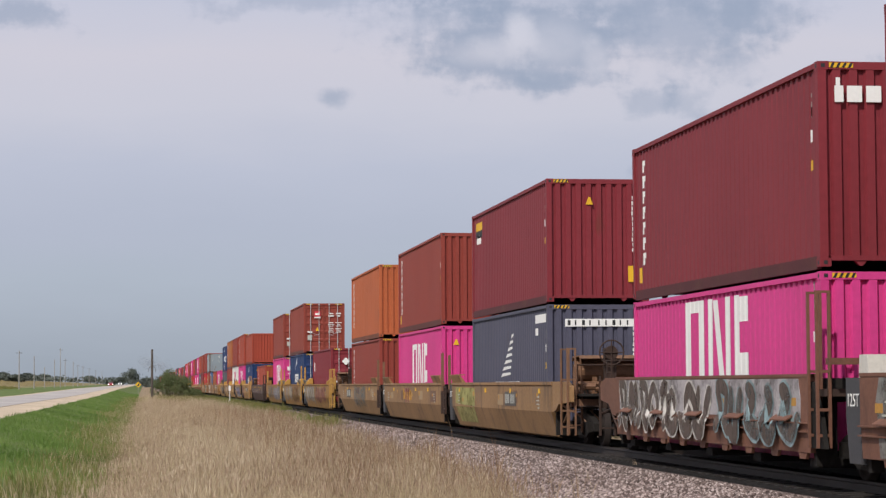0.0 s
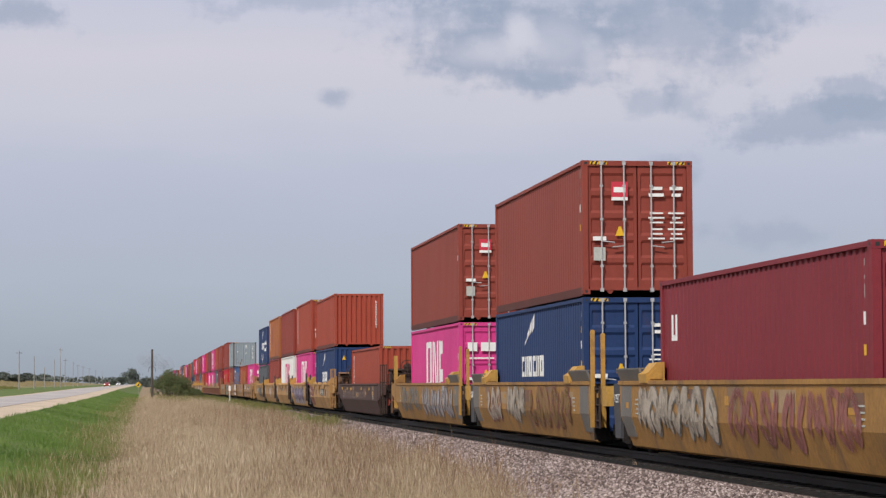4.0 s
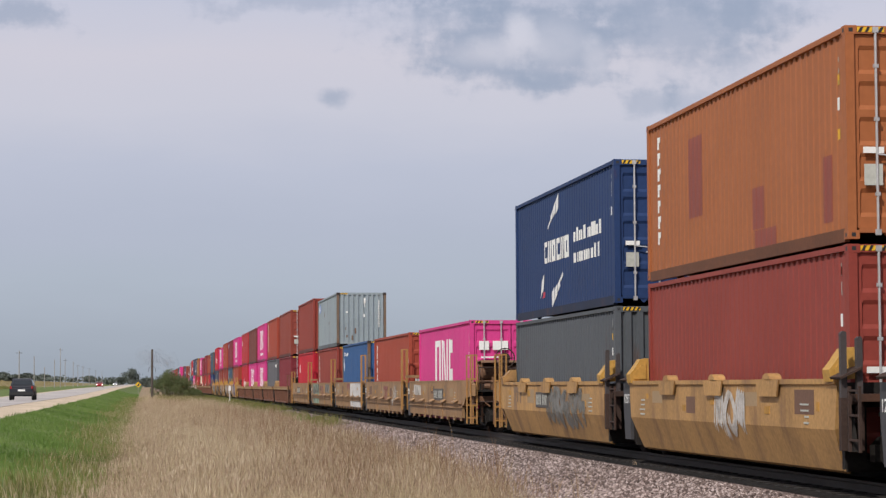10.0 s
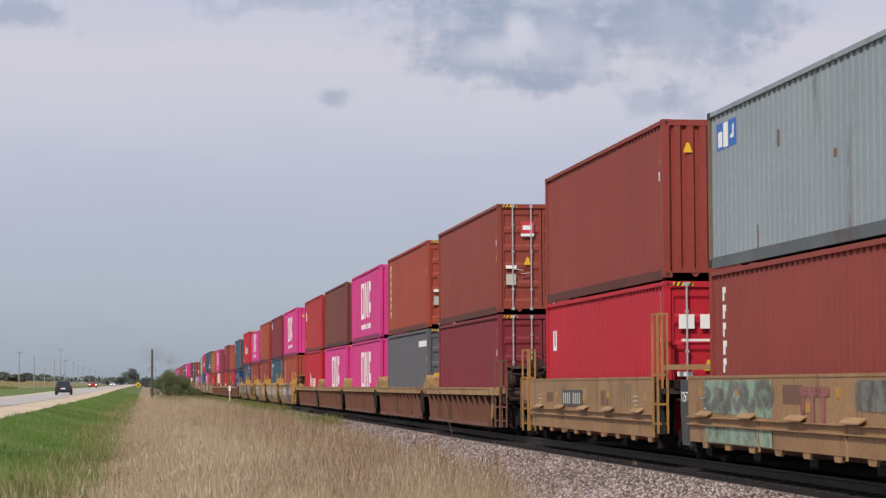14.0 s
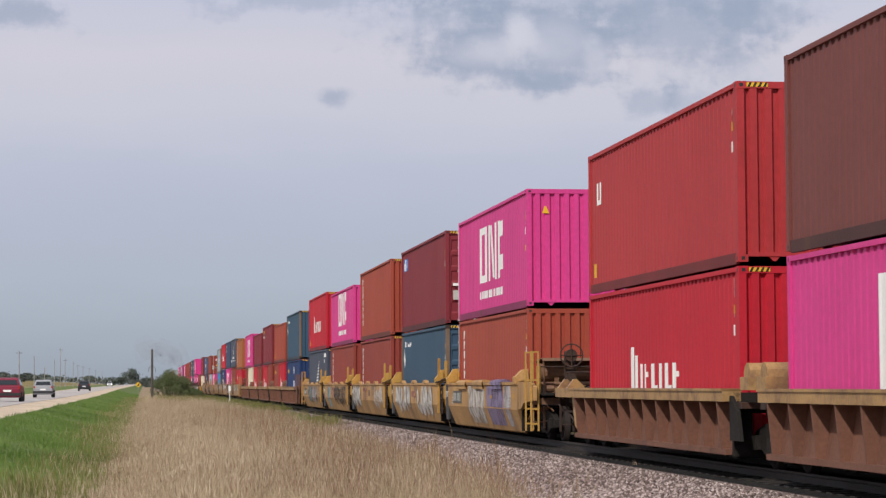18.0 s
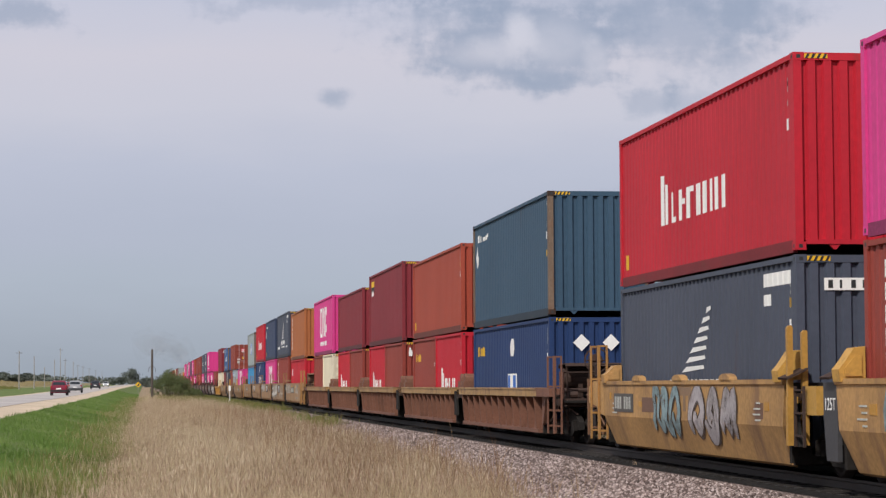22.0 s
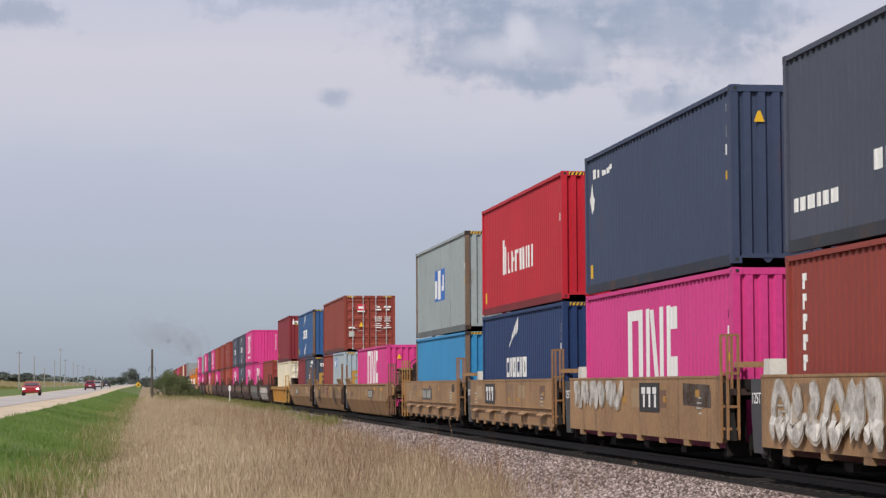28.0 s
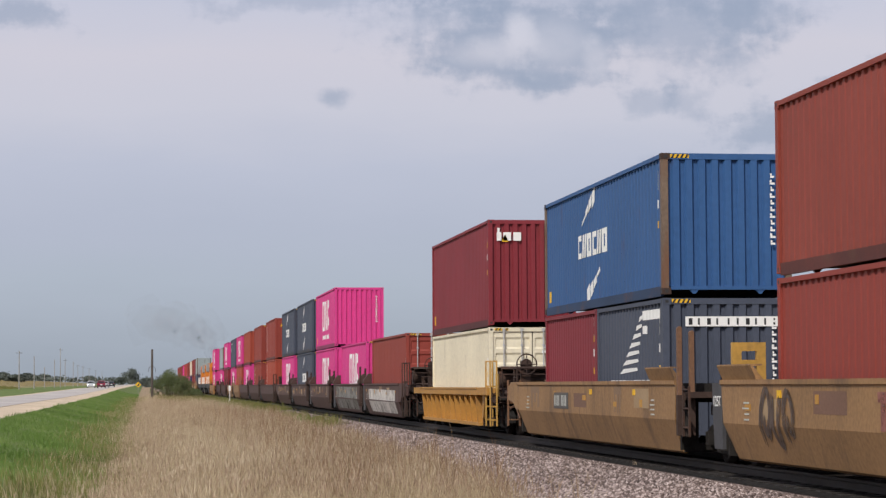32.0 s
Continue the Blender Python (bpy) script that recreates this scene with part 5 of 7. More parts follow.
def car_mark(w, kind, L, top, d, seed):
    x = SIDE if kind != "ribbed" else -1.60
    z0, z1 = (0.74, top - 0.10) if kind == "smooth" else (0.83, top - 0.05)
    name, *rest = d
    if name == "tag":      # colours, from, to
        cols, a, b = rest
        graffiti(w, kind, L * a, L * b, 0.36 if kind == "smooth" else 0.44 if kind == "stepped" and L < 13 and "teal" in cols + ("teal",) * (seed == 1) else z0 + 0.02, z1 - 0.02, cols, seed * 7 + len(cols) + int(a * 100), max(3, int((b - a) * L / 0.8)))
    elif name == "plate":  # reporting mark: dark plate with white bars
        a, = rest
        y = L * a
        k0 = 1.35 if kind == "stepped" else 1.0
        flat_plate(w, "number_board", M_BOARD, x, [(y - 0.85 * k0, top - 0.59), (y + 0.85 * k0, top - 0.59), (y + 0.85 * k0, top - 0.24), (y - 0.85 * k0, top - 0.24)], "dark number board with pale bars", 0.013)
        bm = bmesh.new()
        for k in range(9):
            if k == 4:
                continue
            box_into(bm, x - 0.0165, x - 0.014, y + (0.67 - k * 0.165) * k0, y + (0.755 - k * 0.165) * k0, top - 0.53, top - 0.30)
        part("board_lettering", bm, M_PALE, w)["kind"] = "stuff"
    elif name == "bigmark":  # pale block mark on black
        a, = rest
        y = L * a
        flat_plate(w, "mark_board", M_BLACK, x, [(y - 0.8, top - 0.62), (y + 0.8, top - 0.62), (y + 0.8, top - 0.10), (y - 0.8, top - 0.10)], "black board with white block shapes", 0.013)
        bm = bmesh.new()
        for q in (0.45, 0.0, -0.45):
            box_into(bm, x - 0.0165, x - 0.014, y + q - 0.15, y + q + 0.15, top - 0.30, top - 0.18)
            box_into(bm, x - 0.0165, x - 0.014, y + q - 0.12, y + q + 0.02, top - 0.54, top - 0.31)
        part("board_shape", bm, M_WHITE, w)["kind"] = "stuff"
    elif name == "patch":   # colour, from, to, low, high
        col, a, b, p, q = rest
        zz0, zz1 = z0 + (z1 - z0) * p, z0 + (z1 - z0) * q
        ya, yb = L * a, L * b
        rnd = random.Random(int(a * 100) + seed)
        pts = [(ya + rnd.uniform(0, .08), zz0), (yb - rnd.uniform(0, .1), zz0 + rnd.uniform(0, .06)), (yb, (zz0 + zz1) / 2), (yb - rnd.uniform(0, .15), zz1), (ya + 0.1, zz1 - rnd.uniform(0, .06)), (ya, (zz0 + zz1) / 2)]
        flat_plate(w, "paint_patch", GRAFFITI[col], x, pts, "%s painted patch" % col, 0.006)
        if p == 0.0:
            # the patch runs on down the lower sheet
            bm = bmesh.new()
            if kind == "smooth":
                ring = [(-1.529, ya + 0.05, 0.715), (-1.529, yb - 0.1, 0.715), (-1.379, yb - 0.25, 0.285), (-1.379, ya + 0.2, 0.285)]
            else:
                ring = [(-1.526, ya + 0.05, 0.655), (-1.526, yb - 0.1, 0.655), (-1.515, yb - 0.12, 0.40), (-1.515, ya + 0.08, 0.40)]
            vs = [bm.verts.new(q) for q in ring]
            bm.faces.new(vs)
            part("paint_patch", bm, GRAFFITI[col], w)
    elif name == "uprights":   # colour, at: an old stencil of one band over three upright bars
        col, a = rest
        y = L * a
        bm = bmesh.new()
        box_into(bm, x - 0.0105, x - 0.0075, y - 0.72, y + 0.72, top - 0.30, top - 0.17)
        for q in (0.52, 0.06, -0.42):
            box_into(bm, x - 0.0105, x - 0.0075, y + q - 0.10, y + q + 0.09, top - 0.66, top - 0.30)
        part("stencil_bars", bm, GRAFFITI[col], w, "faded %s stencilled bars" % col)["kind"] = "stuff"
    elif name == "row":     # from, to: a line of faded pale blocks
        a, b = rest
        rnd = random.Random(seed + 5)
        bm = bmesh.new()
        y = L * a
        while y < L * b:
            g = rnd.uniform(0.25, 0.6)
            box_into(bm, SIDE - 0.009, SIDE, y, y + g * 0.3, top - 0.62, top - 0.34)
            box_into(bm, SIDE - 0.009, SIDE, y + g * 0.3, y + g * 0.75, *((top - 0.62, top - 0.55) if rnd.random() < 0.5 else (top - 0.42, top - 0.34)))
            y += g
        part("faded_lettering", bm, mat("faded_paint", (0.115, 0.08, 0.07), 0.65, vary=0.4), w, "row of faded pale blocks")["kind"] = "stuff"
    elif name == "dots":
        for a in rest:
            y = L * a
            flat_plate(w, "reflector", M_YELLOW, x, [(y - 0.10, top - 0.27), (y + 0.10, top - 0.27), (y + 0.10, top - 0.16), (y - 0.10, top - 0.16)], "yellow reflector", 0.0155)


# ---- ground, road, track ----
def rise(y):
    """The land climbs very slightly away from the camera."""
    if y < 240:
        return 0.0
    return 0.0022 * (y - 240) if y < 500 else 0.572 + 0.0011 * (min(y, 2300) - 500)


PROFILE = [(-900, 9.0), (-300, 7.5), (-120, 5.2), (-90, 4.0), (-60, 2.6), (-36, 0.6), (-30, 0.25), (-20, 0.2), (-15.2, 0.64), (-14.2, 0.74), (-7.2, 0.75), (-5.0, 0.70), (-3.8, 0.45), (-2.2, 0.12), (-1.0, 0.0), (5.0, 0.0), (7.5, -0.02), (8.3, 0.02), (20, 0.0), (60, 0.0), (900, 0.0)]


def land(x, y):
    for (a, p), (b, q) in zip(PROFILE, PROFILE[1:]):
        if x <= b:
            z = p + (q - p) * (x - a) / (b - a)
            break
    else:
        z = PROFILE[-1][1]
    k = min(1.0, max(0.0, (2.0 - x) / 8.0))
    return z + rise(y) * k


def ramp_mat(name, stops, scale, rough=0.9, detail=6, bump=0.03, second=None):
    m = bpy.data.materials.new(name)
    m.use_nodes = True
    n, l = m.node_tree.nodes, m.node_tree.links
    b = n["Principled BSDF"]
    b.inputs["Roughness"].default_value = rough
    b.inputs["Specular IOR Level"].default_value = 0.2
    co = n.new("ShaderNodeTexCoord")
    a = n.new("ShaderNodeTexNoise"); a.inputs["Scale"].default_value, a.inputs["Detail"].default_value, a.inputs["Roughness"].default_value = scale, detail, 0.6
    l.new(co.outputs["Object"], a.inputs["Vector"])
    r = n.new("ShaderNodeValToRGB")
    while len(r.color_ramp.elements) < len(stops):
        r.color_ramp.elements.new(0.5)
    for e, (p, c) in zip(r.color_ramp.elements, stops):
        e.position, e.color = p, (*c, 1)
    l.new(a.outputs["Fac"], r.inputs[0])
    big = n.new("ShaderNodeTexNoise"); big.inputs["Scale"].default_value, big.inputs["Detail"].default_value = scale * 0.06, 4
    l.new(co.outputs["Object"], big.inputs["Vector"])
    mr = n.new("ShaderNodeMapRange"); mr.inputs[1].default_value, mr.inputs[2].default_value, mr.inputs[3].default_value, mr.inputs[4].default_value = 0.3, 0.7, 0.8, 1.2
    l.new(big.outputs["Fac"], mr.inputs[0])
    sc = n.new("ShaderNodeVectorMath"); sc.operation = "SCALE"
    l.new(r.outputs[0], sc.inputs[0]); l.new(mr.outputs[0], sc.inputs["Scale"])
    l.new(sc.outputs[0], b.inputs["Base Color"])
    bp = n.new("ShaderNodeBump"); bp.inputs["Distance"].default_value, bp.inputs["Strength"].default_value = bump, 0.7
    l.new(a.outputs["Fac"], bp.inputs["Height"]); l.new(bp.outputs[0], b.inputs["Normal"])
    MATS[name] = m
    return m


M_STRAW = ramp_mat("straw_ground", [(0.3, (0.16, 0.11, 0.06)), (0.5, (0.27, 0.20, 0.12)), (0.72, (0.36, 0.28, 0.18))], 6.0)
M_GREEN = ramp_mat("mown_grass", [(0.3, (0.075, 0.105, 0.024)), (0.55, (0.11, 0.155, 0.038)), (0.75, (0.17, 0.185, 0.065))], 5.0)
# near black: oil on the stones plus the train's shade, put into the colour
M_OILY_SHADED = ramp_mat("oily_ballast", [(0.30, (0.007, 0.006, 0.006)), (0.50, (0.014, 0.013, 0.012)), (0.70, (0.03, 0.026, 0.024))], 16.0, bump=0.06, detail=3)
M_FIELD = ramp_mat("corn_field", [(0.3, (0.16, 0.135, 0.06)), (0.55, (0.23, 0.19, 0.095)), (0.75, (0.29, 0.24, 0.13))], 0.3)
M_BALLAST = ramp_mat("ballast", [(0.30, (0.065, 0.049, 0.044)), (0.50, (0.20, 0.152, 0.137)), (0.70, (0.37, 0.30, 0.275))], 16.0, bump=0.06, detail=3)
M_GRAVEL = ramp_mat("gravel_shoulder", [(0.3, (0.44, 0.35, 0.25)), (0.6, (0.55, 0.45, 0.335)), (0.8, (0.62, 0.52, 0.40))], 9.0)
M_ROAD = ramp_mat("pale_concrete", [(0.3, (0.35, 0.32, 0.305)), (0.6, (0.42, 0.39, 0.37)), (0.8, (0.48, 0.45, 0.425))], 3.0, bump=0.004)
Y_ROWS = [-700, -300, -120, -40, 0, 20, 40, 60, 80, 100, 120, 160, 200, 260, 320, 400, 500, 620, 760, 920, 1150, 1450, 1800, 2200, 2700, 3400, 4500]


def strip(name, xs, z_off, material, label, category, kind="structure", rows=Y_ROWS, thick=0.0, fixed=None):
    """A sheet that follows the land between the x values."""
    bm = bmesh.new()
    grid = [[bm.verts.new((x, y, (land(x, y) if fixed is None else fixed[i]) + z_off)) for i, x in enumerate(xs)] for y in rows]
    for r, s in zip(grid, grid[1:]):
        for i in range(len(xs) - 1):
            bm.faces.new((r[i], r[i + 1], s[i + 1], s[i]))
    ob = new(name, mesh_of(bm, name, material))
    for p in ob.data.polygons:
        p.use_smooth = True
    return tagged(ob, label, category, "", kind)


def ground():
    xs = [-2600, -900, -300, -120, -90, -60, -36, -30, -20, -15.2, -14.2, -7.2, -5.0, -3.8, -2.8, -2.2, -1.0, 2, 5, 7.5, 8.3, 20, 60, 300, 900, 2600]
    strip("ground", xs, -0.02, M_STRAW, "dry straw-coloured ground beside the track", "ground")
    strip("verge", [-4.95, -4.4, -3.8, -2.8, -2.2, -1.0, -0.75], 0.0, M_GREEN, "mown green grass slope below the road", "grass verge")
    strip("far_verge", [-36, -30, -20, -15.2, -14.1], 0.01, M_GREEN, "green grass beyond the road", "grass verge")
    strip("field", [-900, -300, -120, -90, -75, -60, -48, -36], 0.03, M_FIELD, "brown and green crop field", "field")
    strip("gravel_shoulder", [-7.15, -6.0, -4.9], 0.012, M_GRAVEL, "pale gravel road shoulder", "road shoulder")
    strip("far_shoulder", [-14.2, -13.7, -13.1], 0.012, M_GRAVEL, "pale gravel road shoulder", "road shoulder")
    strip("road", [-13.1, -10.1, -7.15], 0.03, M_ROAD, "pale worn concrete highway", "road")


def track():
    bed = [(5.0, -0.03), (6.6, 0.015), (7.6, 0.10), (8.75, 0.25), (9.25, 0.27), (11.95, 0.27), (12.4, 0.25), (14.4, -0.06)]
    rows = [y for y in Y_ROWS if y < 1900]
    strip("track_bed", [x for x, _ in bed], 0.0, M_BALLAST, "grey-pink crushed stone ballast under the track", "ballast", rows=rows, fixed=[z for _, z in bed])
    strip("oily_ballast", [8.98, 9.27, 11.95, 12.4, 13.2], 0.006, M_OILY_SHADED, "ballast blackened by oil between and beside the rails", "ballast", rows=rows, fixed=[0.264, 0.272, 0.272, 0.254, 0.126])
    tr = thing("railway_track", "steel rails on timber ties, railheads worn", "track")
    tr["kind"] = "structure"
    for s in (-1, 1):
        x = TRACK + s * 0.755
        bm = bmesh.new()
        prism_into(bm, [(x - 0.037, RAIL - 0.002), (x + 0.037, RAIL - 0.002), (x + 0.037, RAIL - 0.04), (x + 0.009, RAIL - 0.055), (x + 0.009, RAIL - 0.15), (x + 0.075, RAIL - 0.17), (x - 0.075, RAIL - 0.17), (x - 0.009, RAIL - 0.15), (x - 0.009, RAIL - 0.055), (x - 0.037, RAIL - 0.04)], "y", -700, 1800)
        part("rail", bm, M_RAIL, tr, "worn steel rail")
    bm = bmesh.new()
    box_into(bm, TRACK - 1.3, TRACK + 1.3, -0.11, 0.11, 0.14, 0.296)
    me = mesh_of(bm, "tie", M_TIE)
    for i in range(230):
        part("tie", me, M_TIE, tr, "", pose(0, 26 + i * 0.52, 0))


def edge_growth(x):
    """Stalks grow shorter towards the mown verge."""
    return np.clip((x + 1.5) / 2.4, 0.28, 1.0)


def tussock(P):
    """Uneven growth: stands of taller and shorter stalks."""
    x, y = P[:, 0], P[:, 1]
    q = np.sin(x * 2.1 + np.sin(y * 0.31) * 2.0) + np.sin(y * 0.47 + x * 1.3) + np.sin(x * 5.3 - y * 0.83 + 1.7) + 0.8 * np.sin(y * 1.9 + 2.2 * np.sin(x * 3.1))
    return np.clip(1.0 + 0.17 * q, 0.45, 1.6)


def blades(name, label, category, count, place, height, width, lean, material, seed):
    """Upright tapering blades, three triangles each, in one mesh."""
    rng = np.random.default_rng(seed)
    P = place(rng, count)
    n = len(P)
    h = rng.uniform(height[0], height[1], n) * (0.75 + 0.5 * rng.random(n) ** 2) * tussock(P)
    if height[1] > 0.5:
        h = h * edge_growth(P[:, 0])
    w = rng.uniform(width[0], width[1], n)
    a = rng.uniform(0, 2 * math.pi, n)
    side = np.stack([np.cos(a), np.sin(a) * 0.5, np.zeros(n)], 1) * w[:, None] * 0.5
    b = rng.uniform(0, 2 * math.pi, n)
    tip = np.stack([np.cos(b), np.sin(b), np.zeros(n)], 1) * (h * rng.uniform(0.05, lean, n))[:, None]
    up = np.zeros((n, 3)); up[:, 2] = h
    V = np.stack([P - side, P + side, P + up * 0.6 + tip * 0.4 - side * 0.8, P + up * 0.6 + tip * 0.4 + side * 0.8, P + up + tip], 1).reshape(-1, 3)
    k = np.arange(n)[:, None] * 5
    F = np.concatenate([k + np.array([[0, 1, 3]]), k + np.array([[0, 3, 2]]), k + np.array([[2, 3, 4]])], 1).reshape(-1, 3)
    me = bpy.data.meshes.new(name)
    me.vertices.add(len(V)); me.vertices.foreach_set("co", V.ravel())
    me.loops.add(F.size); me.loops.foreach_set("vertex_index", F.ravel().astype(np.int32))
    me.polygons.add(len(F)); me.polygons.foreach_set("loop_start", np.arange(0, F.size, 3, dtype=np.int32))
    me.update(); me.validate()
    me.materials.append(material)
    return tagged(new(name, me), label, category, "", "stuff")


def leaf_mat(name, c1, c2, c3, rough=0.7, each=0.40, patch=0.16):
    m = bpy.data.materials.new(name)
    m.use_nodes = True
    n, l = m.node_tree.nodes, m.node_tree.links
    b = n["Principled BSDF"]
    b.inputs["Roughness"].default_value, b.inputs["Specular IOR Level"].default_value = rough, 0.2
    g = n.new("ShaderNodeNewGeometry")
    r = n.new("ShaderNodeValToRGB")
    r.color_ramp.elements.new(0.5)
    for e, (p, c) in zip(r.color_ramp.elements, ((0, c1), (0.5, c2), (1, c3))):
        e.position, e.color = p, (*c, 1)
    co = n.new("ShaderNodeTexCoord")
    nz = n.new("ShaderNodeTexNoise"); nz.inputs["Scale"].default_value, nz.inputs["Detail"].default_value = patch, 6
    l.new(co.outputs["Object"], nz.inputs["Vector"])
    mx = n.new("ShaderNodeMath"); mx.operation = "MULTIPLY_ADD"; mx.inputs[1].default_value = each
    ad = n.new("ShaderNodeMapRange"); ad.inputs[1].default_value, ad.inputs[2].default_value, ad.inputs[3].default_value, ad.inputs[4].default_value = 0.32, 0.68, 0.0, 1.02 - each
    l.new(nz.outputs["Fac"], ad.inputs[0]); l.new(g.outputs["Random Per Island"], mx.inputs[0]); l.new(ad.outputs[0], mx.inputs[2])
    l.new(mx.outputs[0], r.inputs[0]); l.new(r.outputs[0], b.inputs["Base Color"])
    MATS[name] = m
    return m


M_TALL = leaf_mat("dry_grass_blades", (0.165, 0.12, 0.075), (0.375, 0.30, 0.19), (0.565, 0.48, 0.33), 0.7, 0.40, 0.30)
M_SEED = leaf_mat("dry_seed_heads", (0.15, 0.09, 0.065), (0.34, 0.25, 0.175), (0.68, 0.58, 0.44), 0.7, 0.55, 0.35)
M_BLADE = leaf_mat("green_grass_blades", (0.062, 0.112, 0.020), (0.108, 0.186, 0.038), (0.19, 0.25, 0.075))
M_WEED = leaf_mat("weed_leaves", (0.08, 0.095, 0.022), (0.15, 0.155, 0.045), (0.24, 0.20, 0.085))
M_DOCK = leaf_mat("dock_stalks", (0.10, 0.055, 0.035), (0.19, 0.11, 0.065), (0.32, 0.22, 0.13))
M_BUSH = leaf_mat("bush_leaves", (0.075, 0.10, 0.042), (0.125, 0.155, 0.066), (0.19, 0.215, 0.10), 0.7, 0.6)
# foliage paled and greyed: the haze of distance is mixed into these colours
M_FAR_HAZED = leaf_mat("hazed_far_leaves", (0.075, 0.09, 0.078), (0.105, 0.122, 0.106), (0.135, 0.152, 0.13))


def spread(x0, x1, y0, y1, edge=0.0, soft=0.0, widen=0.0, up=None):
    """Places even in the logarithm of the distance; the edges wander and thin out."""
    def f(rng, n):
        y = np.exp(rng.uniform(math.log(y0), math.log(y1), n))
        wob = np.sin(y * 0.13) * 0.35 + np.sin(y * 0.31 + 1.3) * 0.25
        hi = x1 + widen * np.clip((y - 30) / 70, 0, 1)
        x = x0 + (hi - x0) * rng.random(n) + wob * edge + rng.normal(0, 1, n) * soft
        z = np.array([land(a, b) for a, b in zip(x, y)])
        z = np.where(x > 5.0, np.maximum(z, np.interp(x, [5.0, 6.6, 7.6, 8.75, 9.25], [-0.03, 0.015, 0.10, 0.25, 0.27])), z)
        if up is not None:
            z = z + rng.uniform(up[0], up[1], n) * edge_growth(x)
        return np.stack([x, y, z - 0.02], 1)
    return f


def clumps_at(spots):
    """Places gathered round a few spots (x, y, radius)."""
    def f(rng, n):
        k = rng.integers(0, len(spots), n)
        c = np.array(spots)[k]
        x = c[:, 0] + rng.normal(0, 0.45, n) * c[:, 2]
        y = c[:, 1] + rng.normal(0, 2.2, n) * c[:, 2]
        return np.stack([x, y, np.array([land(a, b) for a, b in zip(x, y)])], 1)
    return f


def grasses():
    blades("tall_grass", "dry straw-coloured tall grass", "grass", 150000, spread(-0.6, 5.05, 27, 330, 0.6, 0.38, 1.2), (0.28, 0.70), (0.0035, 0.008), 0.5, M_TALL, 1)
    blades("grass_seed_heads", "pale and reddish seed heads of the dry grass", "grass", 95000, spread(-0.7, 5.05, 27, 230, 0.5, 0.36, 1.2, (0.20, 0.62)), (0.05, 0.13), (0.004, 0.0115), 0.55, M_SEED, 5)
    blades("verge_grass", "short green grass on the road verge", "grass", 88000, spread(-4.85, -0.75, 40, 420, 0.25, 0.05), (0.05, 0.16), (0.008, 0.016), 0.7, M_BLADE, 2)
    blades("verge_edge_grass", "green grass mixed into the dry grass", "grass", 24000, spread(-1.9, -0.1, 34, 330, 0.9, 0.5), (0.10, 0.28), (0.007, 0.014), 0.6, M_WEED, 6)
    blades("verge_edge_straw", "dry stalks strayed into the green verge", "grass", 6000, spread(-1.9, -0.5, 30, 300, 1.0, 0.3), (0.10, 0.35), (0.004, 0.009), 0.6, M_TALL, 16)
    blades("weeds", "green weeds at the foot of the ballast", "weeds", 9000, spread(6.2, 8.0, 92, 150, 0.6, 0.4), (0.08, 0.32), (0.014, 0.034), 0.7, M_WEED, 3)
    blades("far_weeds", "green weeds overgrowing the ballast shoulder", "weeds", 16000, spread(6.6, 8.9, 140, 330, 0.4, 0.25), (0.10, 0.38), (0.02, 0.045), 0.7, M_WEED, 13)
    blades("dock_stalks", "reddish-brown dry weed stalks among the grass", "weeds", 13000, spread(2.6, 5.6, 32, 125, 0.7, 0.6), (0.32, 0.78), (0.006, 0.015), 0.4, M_DOCK, 8)
    blades("ballast_weeds", "low bright green weeds where grass meets ballast", "weeds", 3200, clumps_at(((7.25, 103, 0.42), (7.0, 108, 0.3), (7.3, 121, 0.6), (6.9, 127, 0.5), (6.6, 141, 0.6), (6.5, 192, 0.9), (6.0, 205, 1.0))), (0.14, 0.42), (0.02, 0.05), 0.8, M_BLADE, 23)
    blades("brown_weeds", "stand of reddish-brown tall weeds at the edge of the grass", "weeds", 3000, clumps_at(((5.6, 96, 0.55), (5.9, 101, 0.5), (5.3, 91, 0.6), (6.2, 108, 0.5), (5.0, 84, 0.5), (4.7, 74, 0.5), (6.3, 116, 0.5), (5.6, 88, 0.4))), (0.25, 0.62), (0.008, 0.022), 0.35, M_DOCK, 24)
    blades("ballast_sprig", "small pale sprig growing on the ballast", "weeds", 14, spread(9.12, 9.20, 41.7, 41.9), (0.06, 0.17), (0.004, 0.009), 0.6, M_SEED, 9)
    # added growth, stands in for the shade on the ground behind the bogies
    blades("far_side_weeds", "dark green and brown weeds beyond the track", "weeds", 26000, spread(12.9, 17.5, 24, 330, 0.3, 0.3), (0.25, 0.75), (0.012, 0.03), 0.5, M_WEED, 27)
    blades("brush", "green and brown brush round the bush", "weeds", 9000, spread(2.0, 6.6, 200, 330, 0.5, 0.4), (0.2, 0.7), (0.02, 0.05), 0.6, M_WEED, 7)


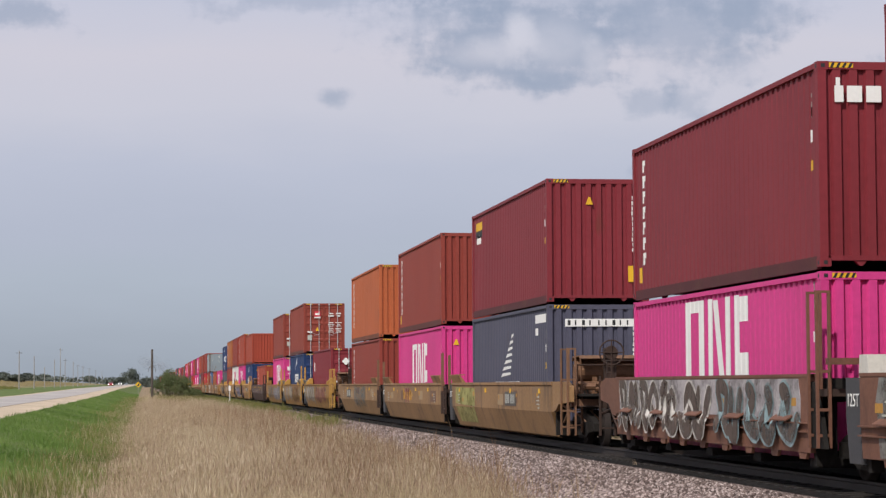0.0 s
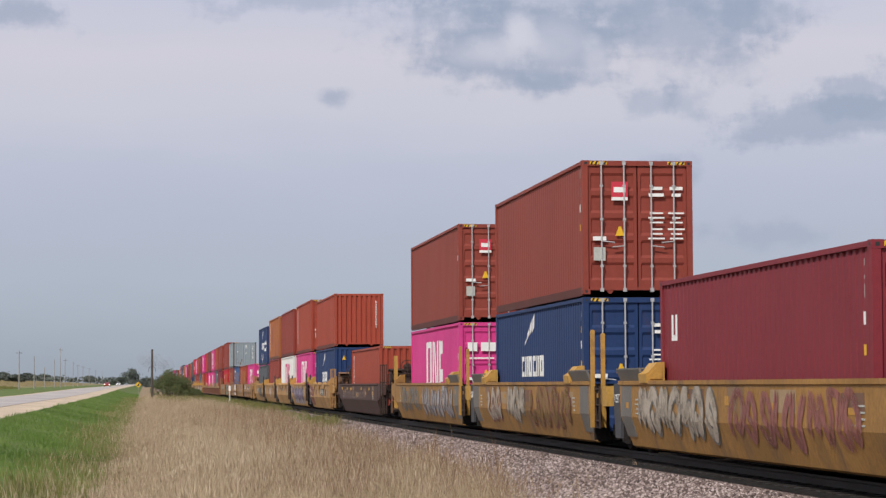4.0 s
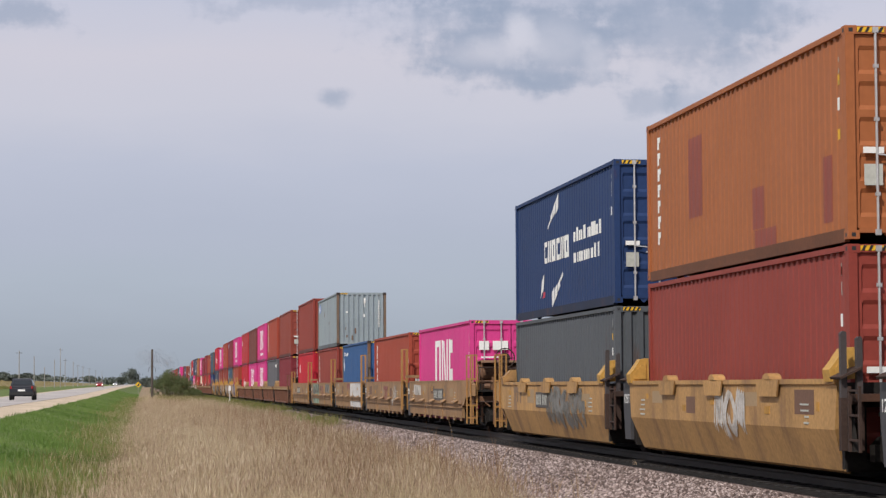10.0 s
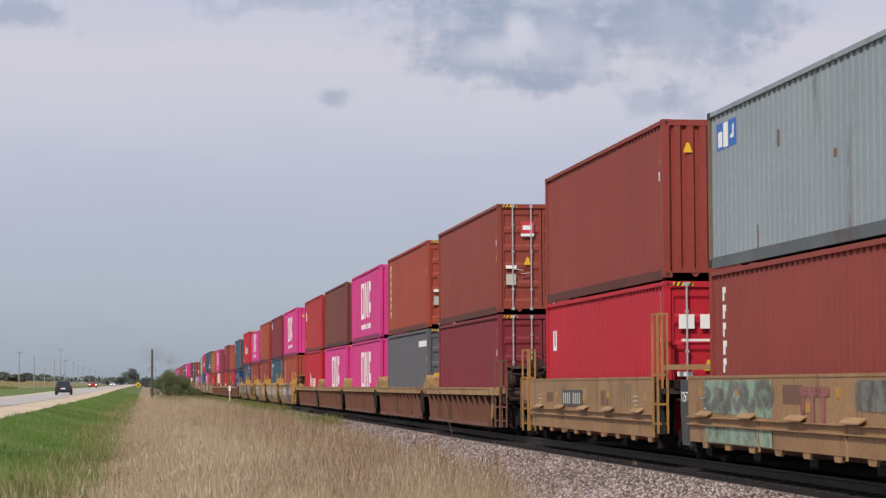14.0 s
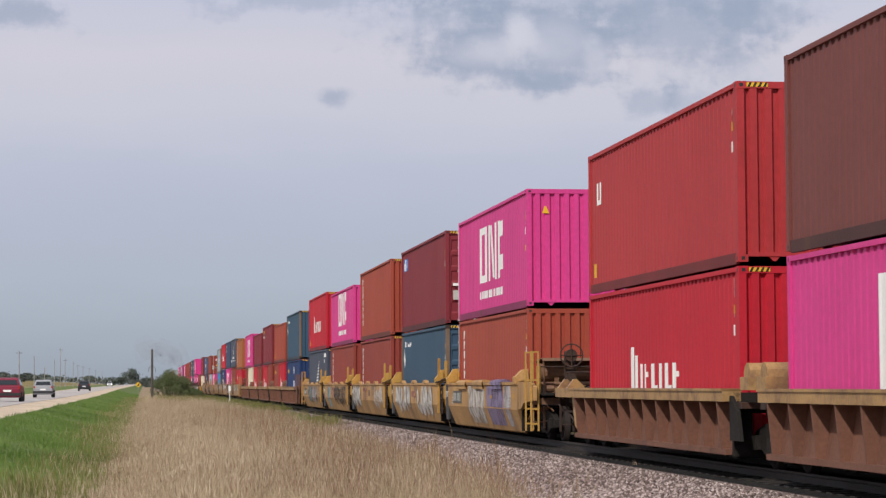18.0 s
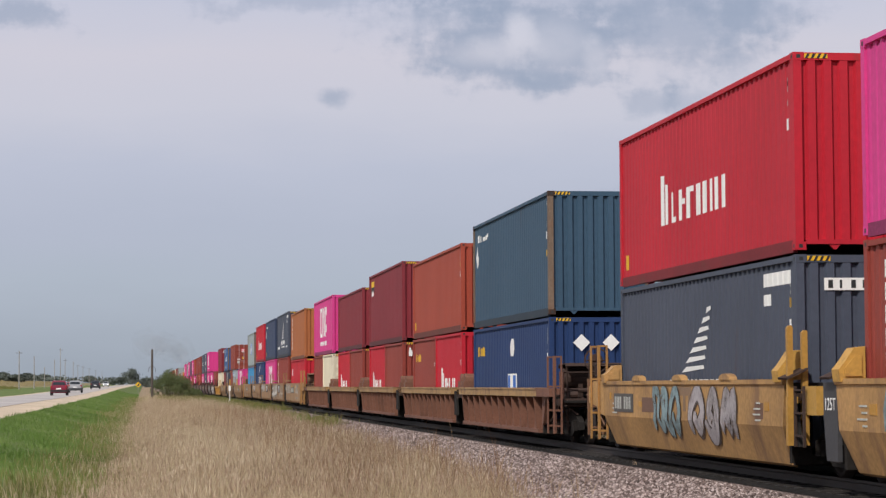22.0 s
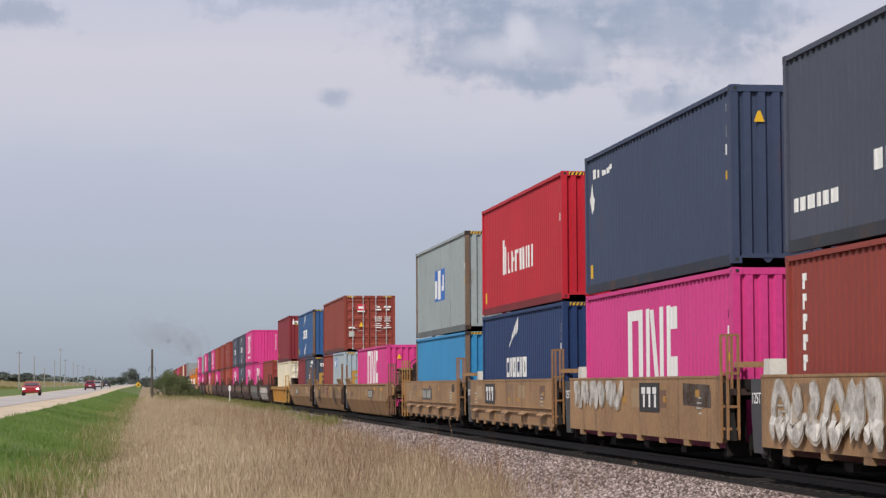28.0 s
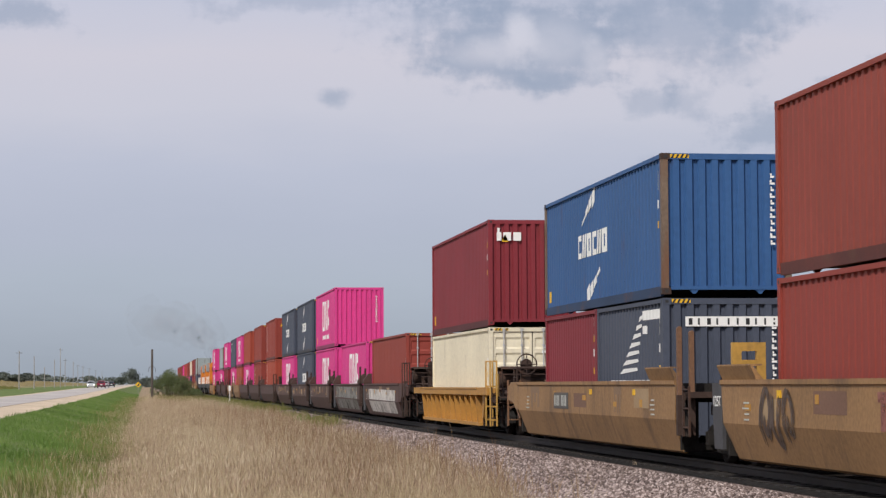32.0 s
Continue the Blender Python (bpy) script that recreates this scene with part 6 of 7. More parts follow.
def stones():
    rng = np.random.default_rng(4)
    n = 60000
    y = np.exp(rng.uniform(math.log(26), math.log(130), n))
    x = rng.uniform(4.9, 8.8, n)
    bed = np.interp(x, [4.9, 5.0, 6.6, 7.6, 8.75, 9.25], [-0.03, -0.03, 0.015, 0.10, 0.25, 0.27])
    r = rng.uniform(0.018, 0.045, n)
    base = np.array([(1, 0, 0), (-1, 0, 0), (0, 1, 0), (0, -1, 0), (0, 0, 0.8), (0, 0, -0.8)], float)
    q = base[None] * r[:, None, None] * rng.uniform(0.65, 1.3, (n, 6, 1))
    a = rng.uniform(0, 6.28, n)
    ca, sa = np.cos(a)[:, None], np.sin(a)[:, None]
    V = np.stack([q[..., 0] * ca - q[..., 1] * sa, q[..., 0] * sa + q[..., 1] * ca, q[..., 2] + q[..., 0] * 0.3], 2) + np.stack([x, y, bed + 0.008], 1)[:, None]
    f = np.array([(0, 2, 4), (2, 1, 4), (1, 3, 4), (3, 0, 4), (2, 0, 5), (1, 2, 5), (3, 1, 5), (0, 3, 5)])
    F = (np.arange(n)[:, None, None] * 6 + f[None]).reshape(-1, 3)
    me = bpy.data.meshes.new("ballast_stones")
    V = V.reshape(-1, 3)
    me.vertices.add(len(V)); me.vertices.foreach_set("co", V.ravel())
    me.loops.add(F.size); me.loops.foreach_set("vertex_index", F.ravel().astype(np.int32))
    me.polygons.add(len(F)); me.polygons.foreach_set("loop_start", np.arange(0, F.size, 3, dtype=np.int32))
    me.update(); me.validate()
    me.materials.append(leaf_mat("ballast_stone", (0.06, 0.044, 0.04), (0.185, 0.14, 0.127), (0.55, 0.46, 0.435), 0.85, 0.85))
    tagged(new("ballast_stones", me), "loose crushed stones, grey and pinkish", "ballast", "", "stuff")


def leaves_into(verts, faces, rng, centre, radii, n, size, shell=0.55):
    """Small leaf pairs through an uneven crown."""
    for _ in range(n):
        d = rng.normal(size=3); d /= np.linalg.norm(d)
        r = shell + (1 - shell) * rng.random() ** 0.6
        p = np.array(centre) + d * np.array(radii) * r * (0.85 + 0.25 * math.sin(d[0] * 5 + centre[0]) * math.cos(d[2] * 6 + centre[1]))
        u = rng.normal(size=3); u /= np.linalg.norm(u)
        w = np.cross(u, rng.normal(size=3)); w /= np.linalg.norm(w)
        s = size * rng.uniform(0.6, 1.4)
        k = len(verts)
        verts += [p - u * s, p + w * s * 0.5, p + u * s, p - w * s * 0.5]
        faces.append((k, k + 1, k + 2, k + 3))


def leafy(name, parent, clumps, seed, size, material, shell=0.55):
    rng = np.random.default_rng(seed)
    v, f = [], []
    for c, r, n in clumps:
        leaves_into(v, f, rng, c, r, n, size, shell)
    me = bpy.data.meshes.new(name)
    me.from_pydata([tuple(q) for q in v], [], f)
    me.materials.append(material)
    ob = new(name, me)
    ob.parent = parent
    return ob


M_BARK = mat("bark", (0.10, 0.075, 0.055), 0.9, vary=0.3, bump=0.02, bump_scale=20)
M_POLE = mat("weathered_pole", (0.085, 0.07, 0.06), 0.85, vary=0.25, bump=0.006, bump_scale=30)
M_POLE_GREY = mat("grey_pole", (0.30, 0.285, 0.27), 0.85, vary=0.2)


def tapered_into(bm, a, b, ra, rb, sides=8):
    a, b = Vector(a), Vector(b)
    d = (b - a).normalized(); u = d.orthogonal().normalized(); w = d.cross(u)
    rings = [[bm.verts.new(p + (u * math.cos(t) + w * math.sin(t)) * r) for t in [2 * math.pi * i / sides for i in range(sides)]] for p, r in ((a, ra), (b, rb))]
    for i in range(sides):
        bm.faces.new((rings[0][i], rings[0][(i + 1) % sides], rings[1][(i + 1) % sides], rings[1][i]))
    bm.faces.new(rings[0][::-1]); bm.faces.new(rings[1])


def bush(x, y, w, h, seed, label):
    z = land(x, y)
    t = thing("bush", label, "bush", at=pose(x, y, z))
    rng = random.Random(seed)
    bm = bmesh.new()
    clumps = []
    for i in range(26):
        # clumps over the shell of a dome, uneven in size
        a, up = i * 2.4 + rng.uniform(-0.3, 0.3), rng.uniform(0.05, 1.0)
        r = math.sqrt(max(0.0, 1 - up * up)) * 0.36 * w
        cx, cy, cz = math.cos(a) * r, math.sin(a) * r, h * (0.16 + 0.60 * up) * rng.uniform(0.88, 1.04)
        tapered_into(bm, (cx * 0.3, cy * 0.3, -0.1), (cx, cy, cz), 0.05, 0.02, 5)
        k = rng.uniform(0.75, 1.2)
        clumps.append(((cx, cy, cz), (w * 0.17 * k, w * 0.17 * k, h * 0.20 * k), 330))
    clumps.append(((0, 0, h * 0.42), (w * 0.38, w * 0.38, h * 0.40), 1100))
    part("stems", bm, M_BARK, t)
    leafy("foliage", t, [(c, r, int(n * 3.6)) for c, r, n in clumps], seed, 0.046, M_BUSH)
    return t


def roadside():
    bush(3.5, 285, 5.7, 4.2, 11, "dense dark green roadside bush")
    bush(6.4, 290, 2.6, 1.7, 12, "low green bush at the foot of the ballast")
    # short telegraph pole with a bracket
    z = land(1.1, 283)
    p = thing("telegraph_pole", "weathered grey wooden pole without wires", "pole", at=pose(1.1, 283, z))
    bm = bmesh.new()
    tapered_into(bm, (0, 0, -0.3), (0, 0, 6.3), 0.17, 0.13, 10)
    part("shaft", bm, M_POLE, p)
    bm = bmesh.new()
    for s in (-1, 1):
        rod_into(bm, (0, 0, 4.4), (s * 0.42, 0, 3.9), 0.03, 5)
        rod_into(bm, (s * 0.42, 0, 3.9), (s * 0.45, 0, 3.5), 0.025, 5)
    part("bracket", bm, M_POLE, p, "drooping iron bracket")
    # white marker post by the track
    p = thing("marker_post", "white trackside marker post with a small plate", "post", at=pose(8.15, 216, 0.05))
    bm = bmesh.new()
    box_into(bm, -0.035, 0.035, -0.05, 0.05, -0.2, 1.75)
    part("stake", bm, mat("white_post", (0.66, 0.65, 0.62), 0.7), p)
    bm = bmesh.new()
    box_into(bm, -0.11, 0.11, -0.07, -0.052, 1.25, 1.7)
    part("plate", bm, M_WHITE, p)
    # yellow diamond road sign
    sx, sy = -1.0, 470
    z = land(sx, sy)
    p = thing("road_sign", "yellow diamond warning sign with a black symbol on a post", "road sign", at=pose(sx, sy, z))
    bm = bmesh.new()
    box_into(bm, -0.05, 0.05, 0.0, 0.08, -0.2, 2.3)
    part("post", bm, M_POLE_GREY, p)
    bm = bmesh.new()
    prism_into(bm, [(0, 1.27), (0.60, 1.87), (0, 2.47), (-0.60, 1.87)], "y", -0.02, -0.002)
    part("plate", bm, M_YELLOW, p, "yellow diamond plate")
    bm = bmesh.new()
    prism_into(bm, [(-0.25, 1.6), (0.15, 1.6), (0.3, 2.1), (0.1, 2.15), (-0.05, 1.8), (-0.25, 1.8)], "y", -0.03, -0.022)
    part("symbol", bm, M_BLACK, p)
    # utility poles beyond the road
    for x, y, h, arm in ((-32, 514, 10.2, 0), (-32, 599, 10.1, 1), (-32, 681, 9.6, 0), (-32, 753, 6.8, 0), (-32, 837, 10.2, 0), (-32, 896, 15.2, 1), (-32, 950, 11.7, 1), (-32, 1059, 11.6, 1), (-32, 1134, 10.9, 1), (-32, 1230, 10.9, 1), (-32, 1370, 10.9, 1), (-32, 1560, 10.9, 0), (-32, 1800, 10.9, 0)):
        u = thing("utility_pole", "weathered grey utility pole" + (" with a cross arm" if arm else ""), "utility pole", "utility poles along the road", pose(x, y, land(x, y)))
        bm = bmesh.new()
        tapered_into(bm, (0, 0, -0.3), (0, 0, h), 0.17, 0.11, 8)
        part("shaft", bm, M_POLE_GREY, u)
        if arm:
            bm = bmesh.new()
            box_into(bm, -0.75, 0.75, -0.05, 0.05, h - 0.70, h - 0.6)
            for q in (-0.7, -0.3, 0.3, 0.7):
                rod_into(bm, (q, 0, h - 0.6), (q, 0, h - 0.45), 0.03, 6)
            part("cross_arm", bm, M_POLE, u)


def tree(x, y, w, h, seed):
    z = land(x, y)
    t = thing("tree", "broad dark green tree far off in the fields", "tree", "far trees", pose(x, y, z - 0.2))
    rng = random.Random(seed)
    bm = bmesh.new()
    tapered_into(bm, (0, 0, 0), (0, 0, h * 0.5), 0.35, 0.2)
    clumps = []
    for i in range(15):
        a = rng.uniform(0, 6.28); r = rng.uniform(0.0, 0.75)
        c = (math.cos(a) * r * w * 0.5, math.sin(a) * r * w * 0.5, h * (0.30 + rng.uniform(0.0, 0.52) * (1.1 - 0.8 * r)))
        tapered_into(bm, (0, 0, h * 0.3), c, 0.14, 0.05, 5)
        clumps.append((c, (w * 0.25, w * 0.25, h * 0.22), 150))
    part("trunk", bm, M_BARK, t)
    leafy("crown", t, clumps, seed, 0.62, M_FAR_HAZED, 0.15)


def far_woods():
    rnd = random.Random(21)
    for x, y, w, h in ((-73, 1150, 14, 4.4), (-58, 1080, 12, 4.6), (-66, 1180, 12, 4), (-95, 1500, 20, 6.5), (-80, 1620, 18, 6.5), (-10, 2150, 24, 16), (2, 2250, 24, 12), (-22, 2300, 22, 11), (-50, 2200, 22, 8), (16, 2300, 30, 12), (34, 2350, 30, 11)):
        tree(x, y, w, h, rnd.randrange(999))
    rng = np.random.default_rng(31)
    v, f = [], []
    for i in range(260):
        y = rng.uniform(2300, 2900)
        x = rng.uniform(-260, 420)
        hh = rng.uniform(4, 9) * (1.15 if -60 < x < 40 else 1)
        leaves_into(v, f, rng, (x, y, land(x, y) + hh * 0.5), (rng.uniform(7, 13), 7, hh * 0.6), 28, 1.9, 0.3)
    me = bpy.data.meshes.new("far_woods")
    me.from_pydata([tuple(q) for q in v], [], f)
    me.materials.append(M_FAR_HAZED)
    tagged(new("far_woods", me), "low line of trees on the horizon", "trees", "", "stuff")
    # standing crop and a weedy fence line beyond the road
    blades("crop", "standing brown-green crop", "crop", 30000, spread(-130, -40, 560, 1700), (0.7, 1.4), (0.10, 0.28), 0.4, leaf_mat("crop_leaves", (0.17, 0.145, 0.06), (0.27, 0.22, 0.11), (0.36, 0.30, 0.17)), 41)
    blades("fence_weeds", "dark green weeds along the far verge", "weeds", 9000, spread(-38, -34, 430, 640, 1.0), (0.9, 1.9), (0.06, 0.16), 0.5, M_WEED, 42)


# ---- the train ----
BASE = 0.315   # container base over the rail
HC, STD = 2.896, 2.591
L40, L20 = 12.192, 6.058

# place at 16 s of the near end; lower: colour, height, doors, marks; upper the same, or None
LABELS = {"pink": "bright pink", "maroon": "dark maroon", "brown_red": "brownish red", "rust_brown": "rust brown", "dull_brown": "dull dark brown", "brick": "brick red-orange", "orange": "bright orange", "ochre": "ochre orange", "red": "bright red",
          "scarlet": "faded red", "navy": "navy blue", "blue": "worn blue", "indigo": "dark indigo blue", "slate": "slate blue-grey", "dusk": "faded purple-grey", "teal": "dark teal blue", "grey": "plain grey", "dark_grey": "dark grey", "grey_green": "faded grey-green", "pale_blue": "pale grey-blue", "steel_blue": "faded blue-grey",
          "sky_blue": "light sky blue", "white": "white", "cream": "cream"}
STACKS = [
    (-327.6, ("brown_red", HC, 0, ()), ("maroon", HC, 0, ())),
    (-312.5, ("pink", STD, 0, ("blocks_low",)), ("maroon", HC, 0, ("end_white", "column"))),
    (-290.9, ("dusk", HC, 0, ("sail",)), ("maroon", HC, 0, ("yellow_corner",))),
    (-271.9, ("pink", HC, 0, ("blocks_low",)), ("brown_red", HC, 0, ("column",))),
    (-252.8, ("brown_red", HC, 0, ("column",)), ("orange", HC, 0, ("column",))),
    (-229.0, ("maroon", HC, 1, ("diamonds", "white_corner")), None),
    (-209.5, ("navy", HC, 1, ("swoosh",)), ("rust_brown", HC, 1, ("door_patch",))),
    (-190.1, ("pink", HC, 1, ("blocks_low", "door_bars")), ("rust_brown", HC, 1, ("door_patch",))),
    (-167.0, ("brick", STD, 0, ("column",)), None),
    (-145.6, ("navy", HC, 0, ("swoosh",)), ("brick", STD, 0, ())),
    (-129.7, ("pink", HC, 1, ("blocks_low", "door_bars")), ("brick", HC, 1, ("column",))),
    (-114.3, ("white", HC, 1, ("magenta_blocks",)), ("brown_red", HC, 1, ("door_patch",))),
    (-99.1, ("brown_red", HC, 1, ()), ("ochre", HC, 1, ("column", "patches"))),
    (-83.9, ("dark_grey", STD, 0, ()), ("navy", HC, 1, ("swoosh", "rows"))),
    (-63.5, ("pink", HC, 1, ("blocks_low", "door_bars")), None),
    (-48.3, ("brick", HC, 1, ("column",)), None),
    (-33.3, ("blue", HC, 0, ("small_corner",)), None),
    (-18.0, ("brown_red", HC, 0, ("column",)), ("steel_blue", STD, 0, ("square_corner", "scuffs"))),
    (-2.5, ("red", HC, 1, ("white_corner", "door_bars")), ("brown_red", HC, 0, ())),
    (17.0, ("maroon", HC, 1, ()), ("rust_brown", HC, 1, ("door_patch",))),
    (32.2, ("grey", HC, 1, ("white_rect", "caution")), ("brick", HC, 1, ("column",))),
    (47.4, ("pink", HC, 0, ("blocks_low",)), ("pink", HC, 0, ("blocks",))),
    (62.8, ("pink", HC, 0, ("blocks_low",)), ("dull_brown", HC, 0, ())),
    (77.7, ("red", HC, 0, ("bars_near",)), ("scarlet", HC, 0, ("white_corner",))),
    (97.7, ("brick", HC, 0, ("column",)), ("pink", HC, 0, ("blocks",))),
    (112.9, ("teal", HC, 1, ("small_corner", "caution")), ("maroon", HC, 1, ("square_corner",))),
    (128.8, ("brown_red", HC, 0, ("column",)), ("brick", HC, 0, ("column",))),
    (144.4, ("brown_red", HC, 0, ("column",)), ("pink", STD, 0, ("blocks",))),
    (159.7, ("slate", HC, 0, ("sail",)), ("red", HC, 0, ("bars",))),
    (179.9, ("navy", STD, 0, ("diamonds", "yellow_text", "badge")), ("teal", HC, 0, ("small_corner",))),
    (194.6, [("red", STD, 0, ("bars_near",)), ("brown_red", STD, 0, ("yellow_text",))], ("brick", STD, 0, ())),
    (210.1, [("brown_red", STD, 0, ("end_white",)), ("red", STD, 0, ("bars_near",))], ("maroon", HC, 0, ("yellow_corner",))),
    (225.4, [("brown_red", STD, 0, ()), ("red", STD, 0, ("bars_near",))], ("maroon", STD, 0, ())),
    (241.0, [("cream", STD, 1, ()), ("brown_red", STD, 0, ())], ("pink", HC, 0, ("blocks",))),
    (260.8, ("red", STD, 0, ("white_corner",)), ("ochre", HC, 0, ("column",))),
    (275.9, ("brown_red", HC, 0, ("column",)), ("slate", HC, 0, ("sail",))),
    (291.1, ("pink", HC, 0, ("blocks_low",)), ("indigo", HC, 0, ("small_corner",))),
    (306.0, ("navy", HC, 0, ("swoosh",)), ("red", HC, 0, ("bars",))),
    (321.5, ("sky_blue", STD, 0, ()), ("grey_green", HC, 0, ("square",))),
    (343.1, ("pink", STD, 0, ("blocks_low",)), None),
    (362.2, [("pale_blue", STD, 0, ("square_corner",)), ("brown_red", STD, 0, ())], ("rust_brown", STD, 1, ("door_patch",))),
    (381.9, [("slate", STD, 0, ("sail",)), ("maroon", STD, 0, ())], ("blue", STD, 0, ("swoosh",))),
    (402.9, ("cream", STD, 1, ()), ("maroon", HC, 0, ("end_white",))),
    (422.6, ("brown_red", HC, 1, ()), None),
    (437.4, ("pink", HC, 0, ("blocks_low",)), None),
    (453.2, ("pink", HC, 0, ("blocks_low",)), ("pink", HC, 0, ("blocks",))),
    (468.6, ("slate", HC, 0, ("swoosh",)), ("slate", HC, 0, ("swoosh",))),
    (484.0, ("pink", HC, 0, ("blocks_low",)), ("slate", HC, 0, ("swoosh",))),
    (504.2, ("brick", HC, 0, ("column",)), ("brown_red", HC, 0, ("column",))),
    (523.5, ("brown_red", HC, 0, ("column",)), ("brown_red", HC, 0, ())),
    (543.0, ("pink", HC, 0, ("blocks_low",)), ("brick", HC, 0, ())),
    (560.0, ("brick", HC, 0, ()), ("pink", HC, 0, ("blocks",))),
    (575.2, ("pink", HC, 0, ("blocks_low",)), ("slate", HC, 0, ("small_corner",))),
    (596.0, ("maroon", HC, 0, ()), ("pink", HC, 0, ("blocks",))),
    (612.0, ("pink", HC, 0, ("blocks_low",)), ("grey_green", STD, 0, ())),
    (640.0, ("pink", HC, 0, ("blocks_low",)), ("pink", HC, 0, ("blocks",))),
]
TAIL = [(742, "slate", "grey_green"), (757.5, "brown_red", "maroon"), (773, "maroon", "brown_red"), (788.5, "navy", "cream"), (804, "pink", "brown_red"), (824, "brown_red", "brown_red"), (839.5, "pink", "scarlet"), (855, "maroon", "brick"), (875, "brown_red", "pink"), (890.5, "brick", "maroon"), (906, "pink", "brown_red"), (926, "red", "brown_red"), (941.5, "slate", "maroon"), (957, "maroon", "brick")]
for y, lo, up in TAIL:
    STACKS.append((float(y), (lo, HC, 0, ()), (up, HC, 0, ())))


def load_containers():
    for k, (y0, lower, upper) in enumerate(STACKS):
        fine = -330 < y0 < 530
        if isinstance(lower, list):
            items = [(spec, y0 + j * (L20 + 0.07), L20) for j, spec in enumerate(lower)]
        else:
            items = [(lower, y0, L40)]
        for j, ((col, H, doors, deco), y, L) in enumerate(items):
            deco = [d for d in deco if not (L < 7 and d in ("column",))]
            c = container(col, L, H, doors, "%s %s shipping container in a rail well" % (LABELS[col], "forty-foot" if L > 7 else "twenty-foot"), deco, k * 5 + j, fine)
            MOVING.append((c, y, BASE))
            low = H
        if upper:
            col, H, doors, deco = upper
            c = container(col, L40, H, doors, "%s forty-foot shipping container stacked on another" % LABELS[col], deco, k * 5 + 3, fine)
            MOVING.append((c, y0, BASE + low + 0.067))


def units_of(ys, long=False):
    r = ys[0]
    if long:
        return [(y + 6.1 - 8.3 - r, y + 6.1 + 8.3 - r) for y in ys]
    return [(y - 0.35 - r, y + 12.5 - r) for y in ys]


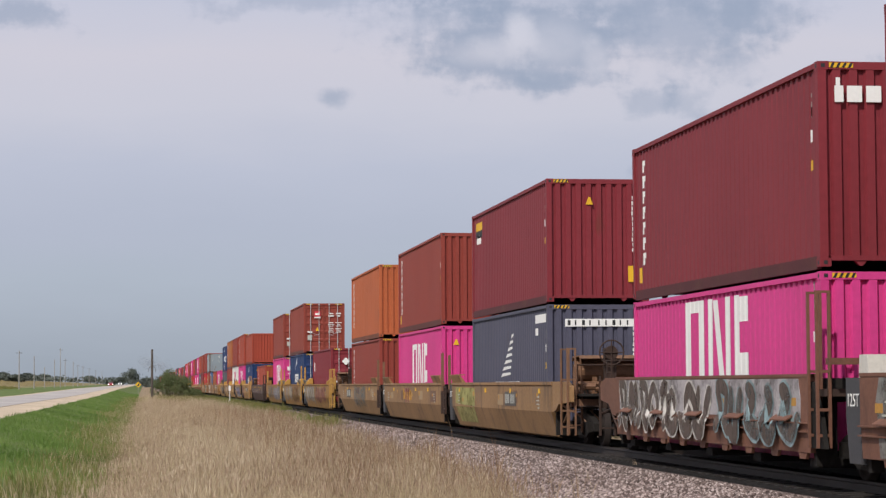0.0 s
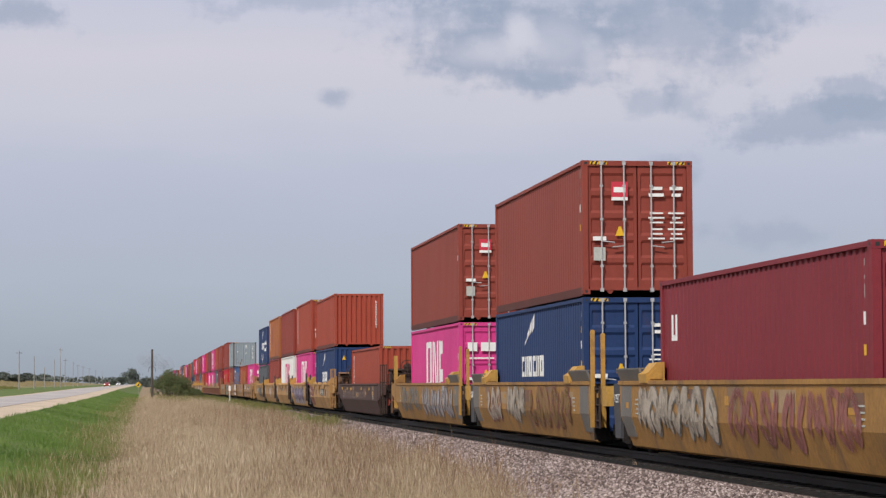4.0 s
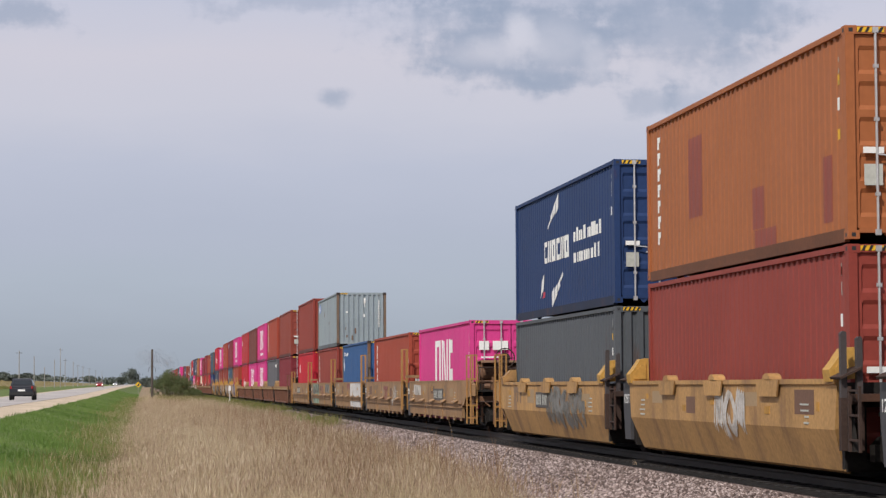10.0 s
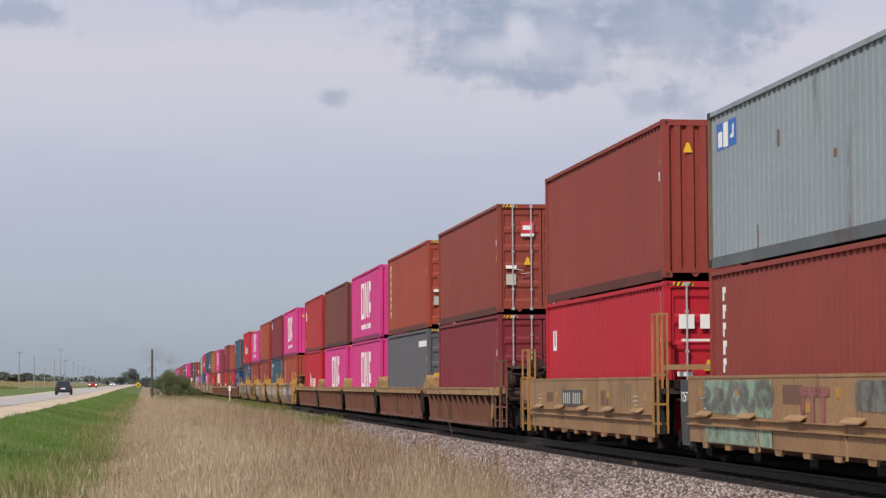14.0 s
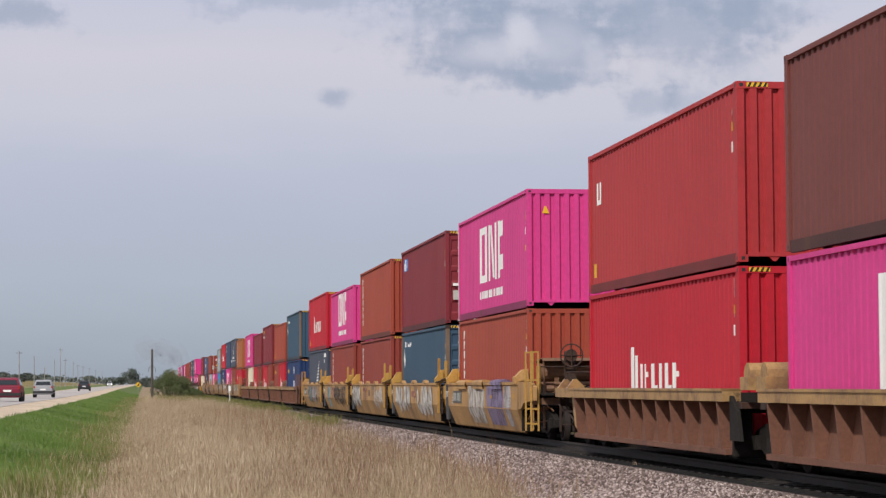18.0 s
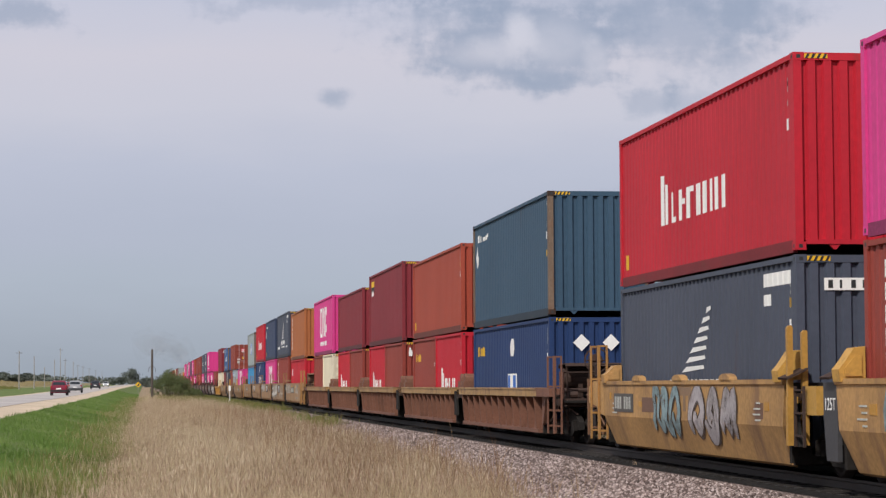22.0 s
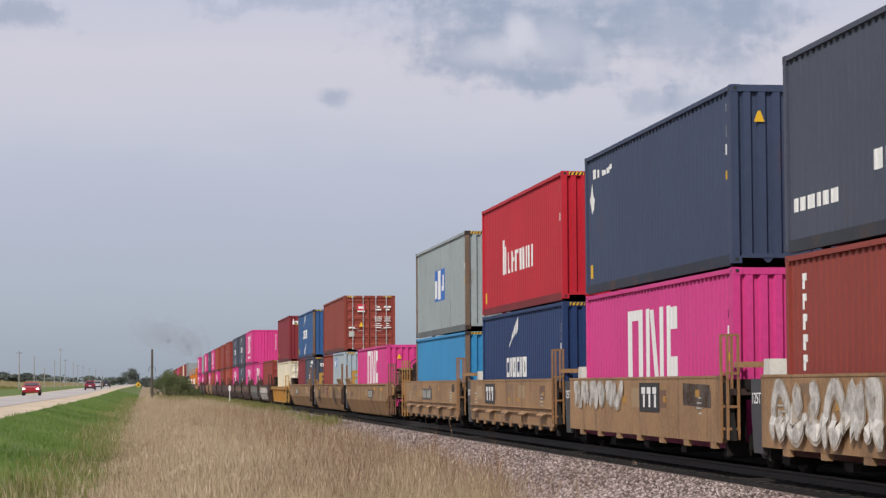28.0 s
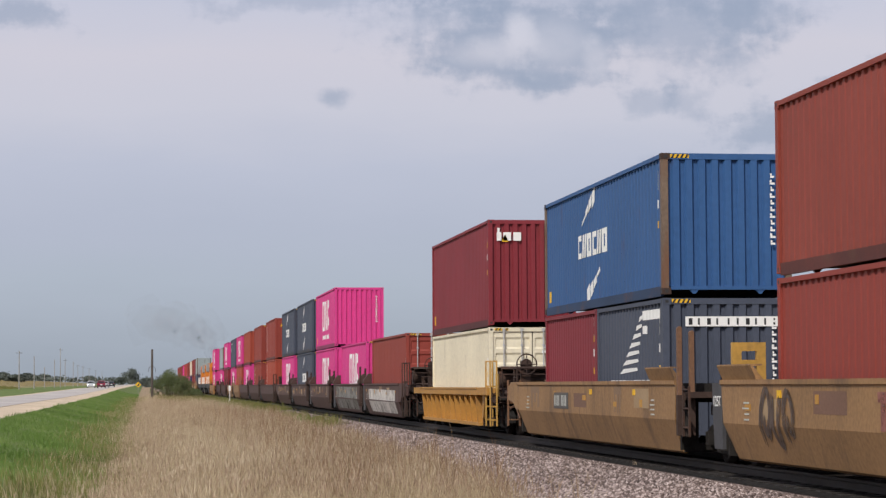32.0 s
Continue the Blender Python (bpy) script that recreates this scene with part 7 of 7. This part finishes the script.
def cars():
    def car(kind, col, ys, label, deco, posts, long=False, plain=()):
        well_car(kind, col, units_of(ys, long), label, deco, posts, ys[0], plain)
    car("stepped", "rust", [-327.6, -312.5], "grimy brown well car with flat sides covered in graffiti", [[("patch", "grey", 0.05, 0.95, 0.0, 1.0)], [("patch", "lavender", 0.03, 0.97, 0.01, 1.0), ("tag", ("teal", "umber"), 0.04, 0.40), ("tag", ("white", "umber"), 0.42, 0.66), ("tag", ("white", "umber"), 0.64, 0.97)]], "rust")
    car("smooth", "drab", [-290.9, -271.9, -252.8], "tan articulated well car, smooth sides, faded marks", [[("plate", 0.35), ("dots", 0.1, 0.35, 0.6, 0.9), ("patch", "lime", 0.72, 0.95, 0.0, 0.95)], [("patch", "gold", 0.47, 0.62, 0.12, 0.85), ("uprights", "rose", 0.55), ("dots", 0.2, 0.4, 0.8)], [("plate", 0.75), ("tag", ("grey",), 0.3, 0.6), ("dots", 0.2, 0.4, 0.6, 0.8)]], "rust", True)
    car("smooth", "yellow", [-229.0, -209.5, -190.1], "yellow articulated well car, smooth sides with graffiti", [[("tag", ("grey", "pale"), 0.55, 0.9), ("tag", ("rose",), 0.1, 0.5)], [("tag", ("rose", "golden"), 0.12, 0.45), ("tag", ("grey", "pale"), 0.48, 0.64), ("tag", ("rose", "pale"), 0.70, 0.84)], [("tag", ("grey", "lavender"), 0.08, 0.52), ("tag", ("grey",), 0.56, 0.9)]], "yellow", True)
    car("smooth", "purple_brown", [-167.0], "dark purple-brown single well car, grimy", [[("row", 0.3, 0.9), ("dots", 0.95, 0.8, 0.68, 0.4, 0.2)]], "rust", True)
    car("smooth", "buff", [-145.6, -129.7, -114.3, -99.1, -83.9], "tan-yellow five-unit well car with lids and dark posts", [[("plate", 0.35), ("patch", "rose", 0.78, 0.98, 0.0, 0.95)], [("patch", "lavender", 0.16, 0.80, 0.0, 1.0), ("tag", ("purple",), 0.18, 0.78), ("patch", "purple", 0.85, 0.97, 0.2, 0.9)], [("patch", "grey", 0.5, 0.62, 0.4, 0.8)], [("tag", ("white",), 0.35, 0.5)], [("plate", 0.55), ("tag", ("grey",), 0.15, 0.5), ("tag", ("grey",), 0.2, 0.48)]], "dark")
    car("stepped", "tan", [-63.5, -48.3, -33.3, -18.0, -2.5], "tan five-unit well car with stepped sides and yellow ladders", [[("plate", 0.4), ("patch", "white", 0.75, 0.9, 0.3, 0.9)], [("uprights", "rose", 0.42), ("tag", ("white",), 0.14, 0.22)], [("patch", "whitewash", 0.02, 0.40, 0.0, 1.0), ("patch", "rose", 0.42, 0.53, 0.55, 1.0), ("patch", "pale", 0.84, 0.9, 0.2, 1.0)], [("patch", "mint", 0.60, 0.92, 0.0, 0.97), ("tag", ("grey",), 0.60, 0.92), ("uprights", "rose", 0.44), ("patch", "grey", 0.1, 0.3, 0.2, 0.95)], [("plate", 0.6)]], "yellow")
    car("ribbed", "rust", [17.0, 32.2, 47.4, 62.8, 77.7], "rusty brown five-unit well car, ribbed sides, yellow top sill", [], "rust")
    car("smooth", "buff", [97.7, 112.9, 128.8, 144.4, 159.7], "yellow five-unit well car, smooth sides with bright graffiti", [[("patch", "purple", 0.18, 0.40, 0.0, 1.0), ("patch", "lavender", 0.09, 0.17, 0.0, 1.0), ("patch", "pale", 0.43, 0.66, 0.0, 0.9), ("tag", ("white",), 0.44, 0.66), ("plate", 0.84)], [("tag", ("pale", "white"), 0.12, 0.42), ("patch", "rose", 0.45, 0.55, 0.3, 0.7), ("tag", ("pale", "white"), 0.58, 0.92)], [("tag", ("black", "white"), 0.72, 0.98), ("uprights", "rose", 0.58), ("tag", ("white",), 0.05, 0.28)], [("tag", ("black",), 0.08, 0.55), ("patch", "teal", 0.72, 0.85, 0.0, 0.95), ("uprights", "rose", 0.57)], [("tag", ("umber", "lavender"), 0.2, 0.44), ("tag", ("umber", "teal"), 0.5, 0.66), ("plate", 0.85)]], "yellow")
    car("ribbed", "rust", [179.9, 194.6, 210.1, 225.4, 241.0], "rusty brown five-unit well car, ribbed sides, worn sill", [], "rust")
    car("stepped", "tan", [260.8, 275.9, 291.1, 306.0, 321.5], "tan five-unit well car with flat sides, ladders and pale graffiti", [[("plate", 0.5), ("patch", "pale", 0.12, 0.30, 0.0, 0.95), ("tag", ("white", "pale"), 0.62, 0.97), ("dots", 0.55, 0.28)], [("bigmark", 0.42), ("tag", ("pale",), 0.05, 0.3), ("tag", ("pale", "white"), 0.55, 0.95)], [("bigmark", 0.40), ("tag", ("pale", "white"), 0.58, 0.96), ("patch", "umber", 0.05, 0.2, 0.2, 0.9)], [("bigmark", 0.72)], [("plate", 0.55), ("patch", "umber", 0.05, 0.1, 0.5, 0.9)]], "ochre", False, (0, 1, 2))
    car("smooth", "drab", [343.1, 362.2, 381.9], "tan three-unit well car, smooth plain sides", [[("plate", 0.35), ("dots", 0.1, 0.25)], [("uprights", "rose", 0.49), ("tag", ("umber",), 0.75, 0.86), ("tag", ("umber",), 0.2, 0.3), ("dots", 0.1, 0.4, 0.8)], [("plate", 0.65), ("dots", 0.2, 0.45)]], "rust", True)
    car("ribbed", "amber", [402.9], "amber yellow single well car with ribbed sides", [], "yellow")
    car("smooth", "purple_brown", [422.6, 437.4, 453.2, 468.6, 484.0], "dark brown five-unit well car with pale sprayed sides", [[("patch", "white", 0.1, 0.85, 0.0, 0.8)], [("patch", "grey", 0.1, 0.9, 0.0, 0.95)]], "rust")
    car("smooth", "purple_brown", [504.2, 523.5, 543.0], "dark brown three-unit well car", [], "rust", True)
    car("smooth", "drab", [560.0, 575.2], "tan well car with smooth sides", [], "rust")
    car("smooth", "purple_brown", [596.0, 612.0], "dark brown well car with smooth sides", [], "rust")
    car("smooth", "tan", [640.0], "tan single well car", [], "rust")
    car("smooth", "tan", [742, 757.5, 773, 788.5, 804], "tan five-unit well car far down the train", [], "rust")
    car("smooth", "purple_brown", [824, 839.5, 855], "dark brown well car far down the train", [], "rust")
    car("smooth", "tan", [875, 890.5, 906], "tan well car far down the train", [], "rust")
    car("smooth", "tan", [926, 941.5, 957], "tan well car at the far end of the train", [], "rust")


def locomotive(y):
    """A six-axle diesel locomotive; origin at its near end."""
    orange = mat("loco_orange", (0.55, 0.17, 0.015), 0.45, vary=0.12, stain=(0.1, 0.05, 0.02), stain_amount=0.15, streak=3)
    t = thing("locomotive", "orange and black diesel locomotive amid the train", "locomotive", "locomotives")
    bm = bmesh.new(); box_into(bm, -1.5, 1.5, 0.6, 22.0, 1.05, 1.62); part("frame", bm, M_BLACK, t)
    bm = bmesh.new(); prism_into(bm, [(-0.95, 1.62), (0.95, 1.62), (0.95, 4.2), (0.7, 4.42), (-0.7, 4.42), (-0.95, 4.2)], "y", 4.6, 20.6); part("hood", bm, orange, t)
    bm = bmesh.new(); prism_into(bm, [(-1.5, 1.62), (1.5, 1.62), (1.5, 4.2), (1.1, 4.62), (-1.1, 4.62), (-1.5, 4.2)], "y", 2.0, 4.6); cab = part("cab", bm, orange, t)
    bm = bmesh.new()
    for s in (-1, 1):
        box_into(bm, s * 0.75 - 0.45, s * 0.75 + 0.45, 1.985, 2.0, 3.3, 3.95)
    box_into(bm, -1.515, -1.5, 2.5, 3.4, 3.2, 3.9)
    part("window", bm, M_BLACK, cab, "dark cab windows")
    bm = bmesh.new(); prism_into(bm, [(0.7, 1.62), (2.0, 1.62), (2.0, 3.2), (1.3, 3.0), (0.7, 2.6)], "x", -0.8, 0.8); part("nose", bm, orange, t)
    bm = bmesh.new(); box_into(bm, -1.5, 1.5, 17.4, 20.7, 3.4, 4.5); part("radiator", bm, mat("loco_grey", (0.25, 0.26, 0.27), 0.6), t)
    bm = bmesh.new(); prism_into(bm, [(-1.3, 0.35), (1.3, 0.35), (1.5, 1.05), (-1.5, 1.05)], "y", 8.3, 14.2); part("fuel_tank", bm, M_BLACK, t)
    bm = bmesh.new()
    for s in (-1, 1):
        for q in np.linspace(4.8, 21.6, 9):
            rod_into(bm, (s * 1.45, q, 1.62), (s * 1.45, q, 2.6), 0.02, 5)
        rod_into(bm, (s * 1.45, 4.8, 2.6), (s * 1.45, 21.6, 2.6), 0.02, 5)
    part("handrail", bm, M_WHITE, t, "white handrail")
    for y0 in (4.6, 17.8):
        for dy in (-1.9, 0, 1.9):
            part("wheelset", shared(("wheelset",), M_WHEEL, wheelset, True), M_WHEEL, t, "", pose(0, y0 + dy, 0.42))
        bm = bmesh.new()
        for s in (-1, 1):
            prism_into(bm, [(y0 - 2.7, 0.45), (y0 - 2.3, 0.85), (y0 + 2.3, 0.85), (y0 + 2.7, 0.45), (y0 + 2.2, 0.3), (y0 - 2.2, 0.3)], "x", *sorted((s * 1.0, s * 1.2)))
        part("truck", bm, M_DARK, t)
    MOVING.append((t, y, 0.0))


# ---- vehicles on the road ----
M_TYRE = mat("tyre", (0.025, 0.025, 0.026), 0.9, vary=0.2)
M_GLASS = mat("dark_glass", (0.02, 0.025, 0.03), 0.08, vary=0.05, spec=0.6)
M_TAIL = mat("tail_lamp", (0.32, 0.008, 0.008), 0.3, vary=0.05, glow=0.02)
M_HEAD = mat("head_lamp", (0.95, 0.93, 0.86), 0.2, vary=0.02, glow=3.0)
ROADERS = []


def wheel_into(bm):
    lathe_into(bm, [(-0.11, 0.18), (-0.11, 0.31), (-0.08, 0.345), (0.08, 0.345), (0.11, 0.31), (0.11, 0.18)], (0, 0, 0), "x", 18)


def vehicle(name, color, label, suv=True, lights=False):
    """A car; origin on the road under its middle, its front towards +y."""
    P = mat("car_body_" + name + "_" + label.split()[0], color, 0.32, vary=0.05, spec=0.4)
    t = thing(name, label, "car", "cars on the highway")
    hw, hl, H = 0.88, 2.3, 1.62 if suv else 1.42
    bm = bmesh.new()
    prism_into(bm, [(-hl, 0.42), (-hl + 0.1, 0.28), (hl - 0.15, 0.28), (hl, 0.45), (hl - 0.05, 0.80), (hl - 0.9, 1.02), (hl - 1.2, 1.05), (-hl + 0.06, 1.10), (-hl - 0.02, 0.9)], "x", -hw, hw)
    bmesh.ops.bevel(bm, geom=bm.edges[:], offset=0.07, segments=2, affect="EDGES")
    body = part("body", bm, P, t, smooth=False)
    bm = bmesh.new()
    if suv:
        pr = [(-hl + 0.10, 1.04), (-hl + 0.42, H - 0.06), (-hl + 0.7, H), (0.1, H), (0.5, H - 0.08), (hl - 1.15, 1.04)]
    else:
        pr = [(-hl + 0.5, 1.04), (-hl + 1.25, H - 0.04), (-0.9, H), (0.1, H), (0.4, H - 0.06), (hl - 1.15, 1.04)]
    k = [bm.verts.new((-hw + 0.06 + 0.14 * (z > 1.2), y, z)) for y, z in pr]
    q = [bm.verts.new((hw - 0.06 - 0.14 * (z > 1.2), y, z)) for y, z in pr]
    bm.faces.new(k); bm.faces.new(q[::-1])
    for i in range(len(k)):
        j = (i + 1) % len(k)
        bm.faces.new((k[j], k[i], q[i], q[j]))
    bmesh.ops.bevel(bm, geom=bm.edges[:], offset=0.05, segments=2, affect="EDGES")
    part("roof", bm, P, t)
    y1 = -hl + (0.20 if suv else 0.7)
    bm = bmesh.new()
    yb = -hl + 0.10 if suv else -hl + 0.5
    v = [bm.verts.new(c) for c in ((-0.68, yb + 0.065, 1.14), (0.68, yb + 0.065, 1.14), (0.58, yb + 0.27, H - 0.16), (-0.58, yb + 0.27, H - 0.16))]
    for w in v:
        w.co.y -= 0.05
    bm.faces.new(v)
    part("rear_window", bm, M_GLASS, t, "dark tinted rear window")
    bm = bmesh.new()
    v = [bm.verts.new(c) for c in ((-0.7, hl - 1.14, 1.10), (0.7, hl - 1.14, 1.10), (0.6, 0.56, H - 0.12), (-0.6, 0.56, H - 0.12))]
    bm.faces.new(v)
    part("windscreen", bm, M_GLASS, t)
    for s in (-1, 1):
        bm = bmesh.new()
        x0 = s * (hw - 0.045)
        vv = [bm.verts.new(c) for c in ((x0, -hl + 0.6, 1.12), (x0, hl - 1.5, 1.12), (s * (hw - 0.17), 0.2, H - 0.14), (s * (hw - 0.17), -hl + 0.75, H - 0.14))]
        bm.faces.new(vv)
        part("side_window", bm, M_GLASS, t)
        bm = bmesh.new(); box_into(bm, *sorted((s * 0.86, s * 0.72)), -hl - 0.035, -hl + 0.1, 0.86, 1.04); part("tail_lamp", bm, M_TAIL, t, "red tail lamp")
        bm = bmesh.new(); box_into(bm, *sorted((s * 0.86, s * 0.56)), hl - 0.1, hl + 0.01, 0.62, 0.78); part("head_lamp", bm, M_HEAD if lights else M_PALE, t, "lit headlamp" if lights else "")
        for y in (-1.4, 1.4):
            part("wheel", shared(("wheel", 0), M_TYRE, wheel_into, True), M_TYRE, t, "", pose(s * 0.83, y, 0.345))
    bm = bmesh.new(); box_into(bm, -0.88, 0.88, -hl - 0.05, -hl + 0.1, 0.42, 0.60); part("bumper", bm, M_BLACK, t)
    bm = bmesh.new(); box_into(bm, -0.26, 0.26, -hl - 0.056, -hl - 0.03, 0.66, 0.80); part("number_plate", bm, M_WHITE, t)
    if suv:
        bm = bmesh.new()
        for s in (-1, 1):
            rod_into(bm, (s * 0.62, -1.5, H + 0.04), (s * 0.62, 0.1, H + 0.04), 0.02, 5)
        part("roof_rails", bm, M_BLACK, t)
    return t


def motions():
    times = [0, 2, 4, 6, 8, 10, 12, 14, 16, 18, 20, 22, 24, 26, 28, 30, 32]
    for ob, y0, z in MOVING:
        walk(ob, [(t, pose(TRACK, y0 - travelled(t), RAIL + z)) for t in times])
    for ob, x, turn, rows in ROADERS:
        walk(ob, [(t, pose(x, y, land(x, y) + 0.03, 0, 0, turn)) for t, y in rows])


def exhaust(y):
    """Thin diesel smoke over the locomotives, in faint flakes that keep their shape."""
    m = bpy.data.materials.new("thin_smoke")
    m.use_nodes = True
    n, l = m.node_tree.nodes, m.node_tree.links
    b = n["Principled BSDF"]
    b.inputs["Base Color"].default_value, b.inputs["Roughness"].default_value, b.inputs["Specular IOR Level"].default_value = (0.22, 0.21, 0.20, 1), 1.0, 0.0
    b.inputs["Alpha"].default_value = 0.028
    rng = np.random.default_rng(51)
    v, f = [], []
    for i in range(30):
        q = rng.random()
        c = np.array([-9.0 * q ** 1.3 + rng.normal(0, 1.0 + q * 2.4), rng.uniform(-4, 4) + 30 * q, 5.2 + 7.5 * q ** 0.8 + rng.normal(0, 0.7)])
        r = rng.uniform(1.2, 2.4) * (0.6 + 1.0 * q)
        k = len(v)
        v += [c + np.array([math.cos(a) * r * rng.uniform(0.7, 1.2), rng.normal(0, 0.2), math.sin(a) * r * rng.uniform(0.7, 1.2)]) for a in np.linspace(0, 2 * math.pi, 11)[:-1]]
        f.append(tuple(range(k, k + 10)))
    me = bpy.data.meshes.new("exhaust_smoke")
    me.from_pydata([tuple(q) for q in v], [], f)
    me.materials.append(m)
    ob = tagged(new("exhaust_smoke", me), "thin grey diesel smoke over the locomotives", "smoke", "", "stuff")
    MOVING.append((ob, y, 0.0))


def highway_traffic():
    """Cars on the two lanes: going away at x -8.4, coming nearer at x -11.6."""
    dark = vehicle("suv", (0.020, 0.023, 0.032), "dark blue-black SUV driving away on the highway")
    silver = vehicle("suv", (0.30, 0.31, 0.33), "silver-grey SUV driving away on the highway")
    red = vehicle("suv", (0.19, 0.012, 0.036), "red SUV driving away on the highway")
    red2 = vehicle("car", (0.28, 0.012, 0.018), "red car with lit headlamps coming nearer", False, True)
    white = vehicle("pickup", (0.45, 0.46, 0.48), "pale SUV with lit headlamps coming nearer", True, True)
    for ob, rows in ((dark, [(0, -40), (5, 60), (9, 143), (13, 223), (16.5, 302), (20, 368), (24, 450), (28, 533), (32, 614)]),
                     (silver, [(0, -168), (8, -8), (16.5, 168), (18, 197), (20, 240), (22, 288), (24, 339), (26.5, 391), (28, 425), (32, 514)]),
                     (red, [(0, -226), (8, -62), (18, 146), (20, 186), (22, 233), (24, 277), (26.5, 331), (28, 368), (32, 466)])):
        ROADERS.append((ob, -9.0, 0, [(t, y * 1.071) for t, y in rows]))
    ROADERS.append((red2, -11.6, 180, [(t, 200 + 20.9 * (30 - t)) for t in (0, 8, 16, 24, 32)]))
    ROADERS.append((white, -11.6, 180, [(t, 515 + 20.4 * (32 - t)) for t in (0, 8, 16, 24, 32)]))


ground()
track()
stones()
grasses()
roadside()
far_woods()
load_containers()
cars()
for y in (654.0, 677.0, 700.0):
    locomotive(y)
exhaust(690.0)
highway_traffic()
motions()
